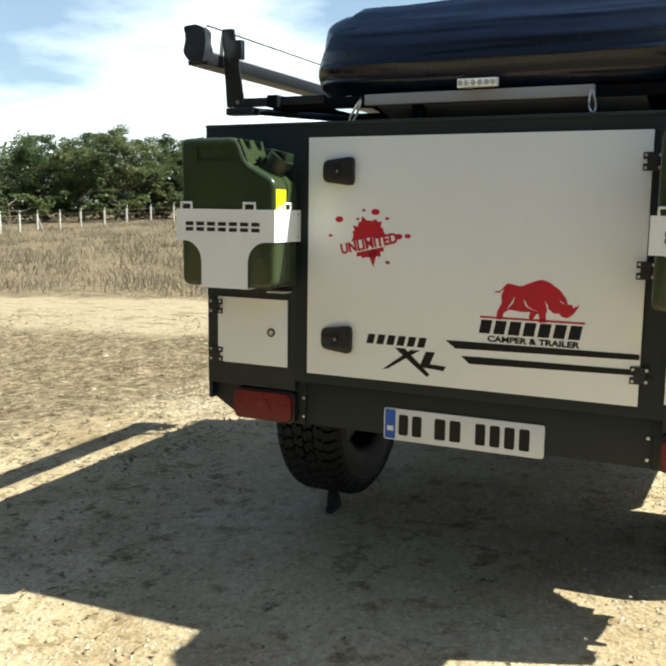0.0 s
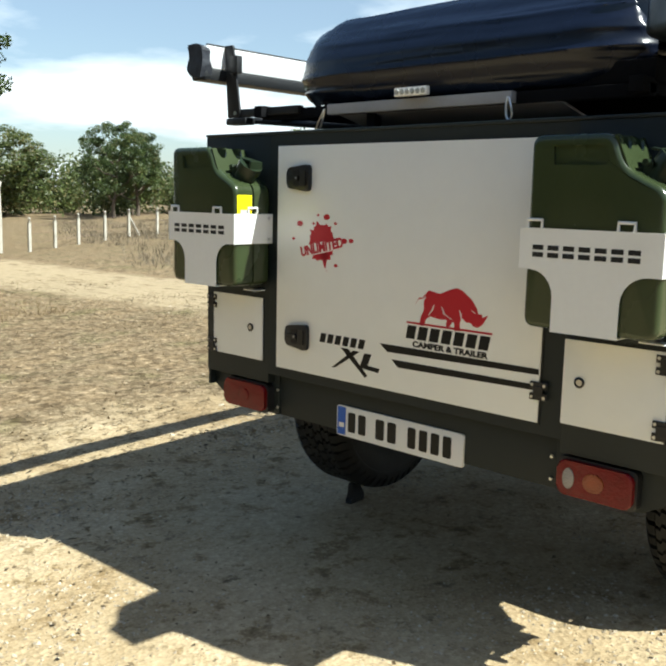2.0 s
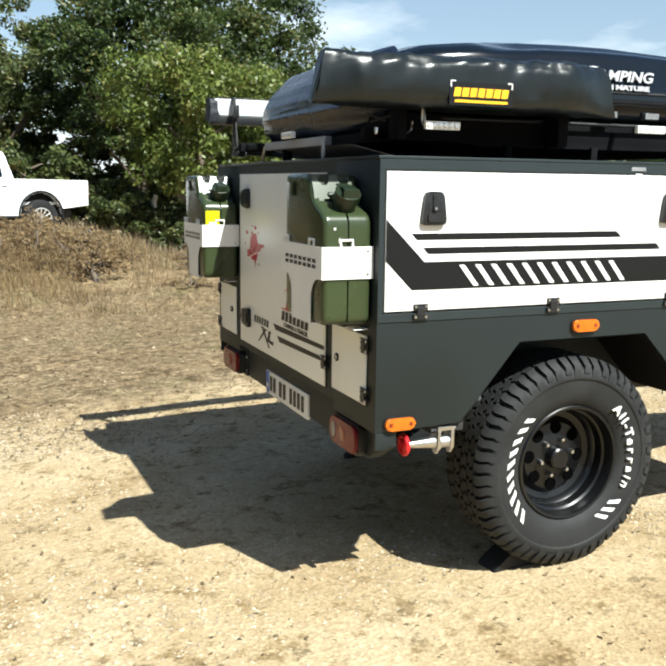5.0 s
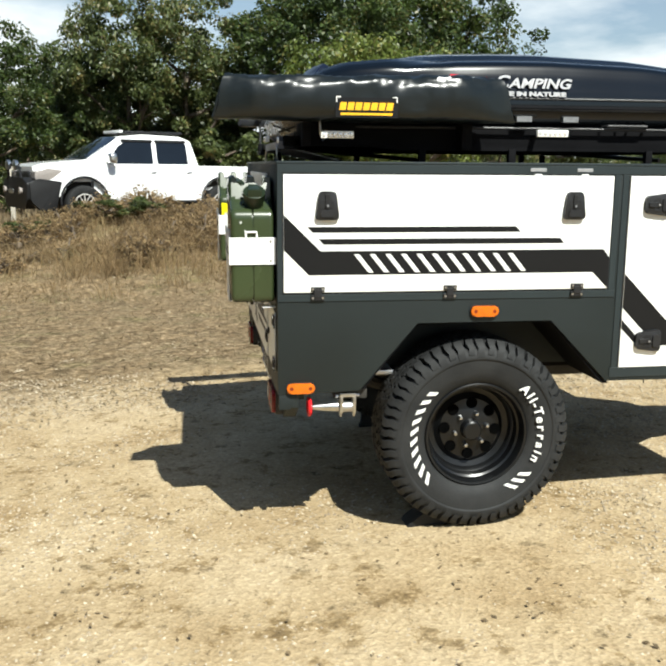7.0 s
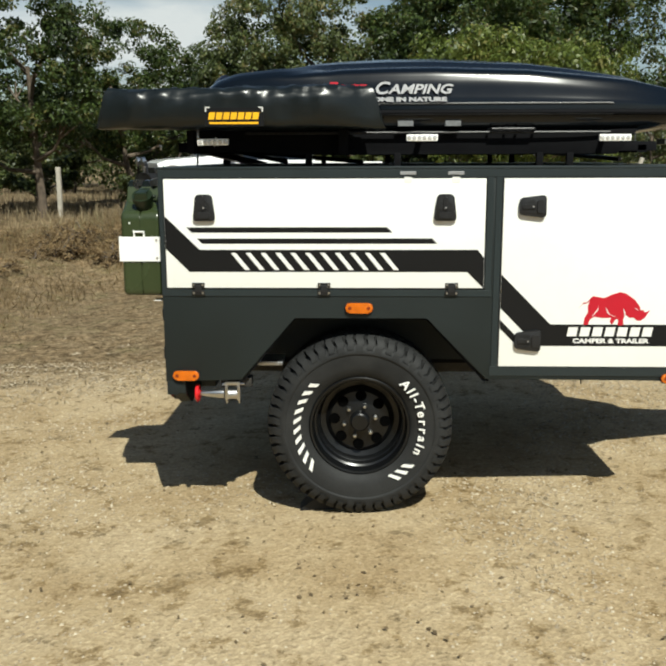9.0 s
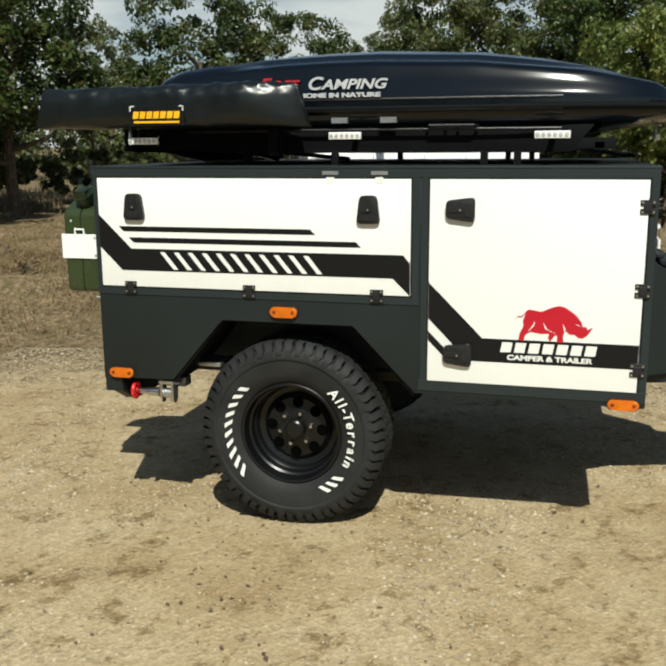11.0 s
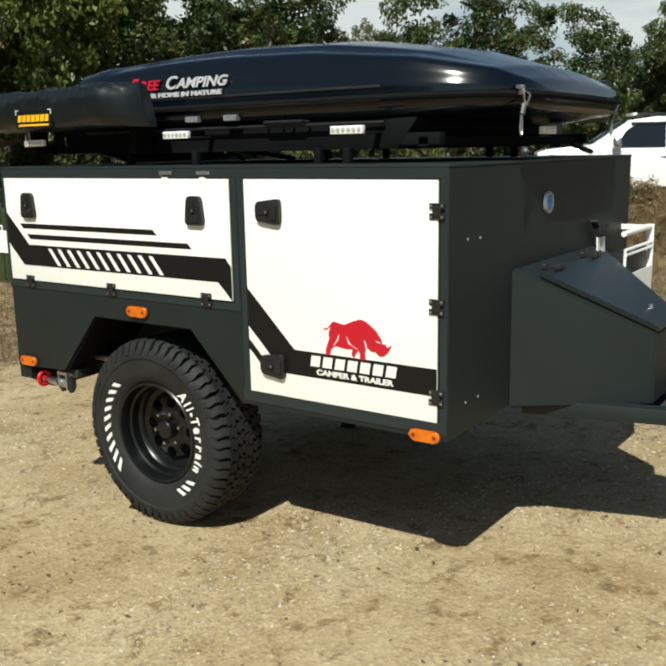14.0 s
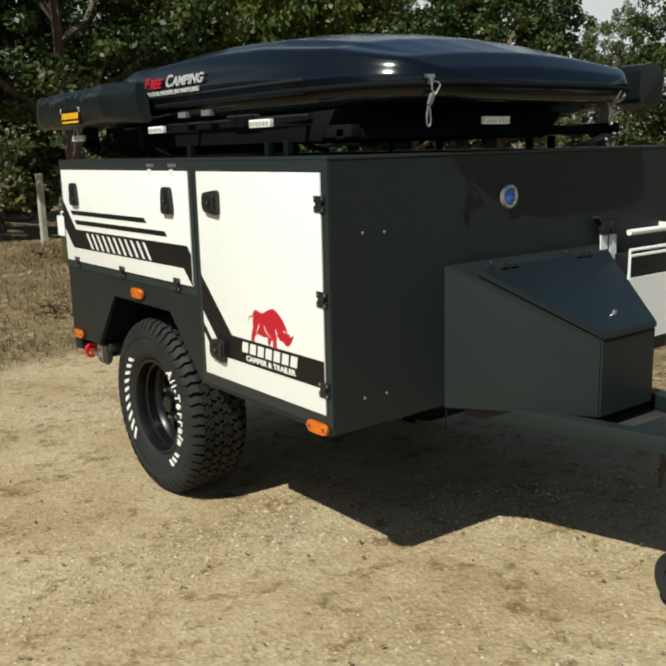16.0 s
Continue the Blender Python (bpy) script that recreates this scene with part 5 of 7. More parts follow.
# ---- roof tent: two-part shell ----
def make_tent():
    tent = thing("roof_tent", "closed glossy black hard-shell roof tent on a rack", "roof tent", NOSE_UP)
    ya, yb, A, xc, lip = 2.652, 4.872, 0.722, -0.722, 1.662
    yc, B = (ya + yb) / 2, (yb - ya) / 2
    ky = [2.652, 2.668, 2.705, 2.78, 2.87, 3.10, 3.20, 3.31, 3.50, 3.69, 4.09, 4.50, 4.76, 4.84, 4.872]
    kz = [1.690, 1.730, 1.774, 1.827, 1.855, 1.878, 1.908, 1.930, 1.938, 1.940, 1.922, 1.866, 1.796, 1.742, 1.690]
    # half section from the lip to the crown: share of the half width, share of the height
    sv = [0.0, 0.05, 0.10, 0.17, 0.24, 0.45, 0.60, 0.66, 0.70, 0.75, 0.82, 0.90, 0.96, 1.0]
    su = [1.0, 1.000, 0.999, 0.997, 0.990, 0.974, 0.955, 0.940, 0.900, 0.800, 0.660, 0.480, 0.27, 0.0]
    sn = [1.0, 1.0, 1.0, 0.999, 0.990, 0.974, 0.955, 0.940, 0.900, 0.800, 0.660, 0.480, 0.27, 0.0]
    sb = [1.0, 1.004, 1.002, 1.002, 0.998, 0.992, 0.985, 0.980, 0.974, 0.962, 0.935, 0.880, 0.72, 0.0]
    arc = np.concatenate([[0.0], np.cumsum(np.hypot(np.diff(su), 0.55 * np.diff(sv)))])
    arc /= arc[-1]
    ny, nc = 96, 88
    T = [0.5 - 0.5 * math.cos(math.pi * i / ny) for i in range(ny + 1)]

    def half(y, p):
        q = min(1.0, abs((y - yc) / B))
        return A * max(0.0, 1 - q ** p) ** (1 / p)

    bm = bmesh.new()
    rows = []
    for t in T:
        y = ya + (yb - ya) * t
        a = half(y, 5.8 if y < yc else 5.0)
        h = max(0.004, float(np.interp(y, ky, kz)) - lip - 0.030 + 0.012 * (1 - float(ease(3.08, 3.28, y))))
        row = []
        for j in range(nc + 1):
            f = 2.0 * j / nc - 1.0
            side = -1.0 if f < 0 else 1.0
            k = 1.0 - abs(f)
            boxy, nose = float(ease(3.34, 3.02, y)), float(ease(3.9, 4.4, y))
            x = -side * a * ((1 - boxy) * ((1 - nose) * float(np.interp(k, arc, su)) + nose * float(np.interp(k, arc, sn))) + boxy * float(np.interp(k, arc, sb)))
            z = h * float(np.interp(k, arc, sv))
            u = abs(x) / max(a, 1e-4)
            # raised panel on top, behind it the lower rear deck
            lift = float(ease(0.79, 0.735, u)) * float(ease(3.08, 3.28, y)) * float(ease(4.80, 4.2, y))
            z += 0.015 * lift
            row.append(bm.verts.new((xc + x, y, lip + 0.018 + z)))
        rows.append(row)
    for i in range(ny):
        for j in range(nc):
            bm.faces.new((rows[i][j], rows[i][j + 1], rows[i + 1][j + 1], rows[i + 1][j]))
    bmesh.ops.remove_doubles(bm, verts=bm.verts, dist=0.0006)
    part("upper_shell", bm, M["shell"], tent, "glossy domed upper shell", 60)

    bm = bmesh.new()
    rows = []
    for t in T:
        y = ya + (yb - ya) * t
        a = half(y, 5.8 if y < yc else 5.0)
        d = 0.082 * (1 - 0.45 * float(ease(4.45, 4.87, y))) * min(1.0, (a / A) * 1.6)
        row = []
        for j in range(nc // 2 + 1):
            f = math.pi * j / (nc // 2)
            c, s = math.cos(f), math.sin(f)
            x = (a - 0.01) * math.copysign(abs(c) ** 0.42, c)
            row.append(bm.verts.new((xc + x * (1 - 0.05 * abs(s)), y, lip - 0.004 - d * abs(s) ** 0.42)))
        rows.append(row)
    for i in range(ny):
        for j in range(nc // 2):
            bm.faces.new((rows[i][j], rows[i][j + 1], rows[i + 1][j + 1], rows[i + 1][j]))
    bmesh.ops.remove_doubles(bm, verts=bm.verts, dist=0.0006)
    part("lower_shell", bm, M["shell"], tent, "black lower tray", 60)

    # soft cover pulled over the rear end, with slack folds
    bm = bmesh.new()
    rows = []
    plan, e = [], 2 / 5.8
    for i in range(141):
        f = 0.84 + (math.pi - 1.68) * i / 140
        c, s = math.cos(f), math.sin(f)
        plan.append((xc + A * math.copysign(abs(c) ** e, c), yc - B * s ** e))
    inset = (0.0,) * 43 + (0.006, 0.016, 0.032, 0.060, 0.10, 0.15)
    for k, d in enumerate(inset):
        row = []
        for i, (x, y) in enumerate(plan):
            free = float(ease(0, 14, i)) * float(ease(140, 126, i))
            away = Vector((0.5 * (x - xc), y - 3.0, 0)).normalized()
            yi = y - away.y * (0.075 + d)
            u = abs(x - away.x * (0.075 + d) - xc) / max(half(yi, 5.8), 0.05)
            flank = float(np.interp(u, [0.0, 0.72, 0.88, 0.935, 0.962, 0.974, 0.985, 1.0], [1.0, 0.965, 0.91, 0.84, 0.78, 0.73, 0.66, 0.50]))
            roof = lip + 0.014 + (float(np.interp(yi, ky, kz)) - lip) * flank - 0.060 * (1 - free) - 0.040 * float(ease(0.05, 0.15, d))
            v = min(1.0, k / 42)
            z = 1.548 + (roof - 0.022 - 1.548) * v + 0.022 * float(ease(0.0, 0.06, d))
            sag = z + 0.05 * noise.noise((x * 1.1, y, 7.0))
            crease = (1 - abs(noise.noise((x * 0.6, y * 0.6, sag * 11)))) ** 7
            fine = (1 - abs(noise.noise((x * 1.5 + 5, y * 1.5, sag * 22)))) ** 8
            slack = (0.008 * crease + 0.004 * fine) * float(ease(0.08, 0.0, d)) * (0.3 + 0.7 * free)
            bulge = float(np.interp(v, [0, 0.15, 0.35, 0.6, 0.85, 1.0], [-0.026, 0.010, 0.024, 0.018, -0.018, -0.056]))
            p = Vector((x, y, z)) + away * (slack + bulge - d)
            row.append(bm.verts.new(p))
        rows.append(row)
    for i in range(len(rows) - 1):
        for j in range(len(plan) - 1):
            bm.faces.new((rows[i][j], rows[i][j + 1], rows[i + 1][j + 1], rows[i + 1][j]))
    part("rear_cover", bm, M["cover"], tent, "navy rear cover with slack folds", 60)

    # rounded ribs along both flanks
    for side in (-1, 1):
        for z, grow, r in ((1.7035, -0.002, 0.0060), (1.664, 0.001, 0.0080), (1.589, -0.022, 0.006)):
            path = [(xc + side * (half(y, 5.8 if y < yc else 5.0) + grow), y, z) for y in np.linspace(2.80, 4.42, 40)]
            part("rib", tube(bmesh.new(), path, r, 10), M["plastic"], tent)

    # rubber lip between the halves
    path = []
    for k in range(96):
        a = 2 * math.pi * k / 96
        c, s = math.cos(a), math.sin(a)
        y = yc + B * math.copysign(abs(s) ** 0.36, s)
        p = 5.8 if y < yc else 5.0
        path.append((xc + math.copysign(max(half(y, p), 0.02), c) if abs(c) > 0.02 else xc, y, lip + 0.006))
    part("seam", tube(bmesh.new(), path, 0.011, 8, closed=True), M["matte"], tent)

    # words and marks on the flank
    fx = xc + A - 0.003
    for txt, size, y, z, mat, st, sh in (("F", 0.068, 3.266, 1.764, "decal_red", 1.20, 0.25), ("REE", 0.052, 3.352, 1.760, "decal_red", 1.25, 0.25), ("C", 0.068, 3.472, 1.764, "decal_grey", 1.20, 0.25), ("AMPING", 0.052, 3.632, 1.760, "decal_grey", 1.32, 0.25), ("YOUR HOME IN NATURE", 0.022, 3.516, 1.720, "decal_grey", 1.80, 0.0)):
        m = Matrix.Translation((fx + (0.002 if z > 1.735 else 0.0105), y, z)) @ Matrix.Rotation(radians(-7 if z > 1.73 else -2), 4, "Y") @ pose(0, 0, 0, 90, 0, 90)
        lettering(txt, size, m, M[mat], tent, "lettering", st, sh, 0.002, weight=0.0014)
    for y in (3.575, 3.770):
        part("warning_label", box(xc + A - 0.020, xc + A + 0.002, y - 0.032, y + 0.032, 1.614, 1.636, 0.001, 1), M["label_grey"], tent)
    # closing straps with hooks on the front and rear edge
    for x, y in ((-0.192, 4.835), (-1.130, 4.835)):
        part("strap_bracket", box(x - 0.014, x + 0.014, y - 0.010, y + 0.012, 1.682, 1.694, 0.002), M["steel"], tent)
        part("strap_post", box(x - 0.006, x + 0.006, y - 0.004, y + 0.014, 1.664, 1.684, 0.002), M["steel"], tent)
        wire = [(x + 0.004, y + 0.014, 1.676), (x - 0.020, y + 0.022, 1.668), (x - 0.024, y + 0.024, 1.660), (x - 0.006, y + 0.020, 1.632), (x + 0.004, y + 0.016, 1.648)]
        part("strap_ring", tube(bmesh.new(), wire, 0.0034, 6, closed=True), M["steel"], tent)
        web = bmesh.new()
        prism(web, [(x - 0.010, 1.642), (x + 0.008, 1.636), (x + 0.022, 1.604), (x + 0.010, 1.596), (x - 0.004, 1.616)], "y", y + 0.010, y + 0.020, 0.003)
        part("strap", web, M["label_grey"], tent, "twisted grey strap")
        hook = [(x + 0.014 + (0.008 + 0.003 * math.sin(k)) * math.cos(k), y + 0.012, 1.568 - 0.032 * math.sin(k)) for k in np.linspace(0, 6.2832, 17)[:-1]]
        part("hook", tube(bmesh.new(), hook, 0.0032, 6, closed=True), M["steel"], tent)
    for y in (3.98, 4.05):
        part("tray_handle", tube(bmesh.new(), [(xc + A - 0.03, y - 0.06, 1.60), (xc + A - 0.004, y - 0.05, 1.602), (xc + A - 0.004, y + 0.05, 1.602), (xc + A - 0.03, y + 0.06, 1.60)], 0.006, 6), M["plastic"], tent)


make_tent()


# ---- awnings ----
def make_shower_awning():
    """A short bagged awning along the right side, its vinyl cover creased."""
    aw = thing("side_awning", "short rolled awning in a creased black vinyl bag", "awning", NOSE_UP)
    y0, y1 = 2.345, 3.462
    bm = bmesh.new()
    rings, n, k = [], 36, 84
    for i in range(k + 1):
        y = y0 + (y1 - y0) * i / k
        sq = 1.0 if 0 < i < k else 0.985
        ring = []
        for j in range(n):
            a = 2 * math.pi * j / n
            c, s = math.cos(a), math.sin(a)
            x = 0.104 * math.copysign(abs(c) ** 0.55, c)
            z = 0.079 * math.copysign(abs(s) ** 0.55, s)
            front = float(ease(0.80, 1.0, i / k))
            w = noise.noise((y * 7, c * 1.6, s * 1.6)) * 0.007 + noise.noise((y * 24, c * 3, s * 3 + 4)) * 0.0045 * (1.6 if s > 0.3 else 0.6) + noise.noise((y * 46, c * 5 + 9, s * 4)) * (0.005 if s > 0.4 else 0.001)
            f = sq * (1 + w / 0.1)
            lead = 0.030 * (-s) * front + 0.022 * (1 + s) * float(ease(0.22, 0.0, i / k))
            rear = float(ease(0.14, 0.0, i / k))
            ring.append(bm.verts.new((0.105 + x * f * (1 - 0.76 * front) * (1 - 0.74 * rear) + 0.010 * front + 0.045 * rear, y + lead, 1.680 - 0.005 * front + 0.006 * (1 + s) * float(ease(0.1, 0.95, i / k)) + z * f * (1 - 0.01 * front))))
        rings.append(ring)
    for i in range(k):
        for j in range(n):
            bm.faces.new((rings[i][j], rings[i][(j + 1) % n], rings[i + 1][(j + 1) % n], rings[i + 1][j]))
    bm.faces.new(rings[0][::-1])
    bm.faces.new(rings[-1])
    part("bag", bm, M["vinyl"], aw, "creased black vinyl bag", 45)
    pipe = [Vector(v) for v in ((0.166, y0 + 0.042, 1.750), (0.170, y0 + 0.020, 1.68), (0.168, y0 - 0.001, 1.606))]
    part("end_piping", tube(bmesh.new(), pipe, 0.005, 6), M["vinyl"], aw)
    # yellow banner with corner marks
    xb = 0.210
    part("banner_ground", prism(bmesh.new(), [(2.782, 1.610), (3.012, 1.610), (3.012, 1.680), (2.782, 1.680)], "x", xb - 0.012, xb + 0.0005), M["decal_black"], aw)
    blocks("x", xb + 0.0006, 0.0012, 2.795, 2.996, 1.636, 1.663, 7, M["decal_yellow"], aw, "banner_bar", "bar", 0.2, 0.30)
    part("banner_line", box(xb + 0.0006, xb + 0.0018, 2.800, 2.992, 1.6185, 1.6265), M["decal_yellow"], aw)
    for y, s in ((2.786, 1), (3.008, -1)):
        c = bmesh.new()
        bx(c, xb, xb + 0.0016, min(y, y + s * 0.016), max(y, y + s * 0.016), 1.680, 1.684)
        bx(c, xb, xb + 0.0016, y - 0.002, y + 0.002, 1.664, 1.684)
        part("corner_mark", c, M["decal_white"], aw)
    # brackets, hinge plates and hooks under the bag
    part("mount_plate", box(0.00, 0.07, 2.68, 2.71, 1.510, 1.600, 0.003), M["matte"], aw)
    part("mount_plate", box(-0.02, 0.07, 3.30, 3.34, 1.500, 1.600, 0.003), M["matte"], aw)
    for i, (x, y, z) in enumerate(((0.06, 2.60, 1.585), (0.05, 2.62, 1.560))):
        part("hinge_link", tube(bmesh.new(), [(x, y - 0.03, z), (x + 0.01, y + 0.035, z + 0.022 * (1 if i % 2 else -1))], 0.0036, 8), M["bumper"], aw)


make_shower_awning()


def make_side_awning():
    """A long awning case on the left, carried by black arms."""
    aw = thing("cassette_awning", "long pale grey awning case on black steel arms", "awning", NOSE_UP)
    part("case", box(-1.772, -1.688, 2.555, 4.520, 1.690, 1.775, 0.010, 3), M["case_grey"], aw, "pale grey aluminium case")
    part("under_beam", box(-1.764, -1.686, 2.545, 4.520, 1.650, 1.692, 0.006), M["black"], aw)
    part("top_edge", tube(bmesh.new(), [(-1.694, 2.56, 1.777), (-1.694, 4.52, 1.777)], 0.004, 6), M["under"], aw)
    cap_pts = soften([(-1.768, 1.700), (-1.745, 1.660), (-1.688, 1.652), (-1.684, 1.762), (-1.720, 1.778), (-1.770, 1.776)], 0.008)
    cap = bmesh.new()
    prism(cap, cap_pts, "y", 2.528, 2.572, 0.008)
    bmesh.ops.subdivide_edges(cap, edges=[e for e in cap.edges if e.calc_length() > 0.03], cuts=2, use_grid_fill=True)
    for v in cap.verts:
        v.co += Vector((0.5, 1.2, 0.5)) * 0.012 * noise.noise(v.co * 21)
    part("end_cap", cap, M["grey_bag"], aw, "crumpled dark end bag", 20)
    part("end_bag", prism(bmesh.new(), soften([(-1.768, 1.640), (-1.690, 1.600), (-1.600, 1.640), (-1.605, 1.785), (-1.700, 1.800), (-1.770, 1.780)], 0.02), "y", 4.516, 4.640, 0.012), M["vinyl"], aw, "black end bag")
    for y in (2.66, 4.45):
        part("upright", prism(bmesh.new(), soften([(-1.688, 1.780), (-1.642, 1.780), (-1.602, 1.535), (-1.608, 1.518), (-1.670, 1.518)], 0.006, 2), "y", y - 0.020, y - 0.012, 0.001), M["black"], aw, "tapered black plate")
        part("clamp", box(-1.648, -1.606, y - 0.030, y - 0.004, 1.676, 1.740, 0.004), M["black"], aw)
        part("foot_block", box(-1.668, -1.560, y - 0.030, y + 0.020, 1.492, 1.516, 0.004), M["black"], aw)
        part("bolt", disc(bmesh.new(), (-1.625, y - 0.0205, 1.534), 0.007, "y", -0.004, 8), M["steel"], aw)
        part("arm", box(-1.662, -1.30, y - 0.014, y + 0.014, 1.520, 1.548, 0.003), M["black"], aw)
        part("foot", tube(bmesh.new(), [(-1.655, y + 0.02, 1.515), (-1.10, y + 0.32, 1.475)], 0.012, 8), M["black"], aw)


make_side_awning()


# ---- jerry cans ----
def make_can(x0):
    """A pressed-steel can: two halves with a seam, three handles, spout with lever."""
    can = thing("jerry_can", "olive green steel jerry can in a white carrier", "jerry can", NOSE_UP @ pose(x0, 2.404, 0.9235), group="jerry cans on the rear wall")
    prof = soften([(0.0, 0.0), (0.350, 0.0), (0.350, 0.342), (0.246, 0.394), (0.0, 0.394)], 0.030, 7)
    seam = soften([(0.010, 0.008), (0.343, 0.008), (0.343, 0.334), (0.244, 0.384), (0.010, 0.384)], 0.03, 4)
    for a, b in ((0.022, 0.079), (0.086, 0.142)):
        part("shell_half", prism(bmesh.new(), prof, "y", a, b), M["green"], can, angle=40)
    part("seam_flange", prism(bmesh.new(), seam, "y", 0.076, 0.089), M["green"], can)
    # broad faces, drawn up into the outer handles, each with its slot
    outer = soften([(0.0, 0.0), (0.350, 0.0), (0.350, 0.342), (0.246, 0.394), (0.214, 0.474), (0.0, 0.474)], 0.030, 6)
    inner = soften([(0.066, 0.402), (0.185, 0.400), (0.200, 0.402), (0.207, 0.412), (0.196, 0.447), (0.062, 0.447)], 0.003, 6)
    k = len(outer)
    for y, deep in ((0.0, 0.022), (0.164, -0.022)):
        bm = bmesh.new()
        loops = [[bm.verts.new((a, y + d, b)) for a, b in ring] for d in (0.0, deep) for ring in (outer, inner)]
        for i in range(k):
            j = (i + 1) % k
            for p, q in ((0, 1), (2, 3), (0, 2), (1, 3)):
                bm.faces.new((loops[p][i], loops[p][j], loops[q][j], loops[q][i]))
        bmesh.ops.recalc_face_normals(bm, faces=bm.faces)
        rim = [e for e in bm.edges if abs(e.verts[0].co.y - y) < 1e-6 and abs(e.verts[1].co.y - y) < 1e-6 and e.calc_face_angle(0) > 1.2 and e.verts[0] in loops[0] and e.verts[1] in loops[0]]
        bmesh.ops.bevel(bm, geom=rim, offset=0.015, segments=4, affect="EDGES", profile=0.5)
        part("broad_face", bm, M["green"], can, angle=40)
        part("slot_back", prism(bmesh.new(), soften([(0.055, 0.392), (0.212, 0.392), (0.212, 0.455), (0.055, 0.455)], 0.01, 2), "y", min(y + deep * 0.4, y + deep * 0.7), max(y + deep * 0.4, y + deep * 0.7)), M["green"], can)
    # the middle handle
    outer = soften([(0.002, 0.356), (0.002, 0.474), (0.214, 0.474), (0.250, 0.388), (0.240, 0.360)], 0.030, 6)
    inner = soften([(0.066, 0.404), (0.062, 0.447), (0.196, 0.447), (0.206, 0.404), (0.190, 0.400)], 0.012, 6)
    bm = bmesh.new()
    loops = [[bm.verts.new((a, 0.0825 + d, b)) for a, b in ring] for d in (-0.0105, 0.0105) for ring in (outer, inner)]
    k = len(outer)
    for i in range(k):
        j = (i + 1) % k
        for p, q in ((0, 1), (2, 3), (0, 2), (1, 3)):
            bm.faces.new((loops[p][i], loops[p][j], loops[q][j], loops[q][i]))
    bmesh.ops.recalc_face_normals(bm, faces=bm.faces)
    part("handle", bm, M["green"], can, angle=50)
    # sloping sheet that joins the handles in front, with a round notch between each two
    edge = [(0.008, -0.004), (0.157, -0.004), (0.157, 0.090)]
    for y in (0.117, 0.048):
        edge += [(y + 0.021 * math.cos(k), 0.090 - 0.036 * math.sin(k)) for k in np.linspace(0, math.pi, 13)]
    edge += [(0.008, 0.090)]
    web, n = bmesh.new(), len(edge)
    low, top = Vector((0.252, 0, 0.386)), Vector((0.213, 0, 0.476))
    up = (top - low).normalized()
    out = Vector((up.z, 0, -up.x))
    rings = [[web.verts.new(low + up * s + out * d + Vector((0, y, 0))) for y, s in edge] for d in (-0.004, 0.003)]
    web.faces.new(rings[0])
    web.faces.new(rings[1][::-1])
    for i in range(n):
        web.faces.new((rings[0][i], rings[1][i], rings[1][(i + 1) % n], rings[0][(i + 1) % n]))
    bmesh.ops.recalc_face_normals(web, faces=web.faces)
    part("handle_web", web, M["green"], can, angle=40)
    sp = bmesh.new()
    tube(sp, [(0.286, 0.090, 0.360), (0.316, 0.090, 0.400)], 0.036, 18)
    part("spout", sp, M["green_dark"], can)
    c = bmesh.new()
    tube(c, [(0.311, 0.090, 0.394), (0.328, 0.090, 0.417)], 0.042, 20)
    tube(c, [(0.272, 0.046, 0.408), (0.272, 0.134, 0.408)], 0.008, 8)
    bx(c, 0.262, 0.284, 0.060, 0.072, 0.372, 0.412, 0.002)
    bx(c, 0.262, 0.284, 0.108, 0.120, 0.372, 0.412, 0.002)
    cap = part("cap", c, M["green_dark"], can, "dark spout cap with lever")
    lv = bmesh.new()
    bx(lv, -0.048, 0.038, -0.020, 0.020, 0.0, 0.006, 0.002)
    bx(lv, 0.030, 0.040, -0.026, 0.026, -0.030, 0.005, 0.002)
    bmesh.ops.transform(lv, matrix=pose(0.318, 0.090, 0.428, 0, 12, 0), verts=lv.verts)
    part("lever", lv, M["green_dark"], cap)
    return can


can_right = make_can(-0.226)
can_left = make_can(-1.698)
tagged(can_left, "olive green jerry can with yellow sticker in a white carrier")
part("sticker", box(0.3498, 0.3512, 0.010, 0.074, 0.225, 0.312), M["yellow"], can_left, "yellow sticker")
part("sticker_bar", box(0.3511, 0.3516, 0.024, 0.058, 0.247, 0.262), M["decal_grey"], can_left)
part("scratch_mark", box(0.3499, 0.3506, 0.034, 0.040, 0.300, 0.308), M["decal_white"], can_right)
part("scratch_mark", box(0.3499, 0.3506, 0.051, 0.0545, 0.256, 0.276), M["decal_white"], can_right)


# ---- wheel chocks ----
def make_chock(x, half, tall, y0=3.115):
    y1 = 3.285
    z = gz(x, 3.15) - 0.01
    pts = soften([(y0, 0.0), (y1, 0.0), (y1 + 0.02, 0.04), (y1 - 0.02, 0.105), (y1 - 0.06, 0.105), (y0 + 0.02, 0.03)], 0.012, 3)
    ob = part("wheel_chock", prism(bmesh.new(), [(a, b * tall + z) for a, b in pts], "x", x - half, x + half, 0.005), M["bumper"])
    return tagged(ob, "black rubber wheel chock wedged behind a tyre", "wheel chock", "wheel chocks")


make_chock(0.0, 0.055, 0.9)
make_chock(-1.53, 0.016, 1.0, 3.20)


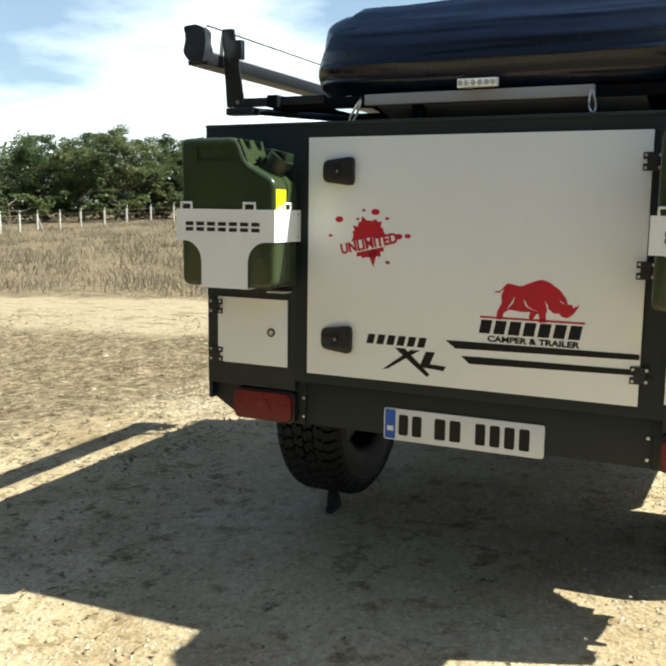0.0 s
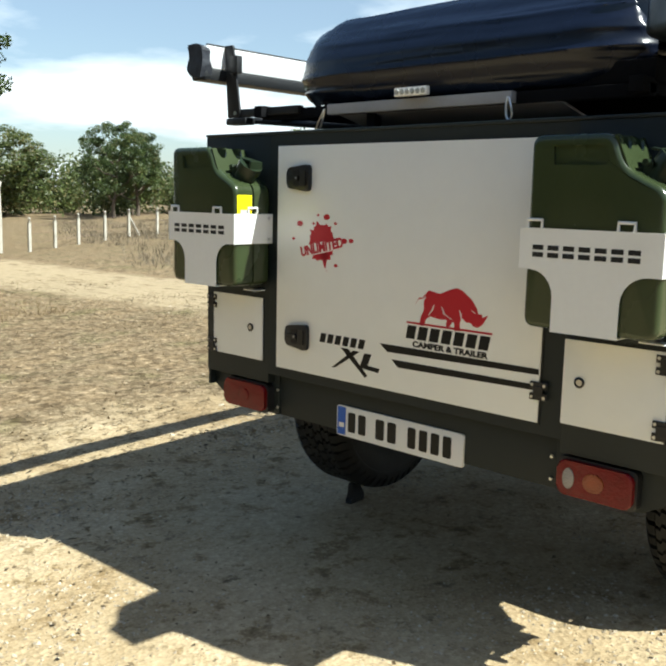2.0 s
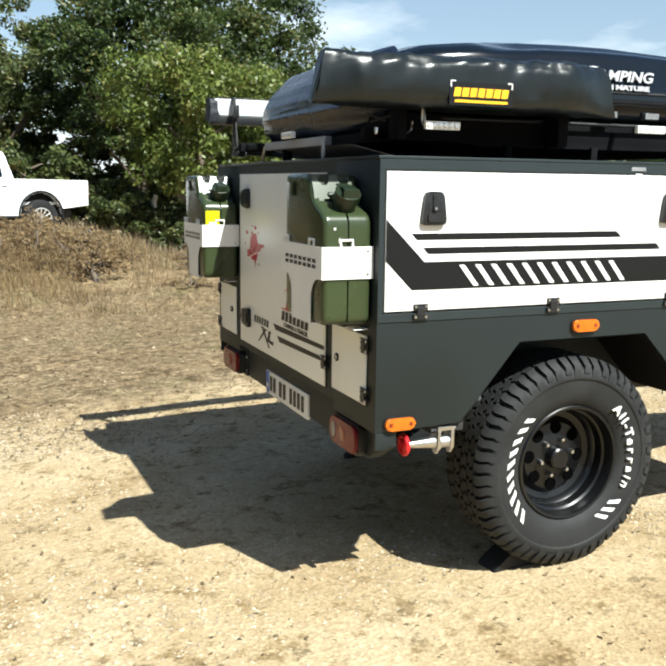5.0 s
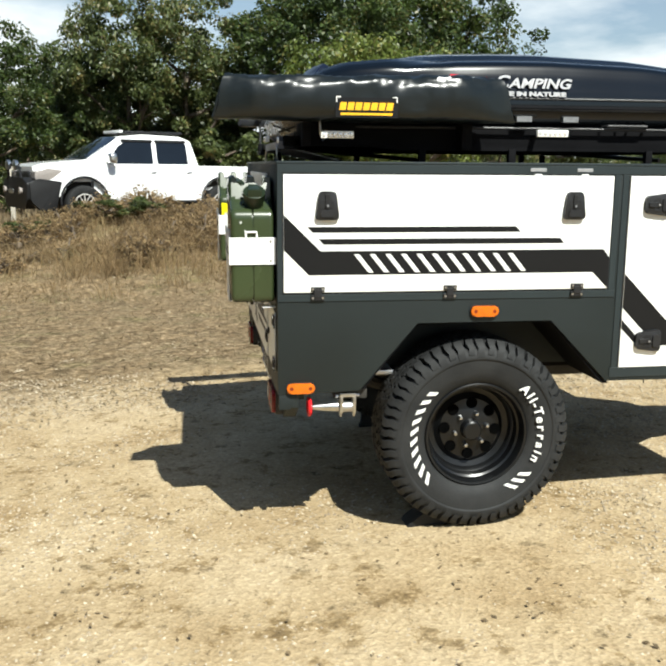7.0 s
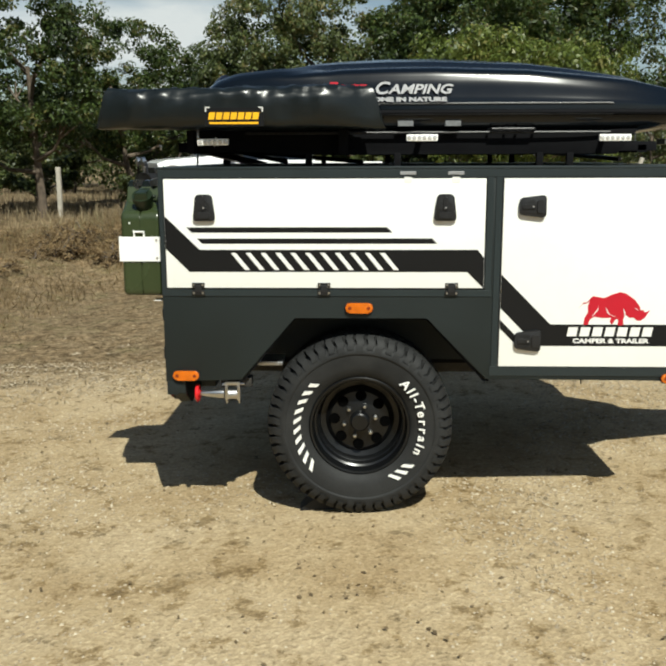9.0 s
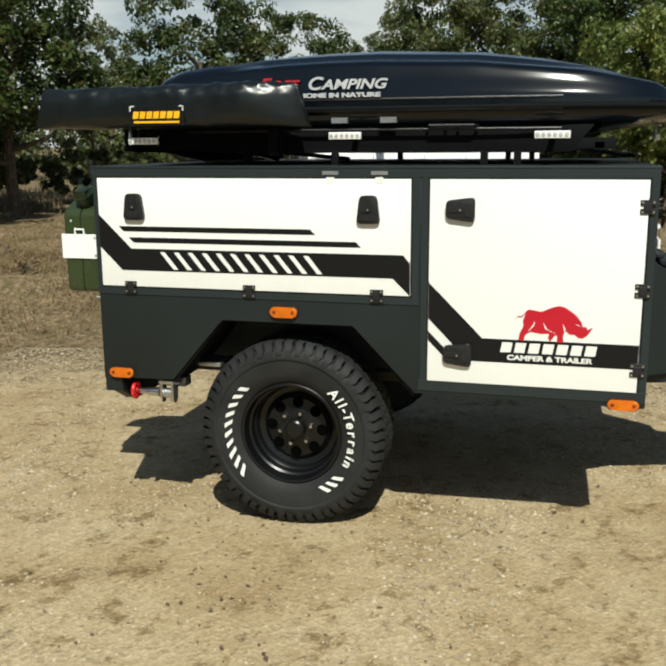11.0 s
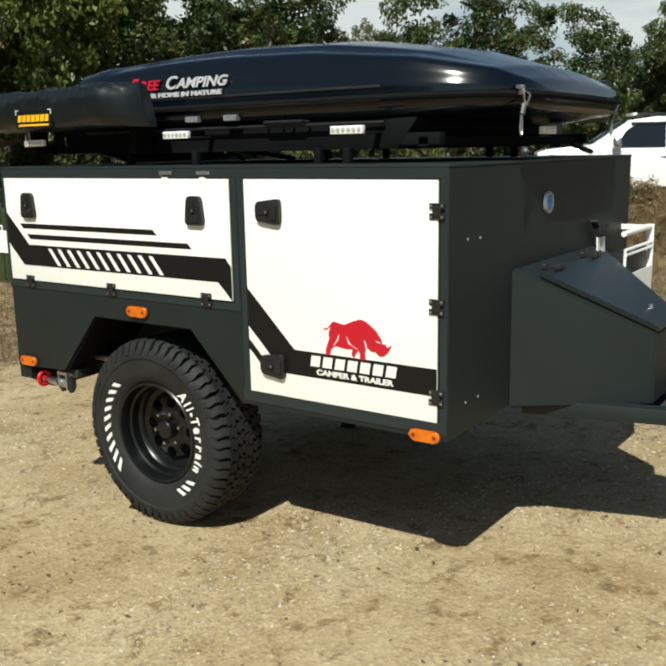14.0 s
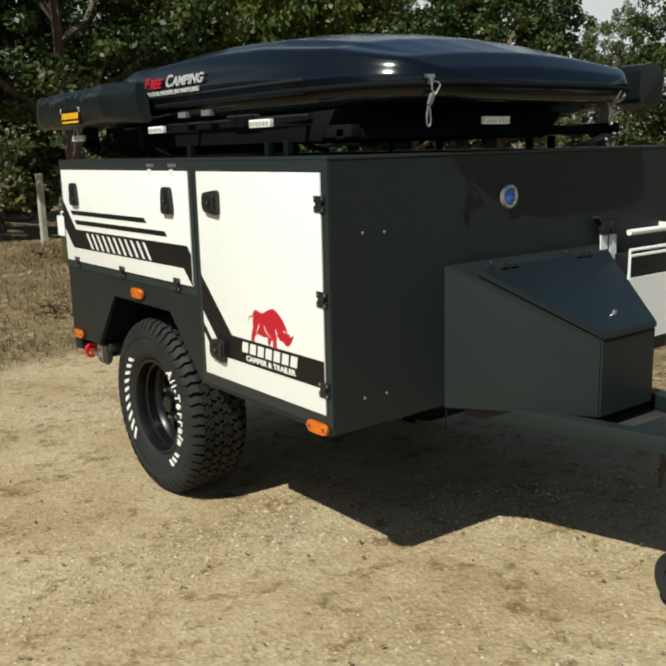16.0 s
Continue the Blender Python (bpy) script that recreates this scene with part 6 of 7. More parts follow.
# ---- pickup on the bank ----
def make_pickup():
    """A white double-cab pickup. Built with its nose to -y, wheels on z = 0, then set on the bank."""
    heading = 25.0
    px, py = -16.53, 1.10
    pk = thing("pickup", "white double-cab pickup with black bull bar and roof rack, dusty", "pickup", pose(px, py, 0.25, 0, 0, heading))
    W = 0.90
    yf, yr = -2.58, 2.62

    def loft(stations, name, mat, label=""):
        """Cross sections along y: (y, half width low, half width high, z low, z high)."""
        bm = bmesh.new()
        rings = []
        for y, wl_, wh_, z0, z1 in stations:
            r = min(0.08, (z1 - z0) * 0.3)
            pts = [(-wl_ + 0.04, z0), (wl_ - 0.04, z0), (wl_, z0 + r), (wh_ + (wl_ - wh_) * 0.25, z1 - r), (wh_ - 0.05, z1), (-wh_ + 0.05, z1), (-(wh_ + (wl_ - wh_) * 0.25), z1 - r), (-wl_, z0 + r)]
            rings.append([bm.verts.new((a, y, b)) for a, b in pts])
        for i in range(len(rings) - 1):
            for j in range(8):
                bm.faces.new((rings[i][j], rings[i][(j + 1) % 8], rings[i + 1][(j + 1) % 8], rings[i + 1][j]))
        bm.faces.new(rings[0][::-1])
        bm.faces.new(rings[-1])
        return part(name, bm, mat, pk, label, 40)

    # lower body split round the wheel arches
    def flank(s):
        x0, x1 = s * (W - 0.10), s * W
        def arch(cy, r0):
            return [(cy + r0 * math.cos(radians(a)), 0.41 + r0 * math.sin(radians(a))) for a in range(0, 181, 20)]
        out = [(yf + 0.25, 0.52), (-1.57 - 0.47, 0.52)] + arch(-1.57, 0.47)[::-1][0:10] + [(-1.57 + 0.47, 0.40), (1.515 - 0.47, 0.40)] + arch(1.515, 0.47)[::-1] + [(1.515 + 0.47, 0.55), (yr, 0.60), (yr, 1.13), (0.95, 1.14), (-0.90, 1.13), (-1.9, 1.12), (yf + 0.12, 1.06)]
        part("flank", prism(bmesh.new(), out, "x", min(x0, x1), max(x0, x1), 0.012), M["car_white"], pk)

    flank(1)
    flank(-1)
    loft([(yf + 0.06, 0.72, 0.66, 0.70, 1.09), (yf + 0.22, 0.80, 0.74, 0.72, 1.15), (-1.90, 0.84, 0.79, 0.80, 1.20), (-1.40, 0.86, 0.82, 0.80, 1.24)], "bonnet", M["car_white"])
    loft([(-1.35, 0.82, 0.80, 0.36, 1.10), (1.0, 0.82, 0.80, 0.36, 1.12)], "cab_tub", M["car_white"])
    cab = [(-1.58, 0.83, 0.80, 1.05, 1.17), (-1.04, 0.84, 0.70, 1.05, 1.53), (-0.74, 0.84, 0.665, 1.05, 1.71), (-0.24, 0.84, 0.66, 1.05, 1.775), (0.62, 0.84, 0.665, 1.05, 1.75), (0.86, 0.84, 0.69, 1.05, 1.66), (1.00, 0.84, 0.80, 1.05, 1.14)]
    loft(cab, "cab", M["car_white"], "white cab")
    # load bed
    bm = bmesh.new()
    bx(bm, -0.80, 0.80, 1.0, yr, 0.62, 0.68)
    bx(bm, -0.80, 0.80, 1.0, 1.05, 0.66, 1.12, 0.01)
    part("load_bed", bm, M["car_white"], pk)
    part("tailgate", box(-0.80, 0.80, yr - 0.06, yr + 0.005, 0.62, 1.12, 0.015), M["car_white"], pk)
    for s in (-1, 1):
        part("tail_lamp", box(s * 0.80, s * 0.895, yr - 0.04, yr + 0.012, 0.74, 1.04, 0.01) if s > 0 else box(-0.895, -0.80, yr - 0.04, yr + 0.012, 0.74, 1.04, 0.01), M["red_lens"], pk)
        # side windows, with dark visors above
        def glass(name, pts):
            bm = bmesh.new()
            vs = []
            for off in (0.004, -0.012):
                for y, z in pts:
                    x = 0.848 - 0.257 * (z - 1.13)
                    vs.append(bm.verts.new((s * (x + off), y, z)))
            m = len(pts)
            bm.faces.new(vs[:m])
            bm.faces.new(vs[m:][::-1])
            for i in range(m):
                bm.faces.new((vs[i], vs[(i + 1) % m], vs[m + (i + 1) % m], vs[m + i]))
            return bm
        part("front_window", glass("a", soften([(-1.06, 1.17), (-0.06, 1.17), (-0.06, 1.645), (-0.58, 1.645), (-0.80, 1.52)], 0.03, 3)), M["glass"], pk, "dark front door window")
        part("rear_window", glass("b", soften([(0.04, 1.17), (0.74, 1.17), (0.72, 1.58), (0.64, 1.635), (0.04, 1.645)], 0.03, 3)), M["glass"], pk, "dark rear door window")
        for y0, y1 in ((-0.72, -0.04), (0.02, 0.72)):
            part("window_visor", box(min(s * 0.70, s * 0.745), max(s * 0.70, s * 0.745), y0, y1, 1.615, 1.668, 0.006), M["plastic"], pk)
        for y in (-0.04, 0.78):
            part("door_handle", tube(bmesh.new(), [(s * 0.905, y - 0.11, 1.00), (s * 0.925, y - 0.05, 1.00), (s * 0.905, y + 0.02, 1.00)], 0.012, 6), M["steel"], pk)
        for y in (-1.14, -0.01, 0.92):
            part("door_gap", box(min(s * 0.899, s * 0.9035), max(s * 0.899, s * 0.9035), y - 0.004, y + 0.004, 0.48, 1.09), M["black"], pk)
        part("door_mirror", box(min(s * 0.90, s * 1.10), max(s * 0.88, s * 1.13), -1.10, -0.93, 1.17, 1.38, 0.07, 4), M["steel"], pk)
        for cy in (-1.57, 1.515):
            liner = lathe(bmesh.new(), [(0.47, 0.0), (0.47, -s * 0.26), (0.0, -s * 0.26)], (s * 0.895, cy, 0.41), "x", 28, False)
            part("wheel_arch", liner, M["under"], pk)
            flare = bmesh.new()
            tube(flare, [(s * 0.902, cy + 0.485 * math.cos(radians(a)), 0.41 + 0.485 * math.sin(radians(a))) for a in range(-8, 189, 14)], 0.024, 6)
            part("wheel_flare", flare, M["plastic"], pk)
            wh = new("wheel")
            wh.parent = pk
            wh.matrix_basis = pose(s * 0.80, cy, 0.335)
            part("tyre", lathe(bmesh.new(), [(0.22, 0.10), (0.29, 0.128), (0.37, 0.115), (0.39, 0.08), (0.39, -0.08), (0.37, -0.115), (0.22, -0.10)], (0, 0, 0), "x", 40), M["rubber"], wh)
            rim = bmesh.new()
            lathe(rim, [(0.225, s * 0.108), (0.215, s * 0.114), (0.205, s * 0.09), (0.20, s * 0.04), (0.0, s * 0.03)], (0, 0, 0), "x", 36, False)
            part("rim", rim, M["under"], wh)
            for i in range(12):
                a, b = math.pi * i / 6, math.pi * i / 6 + 0.05
                part("spoke", tube(bmesh.new(), [(s * 0.100, 0.03 * math.cos(a), 0.03 * math.sin(a)), (s * 0.108, 0.210 * math.cos(b), 0.210 * math.sin(b))], 0.013, 5), M["dusty_wheel"], wh)
            part("rim_edge", tube(bmesh.new(), [(s * 0.108, 0.217 * math.cos(k), 0.217 * math.sin(k)) for k in np.linspace(0, 6.2832, 33)[:-1]], 0.013, 6, closed=True), M["dusty_wheel"], wh)
            part("hub_cap", lathe(bmesh.new(), [(0.0, s * 0.116), (0.030, s * 0.114), (0.040, s * 0.098)], (0, 0, 0), "x", 16, False), M["dusty_wheel"], wh)
        part("side_step", box(min(s * 0.84, s * 0.95), max(s * 0.84, s * 0.95), -1.0, 0.95, 0.36, 0.41, 0.015), M["plastic"], pk)
        part("headlamp", prism(bmesh.new(), soften([(yf + 0.03, 0.84), (yf + 0.34, 0.84), (yf + 0.58, 1.02), (yf + 0.30, 1.06), (yf + 0.03, 1.00)], 0.03, 3), "x", min(s * 0.56, s * 0.905), max(s * 0.56, s * 0.905), 0.02), M["clear_lens"], pk)
    # windscreen, rear screen
    ws = bmesh.new()
    low, high = Vector((0, -1.515, 1.230)), Vector((0, -0.800, 1.695))
    lean = Vector((0, -(high - low).z, (high - low).y)).normalized()
    ring = []
    for off in (0.012, -0.02):
        ring.append([ws.verts.new(low.lerp(high, v) + Vector((u * (0.76 - 0.15 * v), 0.06 * u * u * (1 - 0.5 * v), 0)) + lean * (off + 0.02 * (1 - u * u))) for u, v in ((-1, 0), (-0.5, 0), (0, 0), (0.5, 0), (1, 0), (1, 1), (0.5, 1), (0, 1), (-0.5, 1), (-1, 1))])
    for i in range(4):
        for k in (0, 1):
            ws.faces.new((ring[k][i], ring[k][i + 1], ring[k][8 - i], ring[k][9 - i]))
    for i in range(10):
        j = (i + 1) % 10
        ws.faces.new((ring[0][i], ring[0][j], ring[1][j], ring[1][i]))
    part("windscreen", ws, M["glass"], pk, "dark tinted windscreen")
    part("rear_screen", prism(bmesh.new(), soften([(-0.62, 1.20), (0.62, 1.20), (0.55, 1.60), (-0.55, 1.60)], 0.04, 3), "y", 0.93, 0.975), M["glass"], pk)
    # bull bar bumper, lamps, grille
    part("grille", box(-0.52, 0.52, yf + 0.02, yf + 0.14, 0.76, 1.00, 0.02), M["plastic"], pk)
    bb = bmesh.new()
    prism(bb, soften([(-0.70, 0.26), (0.70, 0.26), (0.88, 0.46), (0.92, 0.78), (0.55, 0.88), (-0.55, 0.88), (-0.92, 0.78), (-0.88, 0.46)], 0.05, 3), "y", yf - 0.14, yf + 0.14, 0.03)
    part("bull_bar", bb, M["bumper"], pk, "black steel bumper")
    for s in (-1, 1):
        part("bumper_side", prism(bmesh.new(), soften([(yf - 0.06, 0.42), (yf + 0.12, 0.24), (yf + 0.42, 0.22), (yf + 0.48, 0.52), (yf + 0.56, 0.80), (yf + 0.10, 0.86), (yf - 0.10, 0.78)], 0.03, 3), "x", min(s * 0.78, s * 0.925), max(s * 0.78, s * 0.925), 0.02), M["bumper"], pk)
        hoop = bmesh.new()
        tube(hoop, [(s * 0.50, yf - 0.12, 0.80), (s * 0.46, yf - 0.14, 1.06), (s * 0.36, yf - 0.14, 1.12), (0.0, yf - 0.14, 1.13)], 0.028, 8)
        part("hoop", hoop, M["plastic"], pk)
        part("spot_lamp", lathe(bmesh.new(), [(0, -0.01), (0.09, -0.008), (0.105, 0.0), (0.09, 0.07), (0.0, 0.11)], (s * 0.28, yf - 0.20, 1.12), "y", 20, False), M["steel"], pk)
        part("spot_lamp", lathe(bmesh.new(), [(0, -0.01), (0.06, -0.008), (0.07, 0.0), (0.06, 0.05), (0.0, 0.07)], (s * 0.60, yf - 0.205, 0.62), "y", 18, False), M["clear_lens"], pk)
    part("winch_fairlead", box(-0.18, 0.18, yf - 0.225, yf - 0.20, 0.56, 0.64, 0.01), M["steel"], pk)
    # roof rack
    for s in (-1, 1):
        part("rack_rail", box(min(s * 0.58, s * 0.63), max(s * 0.58, s * 0.63), -0.55, 0.70, 1.800, 1.840, 0.01), M["plastic"], pk)
    for y in (-0.5, -0.2, 0.1, 0.4, 0.66):
        part("rack_bar", box(-0.60, 0.60, y - 0.03, y + 0.03, 1.805, 1.850, 0.008), M["plastic"], pk)
    part("rack_lamp", box(-0.5, 0.5, -0.66, -0.58, 1.81, 1.86, 0.015), M["sheet"], pk)
    part("underbody", box(-0.55, 0.55, yf + 0.2, yr - 0.2, 0.34, 0.50, 0.03), M["under"], pk)
    return pk


make_pickup()


# ---- trees ----
def tree_parts(seed, height, spread, base, clumps, leaves, leaf, mat_leaf):
    """Trunk with limbs, and a crown of separate leaves in uneven clumps."""
    rng = np.random.default_rng(seed)
    bm = bmesh.new()
    r0 = height * 0.022 + 0.05
    top = Vector((rng.normal(0, 0.3), rng.normal(0, 0.3), height * 0.60))
    trunk = [Vector((0, 0, -0.3)), Vector((rng.normal(0, 0.08), rng.normal(0, 0.08), base * 0.55)), Vector((top.x * 0.5, top.y * 0.5, base + 0.3)), top]
    tube(bm, trunk, r0, 8, r2=r0 * 0.35)
    tips = []
    for i in range(9):
        z = base * 0.8 + (height * 0.62 - base * 0.8) * i / 9
        a = i * 2.4 + rng.uniform(0, 0.7)
        start = Vector((top.x * z / top.z, top.y * z / top.z, z))
        L = spread * rng.uniform(0.55, 0.85) * (1.0 if i < 6 else 0.7)
        end = start + Vector((math.cos(a) * L, math.sin(a) * L, height * rng.uniform(0.08, 0.26)))
        mid = start.lerp(end, 0.5) + Vector((0, 0, -0.1 * L + rng.normal(0, 0.15)))
        tube(bm, [start, mid, end], r0 * 0.42, 6, r2=r0 * 0.10)
        tips.append(end)
        for k in range(3):
            b = a + rng.uniform(-0.9, 0.9)
            e2 = mid.lerp(end, rng.uniform(0, 0.8)) + Vector((math.cos(b), math.sin(b), rng.uniform(0.2, 0.9))) * L * 0.42
            tube(bm, [mid.lerp(end, 0.3), e2], r0 * 0.16, 5, r2=r0 * 0.05)
            tips.append(e2)
    wood = bm
    # clump centres: round the tips and over an uneven shell
    centres = [np.array(t) for t in tips]
    lobes = rng.normal(0, 1, (7, 3))
    lobes /= np.linalg.norm(lobes, axis=1, keepdims=True)
    mid_z, half_z = (height + base) / 2, (height - base) / 2
    while len(centres) < clumps:
        d = rng.normal(0, 1, 3)
        d /= np.linalg.norm(d)
        bulge = 0.72 + 0.34 * max(0.0, float((lobes @ d).max()) - 0.45) / 0.55
        rr = bulge * rng.uniform(0.45, 1.0) ** 0.5
        c = np.array([d[0] * spread * rr, d[1] * spread * rr, mid_z + d[2] * half_z * rr])
        if c[2] < base + 0.25 * half_z and rng.random() < 0.55:
            continue
        centres.append(c)
    C = np.array(centres[:clumps])
    size = rng.uniform(0.32, 0.72, len(C)) * spread * 0.27
    idx = rng.integers(0, len(C), leaves)
    off = rng.normal(0, 1, (leaves, 3))
    off /= np.linalg.norm(off, axis=1, keepdims=True)
    off *= (rng.uniform(0.15, 1.0, (leaves, 1)) ** 0.55)
    P = C[idx] + off * size[idx, None] * np.array([1.15, 1.15, 0.8])
    n = off * 0.6 + rng.normal(0, 0.55, (leaves, 3)) + np.array([0, 0, 0.5])
    n /= np.linalg.norm(n, axis=1, keepdims=True)
    a = np.cross(n, rng.normal(0, 1, (leaves, 3)))
    a /= np.linalg.norm(a, axis=1, keepdims=True) + 1e-9
    b = np.cross(n, a)
    s = leaf * rng.uniform(0.6, 1.35, (leaves, 1))
    v = np.stack([P - a * s, P + b * s * 0.55, P + a * s, P - b * s * 0.55], 1).reshape(-1, 3)
    f = np.arange(leaves * 4).reshape(-1, 4)
    me = bpy.data.meshes.new("crown")
    me.from_pydata(v.tolist(), [], f.tolist())
    me.materials.append(mat_leaf)
    return wood, me


def make_tree(name, label, seed, height, spread, base, clumps, leaves, leaf, mat_leaf):
    tr = thing(name, label, "shrub" if "scrub" in name or "bush" in name else "tree", pose(0, 0, 0), group=name.replace("_", " ") + "s round the clearing" if "scrub" not in name else "dry scrub on the bank")
    wood, me = tree_parts(seed, height, spread, base, clumps, leaves, leaf, mat_leaf)
    part("trunk", wood, M["bark"], tr)
    crown = new("crown", me)
    crown.parent = tr
    return tr


KINDS = {
    "oak": make_tree("oak_tree", "broad dark green oak tree with dense crown", 11, 8.0, 3.3, 1.9, 150, 26000, 0.078, M["leaf_oak"]),
    "olive": make_tree("olive_green_tree", "dusty olive green tree with open crown", 23, 7.6, 3.0, 2.0, 130, 23000, 0.075, M["leaf_dusty"]),
    "fresh": make_tree("green_tree", "leafy bright green tree beside the gate", 37, 6.2, 3.2, 1.5, 150, 25000, 0.080, M["leaf_fresh"]),
    "tall": make_tree("tall_oak_tree", "tall dark oak tree with gaps in its crown", 51, 10.5, 3.7, 2.6, 160, 27000, 0.085, M["leaf_oak"]),
    "edge": make_tree("edge_tree", "unseen dark tree behind the walk, added to darken reflections", 83, 8.0, 3.3, 1.2, 70, 5000, 0.20, M["leaf_oak"]),
    "scrub": make_tree("dry_scrub", "dry brown twiggy scrub on the bank", 91, 0.75, 0.6, 0.05, 60, 950, 0.030, M["scrub"]),
    "bush": make_tree("bush", "low dense dusty green bush", 64, 2.7, 1.8, 0.25, 60, 7000, 0.085, M["leaf_dusty"]),
}
EYE_MID = Vector((2.4, 3.4, 0.0))


def spot(az, dist):
    """A place at a bearing, counted from +y towards -x, and a distance from the middle of the walk."""
    return EYE_MID.x - dist * math.sin(radians(az)), EYE_MID.y + dist * math.cos(radians(az))


def plant(kind, x, y, height, spread):
    """A copy of a tree of that kind, at a place, with its own height and half width."""
    full, wide = SIZE[kind]
    m = pose(x, y, gz(x, y) - 0.05, 0, 0, (x * 137 + y * 53) % 360) @ Matrix.Diagonal((spread / wide, spread / wide, height / full, 1))
    c = KINDS[kind]
    if kind in standing:
        c = c.copy()
        scene.collection.objects.link(c)
        for ch in KINDS[kind].children:
            cc = ch.copy()
            scene.collection.objects.link(cc)
            cc.parent = c
    standing.add(kind)
    c.matrix_basis = m


SIZE = {"oak": (8.0, 3.3), "olive": (7.6, 3.0), "fresh": (6.2, 3.2), "tall": (10.5, 3.7), "bush": (2.7, 1.8), "edge": (8.0, 3.3), "scrub": (0.75, 0.6)}
standing = set()
for kind, x, y, height, spread in (
    ("tall", -24.3, 6.4, 8.4, 2.6), ("fresh", -20.1, 7.0, 5.6, 2.5), ("tall", -28.1, 11.3, 9.4, 3.2), ("olive", -33.1, 15.2, 4.9, 1.5),
    ("oak", -48.5, 33.5, 5.2, 2.0), ("oak", -43.0, 28.6, 5.5, 2.0), ("oak", -45.0, 31.6, 5.2, 1.9), ("olive", -52.9, 26.4, 5.8, 3.6),
    ("olive", -27.4, 0.2, 7.4, 2.3), ("olive", -27.9, 2.1, 7.4, 2.4), ("oak", -29.5, -2.0, 5.4, 2.0), ("tall", -26.6, 6.6, 9.6, 3.6), ("tall", -28.3, 9.4, 9.2, 2.9), ("fresh", -22.4, 9.2, 5.6, 2.0),
    ("oak", -19.8, -5.2, 6.6, 2.2), ("oak", -23.6, -3.8, 5.8, 2.2), ("oak", -28.3, -1.2, 5.1, 1.6), ("oak", -15.6, -8.6, 6.6, 2.7), ("olive", -22.7, -10.4, 5.7, 1.4),
    ("fresh", -10.5, -11.8, 7.4, 3.6), ("oak", -13.0, -8.9, 5.9, 2.5), ("tall", -4.2, -8.4, 7.6, 2.7), ("tall", -5.6, -12.1, 8.2, 3.0),
    ("olive", -34.5, -4.5, 5.4, 3.6), ("oak", -31.5, 4.4, 5.8, 3.4), ("tall", -33.5, -9.0, 5.2, 3.6), ("olive", -30.0, 0.6, 5.6, 3.2),
    ("olive", -15.4, -14.3, 7.6, 3.6), ("oak", -19.6, -12.6, 6.0, 2.6), ("fresh", -8.0, -9.8, 6.0, 2.3), ("oak", -1.6, -12.5, 8.0, 3.4), ("oak", -9.0, -17.0, 8.5, 4.0),
):
    plant(kind, x, y, height, spread)
# tall dark oaks behind the hedge of the field
for kind, az, dist, height, spread in (("oak", 43.6, 58, 5.5, 2.5), ("olive", 41.4, 55, 4.9, 2.2), ("olive", 38.8, 54, 5.5, 2.8), ("oak", 36.4, 60, 5.5, 2.6), ("olive", 33.6, 58, 5.2, 2.8), ("olive", 46.4, 62, 4.0, 2.4), ("tall", 40.2, 64, 6.4, 2.6), ("oak", 30.5, 60, 5.2, 3.0)) + tuple(("bush", 33.0 + 2.1 * i, 52 + 3 * (i % 3), 2.0 + 0.5 * (i * 7 % 3), 2.4) for i in range(9)):
    plant(kind, -dist * math.sin(radians(az)), dist * math.cos(radians(az)), height, spread)
for x, y, height, spread in ((-19.9, 6.55, 1.3, 1.0), (-20.6, 5.3, 1.5, 1.2), (-21.2, 5.6, 2.0, 1.5), (-24.5, 3.2, 2.6, 1.8), (-25.5, -0.6, 2.4, 1.8), (-24.8, -7.0, 2.2, 1.6), (-27.0, 5.4, 3.0, 2.2), (-19.5, -8.5, 2.0, 1.5), (-16.8, -11.0, 2.6, 2.0), (-12.5, -12.0, 2.6, 2.2), (-7.5, -12.4, 2.4, 2.0), (-3.5, -11.0, 2.2, 1.8), (-22.0, -2.4, 1.6, 1.2), (-19.2, -7.0, 1.5, 0.9), (-30.0, 3.0, 3.4, 2.6), (-30.5, 8.0, 3.2, 2.6)):
    plant("bush", x, y, height, spread)
rs = random.Random(19)
for i in range(34):
    x, y = -13.9 + rs.gauss(0, 0.75), 1.35 + rs.gauss(0, 1.25)
    plant("scrub", x, y, rs.uniform(0.25, 0.75) * math.exp(-0.10 * (y - 1.3) ** 2), rs.uniform(0.30, 0.60))
for i in range(26):
    plant("scrub", rs.uniform(-13.5, -9.5), rs.uniform(-4.5, 5.0), rs.uniform(0.14, 0.34), rs.uniform(0.25, 0.5))
for i in range(18):
    plant("scrub", rs.uniform(-9.0, 0.5), rs.uniform(-7.5, -1.8), rs.uniform(0.15, 0.36), rs.uniform(0.25, 0.5))
for i in range(46):
    plant("scrub", rs.uniform(-13.4, -10.6), rs.uniform(-2.4, 3.6), rs.uniform(0.22, 0.52), rs.uniform(0.30, 0.62))
plant("bush", -13.0, 0.9, 0.55, 0.75)
plant("bush", -12.8, -0.6, 0.40, 0.6)
# unseen trees added to close the clearing behind the walk; they darken reflections and skylight
for i in range(6, 16):
    az = -32 - 10.2 * i
    dist = 15.5 + 3.5 * math.sin(i * 2.3) + (3.0 if i % 2 else 0.0)
    x, y = spot(az, dist)
    plant("edge", x, y, 7.2 + 1.6 * math.sin(i * 1.7), 3.3)


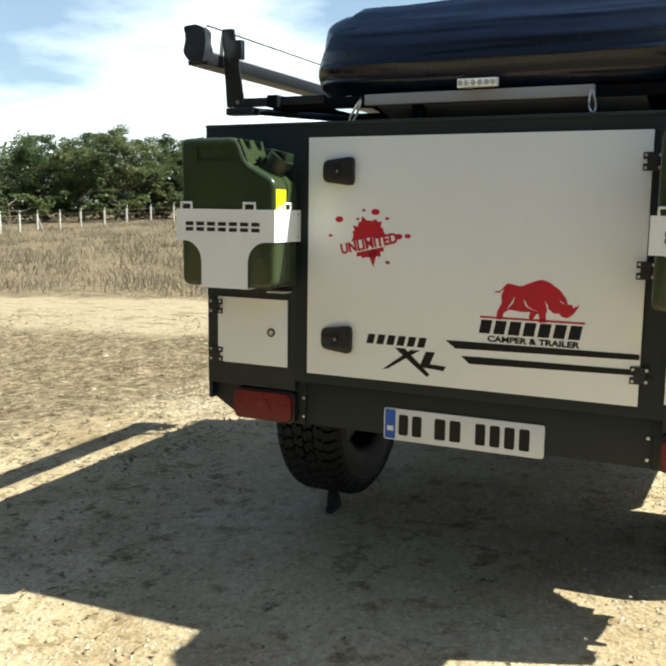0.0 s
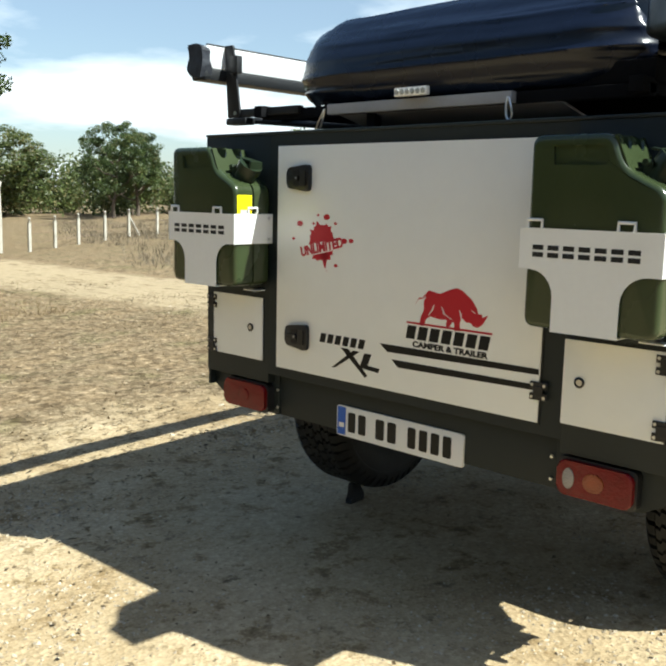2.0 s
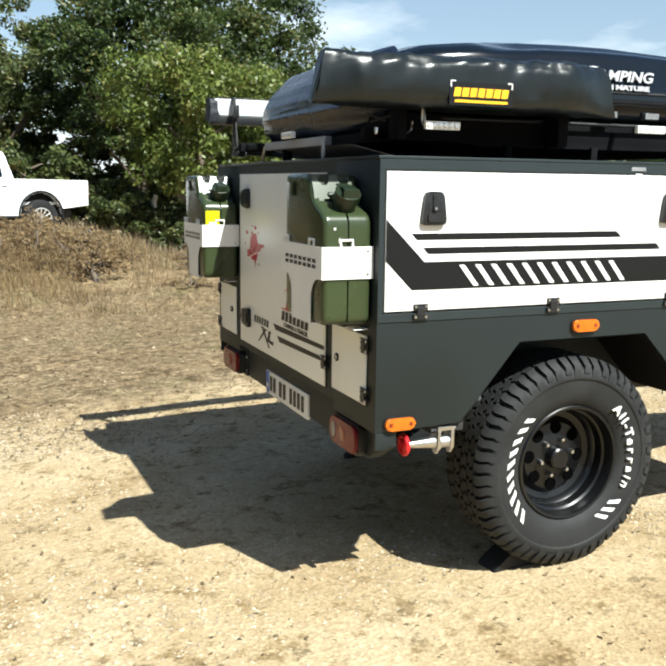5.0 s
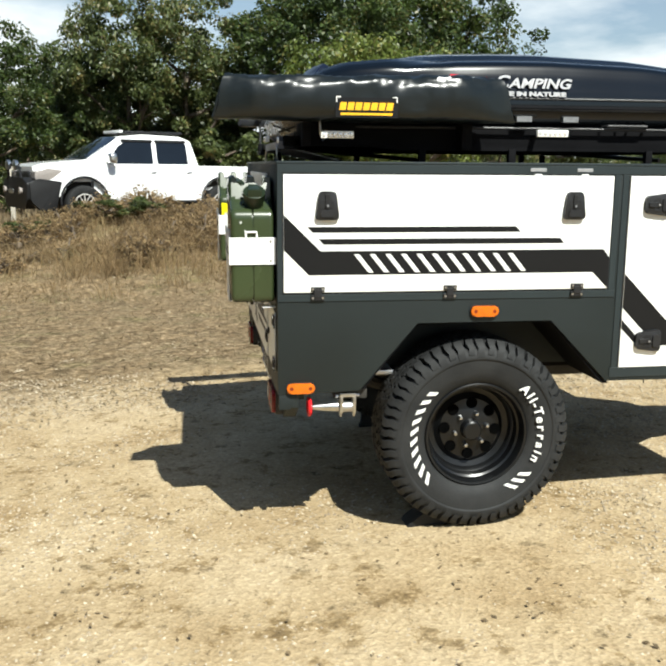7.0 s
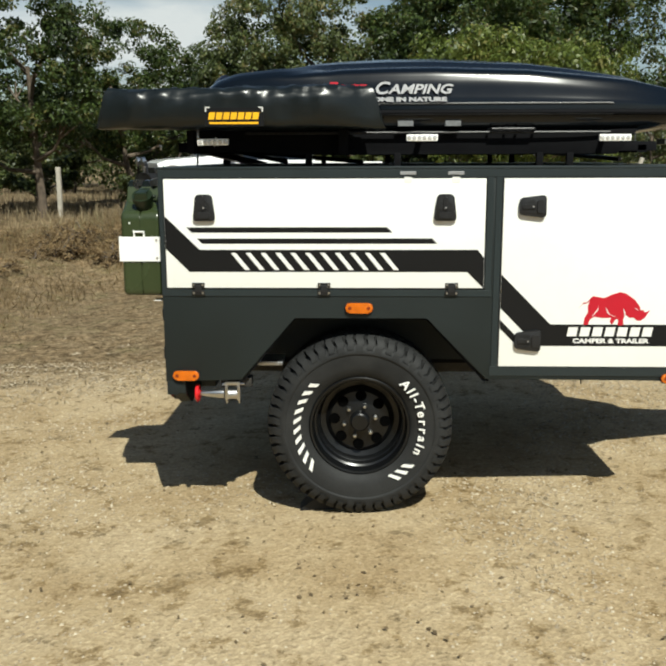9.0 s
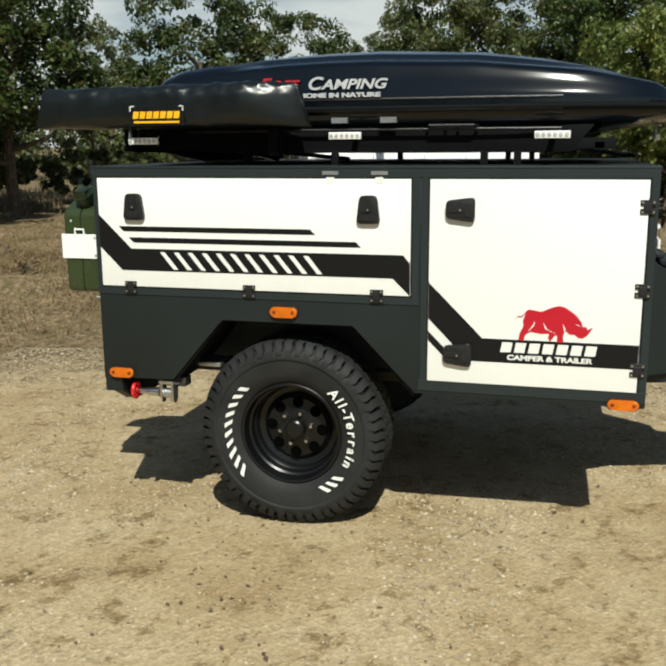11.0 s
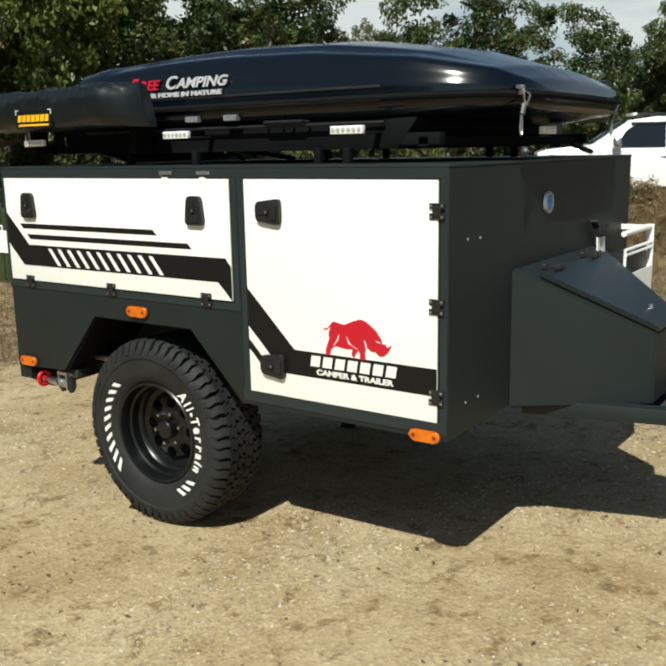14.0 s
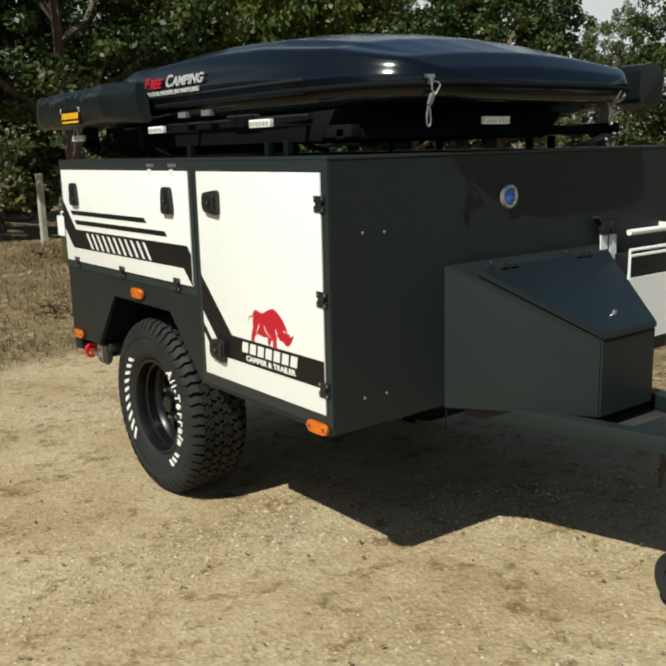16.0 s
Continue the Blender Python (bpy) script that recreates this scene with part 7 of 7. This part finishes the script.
# far tree line beyond the fence
def far_wood():
    rng = np.random.default_rng(5)
    P, S = [], []
    for az in np.concatenate([np.arange(-14, 70, 1.1), np.arange(70, 172, 2.2)]):
        tall = 3.0 + 1.9 * (0.5 + 0.5 * math.sin(az * 0.42)) + rng.uniform(-0.8, 1.2)
        dist = 62 + rng.uniform(-4, 9)
        if az > 50:
            tall *= 0.72
        if az > 70:
            dist = 44 + rng.uniform(-4, 9)
            tall *= 1.25 if az < 135 else 1.0
        x, y = spot(az, dist)
        z = gz(x, y)
        for k in range(12):
            c = np.array([x + rng.normal(0, 1.1), y + rng.normal(0, 1.1), z + 0.3 + tall * rng.uniform(0.05, 0.88)])
            w = 0.9 + 0.5 * rng.random()
            m = 190
            d = rng.normal(0, 1, (m, 3))
            d /= np.linalg.norm(d, axis=1, keepdims=True)
            P.append(c + d * w * (rng.random((m, 1)) ** 0.4))
            S.append(np.full((m, 1), 0.125))
    P, S = np.concatenate(P), np.concatenate(S)
    n = rng.normal(0, 1, P.shape)
    a = np.cross(n, rng.normal(0, 1, P.shape))
    a /= np.linalg.norm(a, axis=1, keepdims=True)
    b = np.cross(n, a)
    b /= np.linalg.norm(b, axis=1, keepdims=True)
    s = S * rng.uniform(0.6, 1.3, S.shape)
    v = np.stack([P - a * s, P + b * s * 0.6, P + a * s, P - b * s * 0.6], 1).reshape(-1, 3)
    me = bpy.data.meshes.new("far_wood")
    me.from_pydata(v.tolist(), [], np.arange(len(v)).reshape(-1, 4).tolist())
    me.materials.append(M["leaf_far"])
    tagged(new("far_wood", me), "dense belt of low trees and scrub beyond the fence", "woodland", kind="stuff")


far_wood()
# ---- fence and gate ----
def make_fence():
    fence = thing("wire_fence", "wire fence on pale concrete posts with slanted tops", "fence")
    line = [(-20.4, 11.6), (-21.4, 13.6), (-22.8, 16.2), (-24.0, 19.2), (-25.2, 22.2), (-26.3, 25.2), (-27.3, 28.2), (-27.6, 31.2), (-27.4, 34.2), (-26.8, 37.2), (-25.9, 40.2), (-24.8, 43.2), (-23.4, 46.2), (-21.8, 49.2), (-20.2, 52.2), (-18.4, 55.2)]
    line = [line[0]] + [q for a, b in zip(line, line[1:]) for q in (((a[0] + b[0]) / 2, (a[1] + b[1]) / 2), b)]
    tops = []
    for i, (x, y) in enumerate(line):
        z = gz(x, y)
        bm = bmesh.new()
        bx(bm, x - 0.04, x + 0.04, y - 0.04, y + 0.04, z - 0.2, z + 0.74, 0.010, 1)
        tube(bm, [(x, y, z + 0.72), (x + 0.07, y - 0.03, z + 0.86)], 0.032, 6)
        part("post", bm, M["concrete"], fence)
        tops.append((x, y, z))
        if i in (4, 6, 12):
            part("brace", tube(bmesh.new(), [(x, y, z + 0.66), (x - 0.25, y + 0.60, z - 0.05)], 0.036, 6), M["concrete"], fence)
    for h in (0.22, 0.44, 0.66):
        part("wire", tube(bmesh.new(), [(x, y, z + h) for x, y, z in tops], 0.006, 4), M["wire"], fence)


make_fence()


def make_gate():
    gate = thing("field_gate", "closed rusty tube gate with wire mesh across the track", "gate")
    a, b = (-20.95, 10.30), (-22.30, 8.05)
    za, zb = gz(*a), gz(*b)
    bars = bmesh.new()
    n = 5
    for i in range(n):
        t = i / (n - 1)
        x, y, z = a[0] + (b[0] - a[0]) * t, a[1] + (b[1] - a[1]) * t, za + (zb - za) * t
        part("gate_bar", tube(bmesh.new(), [(x, y, z + 0.06), (x, y, z + 1.02)], 0.025, 6), M["wire"], gate)
    for h in (0.10, 1.00):
        part("gate_rail", tube(bmesh.new(), [(a[0], a[1], za + h), (b[0], b[1], zb + h)], 0.025, 6), M["wire"], gate)
    for k in range(12):
        t = (k + 0.5) / 12
        x, y, z = a[0] + (b[0] - a[0]) * t, a[1] + (b[1] - a[1]) * t, za + (zb - za) * t
        tube(bars, [(x, y, z + 0.10), (x, y, z + 1.00)], 0.005, 4)
    part("mesh_wires", bars, M["wire"], gate)


make_gate()


def gate_posts():
    """Stout pale posts beside the gate, one bent at the top, one with a brace."""
    for x, y, tall, bend, brace in ((-20.60, 10.88, 1.66, 0.06, False), (-20.68, 10.55, 1.36, 0.24, False), (-20.85, 10.42, 0.72, 0.0, False), (-20.30, 5.95, 1.25, 0.05, True)):
        z = gz(x, y)
        gp = thing("gate_post", "stout pale concrete gate post beside the track", "fence post", pose(x, y, z), group="gate posts")
        bm = bmesh.new()
        tube(bm, [(0, 0, -0.2), (0.02, 0.01, tall * 0.5), (0.0, 0.0, tall), (0.0, bend, tall + 0.16)], 0.075, 8, r2=0.06)
        part("shaft", bm, M["concrete"], gp)
        if brace:
            part("brace", tube(bmesh.new(), [(0.0, 0.02, tall * 0.92), (0.0, -0.28, -0.1)], 0.05, 7), M["concrete"], gp)


gate_posts()


def lone_posts():
    for k, (az, dist) in enumerate(((110.2, 21.9), (104.4, 22.6), (84.0, 24.5), (153.4, 13.5), (119, 25))):
        x, y = spot(az, dist)
        z = gz(x, y)
        bm = bmesh.new()
        bx(bm, x - 0.055, x + 0.055, y - 0.055, y + 0.055, z - 0.2, z + 1.30, 0.012, 1)
        ob = part("fence_post", bm, M["concrete"])
        tagged(ob, "weathered concrete fence post standing in dry grass", "fence post", "lone fence posts")


lone_posts()


# ---- dry grass, weeds, gravel ----
def blades(name, label, places, tall, wide, mat, seed, lean=0.5, cat="grass"):
    """Many single blades on the ground, as one object."""
    rng = np.random.default_rng(seed)
    n = len(places)
    x, y = places[:, 0], places[:, 1]
    z = ground_z(x, y) - 0.02
    a = rng.uniform(0, 2 * math.pi, n)
    h = tall * rng.uniform(0.35, 1.25, n)
    w = wide * rng.uniform(0.6, 1.4, n)
    la = rng.uniform(0, 2 * math.pi, n)
    ll = h * lean * rng.uniform(0.1, 1.0, n)
    p0 = np.stack([x - np.cos(a) * w, y - np.sin(a) * w, z], 1)
    p1 = np.stack([x + np.cos(a) * w, y + np.sin(a) * w, z], 1)
    mx, my = np.cos(la) * ll, np.sin(la) * ll
    q0 = np.stack([x - np.cos(a) * w * 0.7 + mx * 0.35, y - np.sin(a) * w * 0.7 + my * 0.35, z + h * 0.6], 1)
    q1 = np.stack([x + np.cos(a) * w * 0.7 + mx * 0.35, y + np.sin(a) * w * 0.7 + my * 0.35, z + h * 0.6], 1)
    t = np.stack([x + mx, y + my, z + h], 1)
    v = np.stack([p0, p1, q1, q0, t], 1).reshape(-1, 3)
    k = np.arange(n)[:, None] * 5
    quads = (k + np.array([0, 1, 2, 3])).tolist()
    tris = (k + np.array([3, 2, 4])).tolist()
    me = bpy.data.meshes.new(name)
    me.from_pydata(v.tolist(), [], quads + tris)
    me.materials.append(mat)
    return tagged(new(name, me), label, cat, kind="stuff")


def tufts(rng, centres, per, spread):
    c = np.repeat(centres, per, 0)
    return c + rng.normal(0, spread, c.shape)


def off_track(p):
    track, grass = track_cover(p[:, 0], p[:, 1])
    return p[(track < 0.35)]


def make_grass():
    rng = np.random.default_rng(77)
    # field north of the track
    r = 9 + 38 * rng.random(3000) ** 0.8
    az = rng.uniform(-12, 66, 3000)
    c = np.stack([EYE_MID.x - r * np.sin(np.radians(az)), EYE_MID.y + r * np.cos(np.radians(az))], 1)
    c = c[(c[:, 1] > 9.8 + 0.02 * (c[:, 0] + 8) ** 2 * (c[:, 0] > -8)) ]
    blades("field_grass", "tall dry brown grass in the field", off_track(tufts(rng, c, 24, 0.24)), 0.19, 0.006, M["field"], 1, 1.0)
    # bank of weeds in front of the pickup
    c = np.stack([rng.uniform(-16.5, -8.5, 900), rng.uniform(-7, 6.0, 900)], 1)
    blades("bank_weeds", "dry tangled weeds on the low bank", tufts(rng, c, 26, 0.12), 0.085, 0.0045, M["weed"], 2, 1.8)
    c = np.stack([rng.uniform(-14.8, -10.6, 210), rng.uniform(-3.0, 4.5, 210)], 1)
    blades("bank_thistles", "taller dry thistles and stalks on the bank", tufts(rng, c, 16, 0.14), 0.40, 0.005, M["weed"], 3, 0.8)
    c = np.stack([rng.normal(-11.2, 0.9, 110), rng.normal(1.3, 0.8, 110)], 1)
    blades("mound_stalks", "tangled dry stalks over the mound before the pickup", tufts(rng, c, 42, 0.13), 0.34, 0.0042, M["scrub"], 8, 1.1)
    # slope behind the rear of the trailer
    c = np.stack([rng.uniform(-11, 1.5, 1500), rng.uniform(-9.5, -0.4, 1500)], 1)
    blades("slope_grass", "patchy dry grass on the slope", tufts(rng, c, 18, 0.16), 0.11, 0.006, M["weed"], 4, 1.5)
    # beyond the bank, in the shade of the trees
    c = np.stack([rng.uniform(-34, -16, 900), rng.uniform(-16, 8, 900)], 1)
    blades("far_grass", "dry grass under the trees", tufts(rng, c, 16, 0.35), 0.28, 0.014, M["straw"], 5)
    # thin low growth between the trailer and the track
    c = np.stack([rng.uniform(-12, -2.6, 900), rng.uniform(0.2, 7.2, 900)], 1)
    blades("thin_grass", "thin short dry grass on bare ground", off_track(tufts(rng, c, 16, 0.10)), 0.028, 0.0035, M["straw"], 6, 1.7)
    c = np.stack([rng.uniform(-3.0, 3.2, 190), rng.uniform(0.2, 8.5, 190)], 1)
    blades("pad_tufts", "small worn brown tufts of dead grass in the gravel", tufts(rng, c, 400, 0.054), 0.020, 0.0040, M["tuft"], 7, 2.2)


make_grass()


def make_gravel():
    """Loose stones as low faceted mounds, thick in drifts and thin on the smooth dust."""
    rng = np.random.default_rng(31)
    n = 120000
    spread_stones(rng, rng.uniform(-3.6, 3.4, n), rng.uniform(-0.4, 8.4, n), 0.0042, 0.0085, 2.6, 0.48, "loose_gravel", "loose pale gravel on the ground", "gravel")
    n = 420
    spread_stones(rng, rng.uniform(-13.5, -3.0, n), rng.uniform(-5.0, 8.0, n), 0.012, 0.034, 2.4, 0.30, "field_stones", "pale stones lying in the dry grass", "stones")


def spread_stones(rng, x, y, small, more, power, high, name, label, category):
    n = len(x)
    drift = 0.5 + 0.5 * np.sin(x * 1.3 + 1.1 * np.sin(y * 0.9)) * np.sin(y * 1.1 + 0.8 * np.sin(x * 1.7) + 1.0)
    keep = rng.random(n) < 0.25 + 0.75 * drift
    x, y = x[keep], y[keep]
    n = len(x)
    s = small + more * rng.random(n) ** power
    base = np.array([[1, 0, -0.2], [0, 1, -0.2], [-1, 0, -0.2], [0, -1, -0.2], [0, 0, high]])
    sides = np.array([[0, 1, 4], [1, 2, 4], [2, 3, 4], [3, 0, 4]])
    z = ground_z(x, y) + 0.001
    a = rng.uniform(0, 6.28, n)
    v = base[None] * s[:, None, None] * rng.uniform(0.55, 1.3, (n, 5, 1))
    v[:, 4, :2] += s[:, None] * rng.uniform(-0.5, 0.5, (n, 2))
    vx = v[..., 0] * np.cos(a)[:, None] - v[..., 1] * np.sin(a)[:, None]
    vy = v[..., 0] * np.sin(a)[:, None] + v[..., 1] * np.cos(a)[:, None]
    V = np.stack([vx + x[:, None], vy + y[:, None], v[..., 2] + z[:, None]], -1).reshape(-1, 3)
    F = (np.arange(n)[:, None, None] * 5 + sides[None]).reshape(-1, 3)
    me = bpy.data.meshes.new(name)
    me.from_pydata(V.tolist(), [], F.tolist())
    me.materials.append(M["stone"])
    tagged(new(name, me), label, category, kind="stuff")


make_gravel()


def make_litter():
    """Dead leaves, bits of straw and small clods lying on the ground, flat and askew."""
    rng = np.random.default_rng(43)
    for name, label, n, box_, small, large, mat in (
        ("leaf_litter", "brown dead leaves and clods on the dry ground", 22000, (-13.0, -2.6, -4.5, 8.0), 0.008, 0.022, M["litter"]),
        ("straw_litter", "pale broken straw on the dry ground", 16000, (-13.0, -2.2, -4.5, 8.0), 0.012, 0.034, M["straw"]),
        ("pad_litter", "small brown leaf scraps between the gravel", 5000, (-3.4, 3.2, -0.6, 8.6), 0.005, 0.014, M["litter"]),
    ):
        x0, x1, y0, y1 = box_
        c = np.stack([rng.uniform(x0, x1, n // 8), rng.uniform(y0, y1, n // 8)], 1)
        p = np.repeat(c, 8, 0) + rng.normal(0, 0.22, (n // 8 * 8, 2))
        k = len(p)
        z = ground_z(p[:, 0], p[:, 1]) + rng.uniform(0.004, 0.016, k)
        P = np.stack([p[:, 0], p[:, 1], z], 1)
        a = rng.normal(0, 1, (k, 3)) * np.array([1, 1, 0.16])
        a /= np.linalg.norm(a, axis=1, keepdims=True)
        b = np.cross(a, rng.normal(0, 0.3, (k, 3)) + np.array([0, 0, 1.0]))
        b /= np.linalg.norm(b, axis=1, keepdims=True)
        s = (small + (large - small) * rng.random((k, 1)) ** 2)
        w = s * (0.22 if "straw" in name else 0.6)
        lift = np.array([0, 0, 1.0]) * s * 0.14
        v = np.stack([P - a * s, P + b * w + lift, P + a * s, P - b * w + lift], 1).reshape(-1, 3)
        me = bpy.data.meshes.new(name)
        me.from_pydata(v.tolist(), [], np.arange(k * 4).reshape(-1, 4).tolist())
        me.materials.append(mat)
        tagged(new(name, me), label, "litter", kind="stuff")


make_litter()
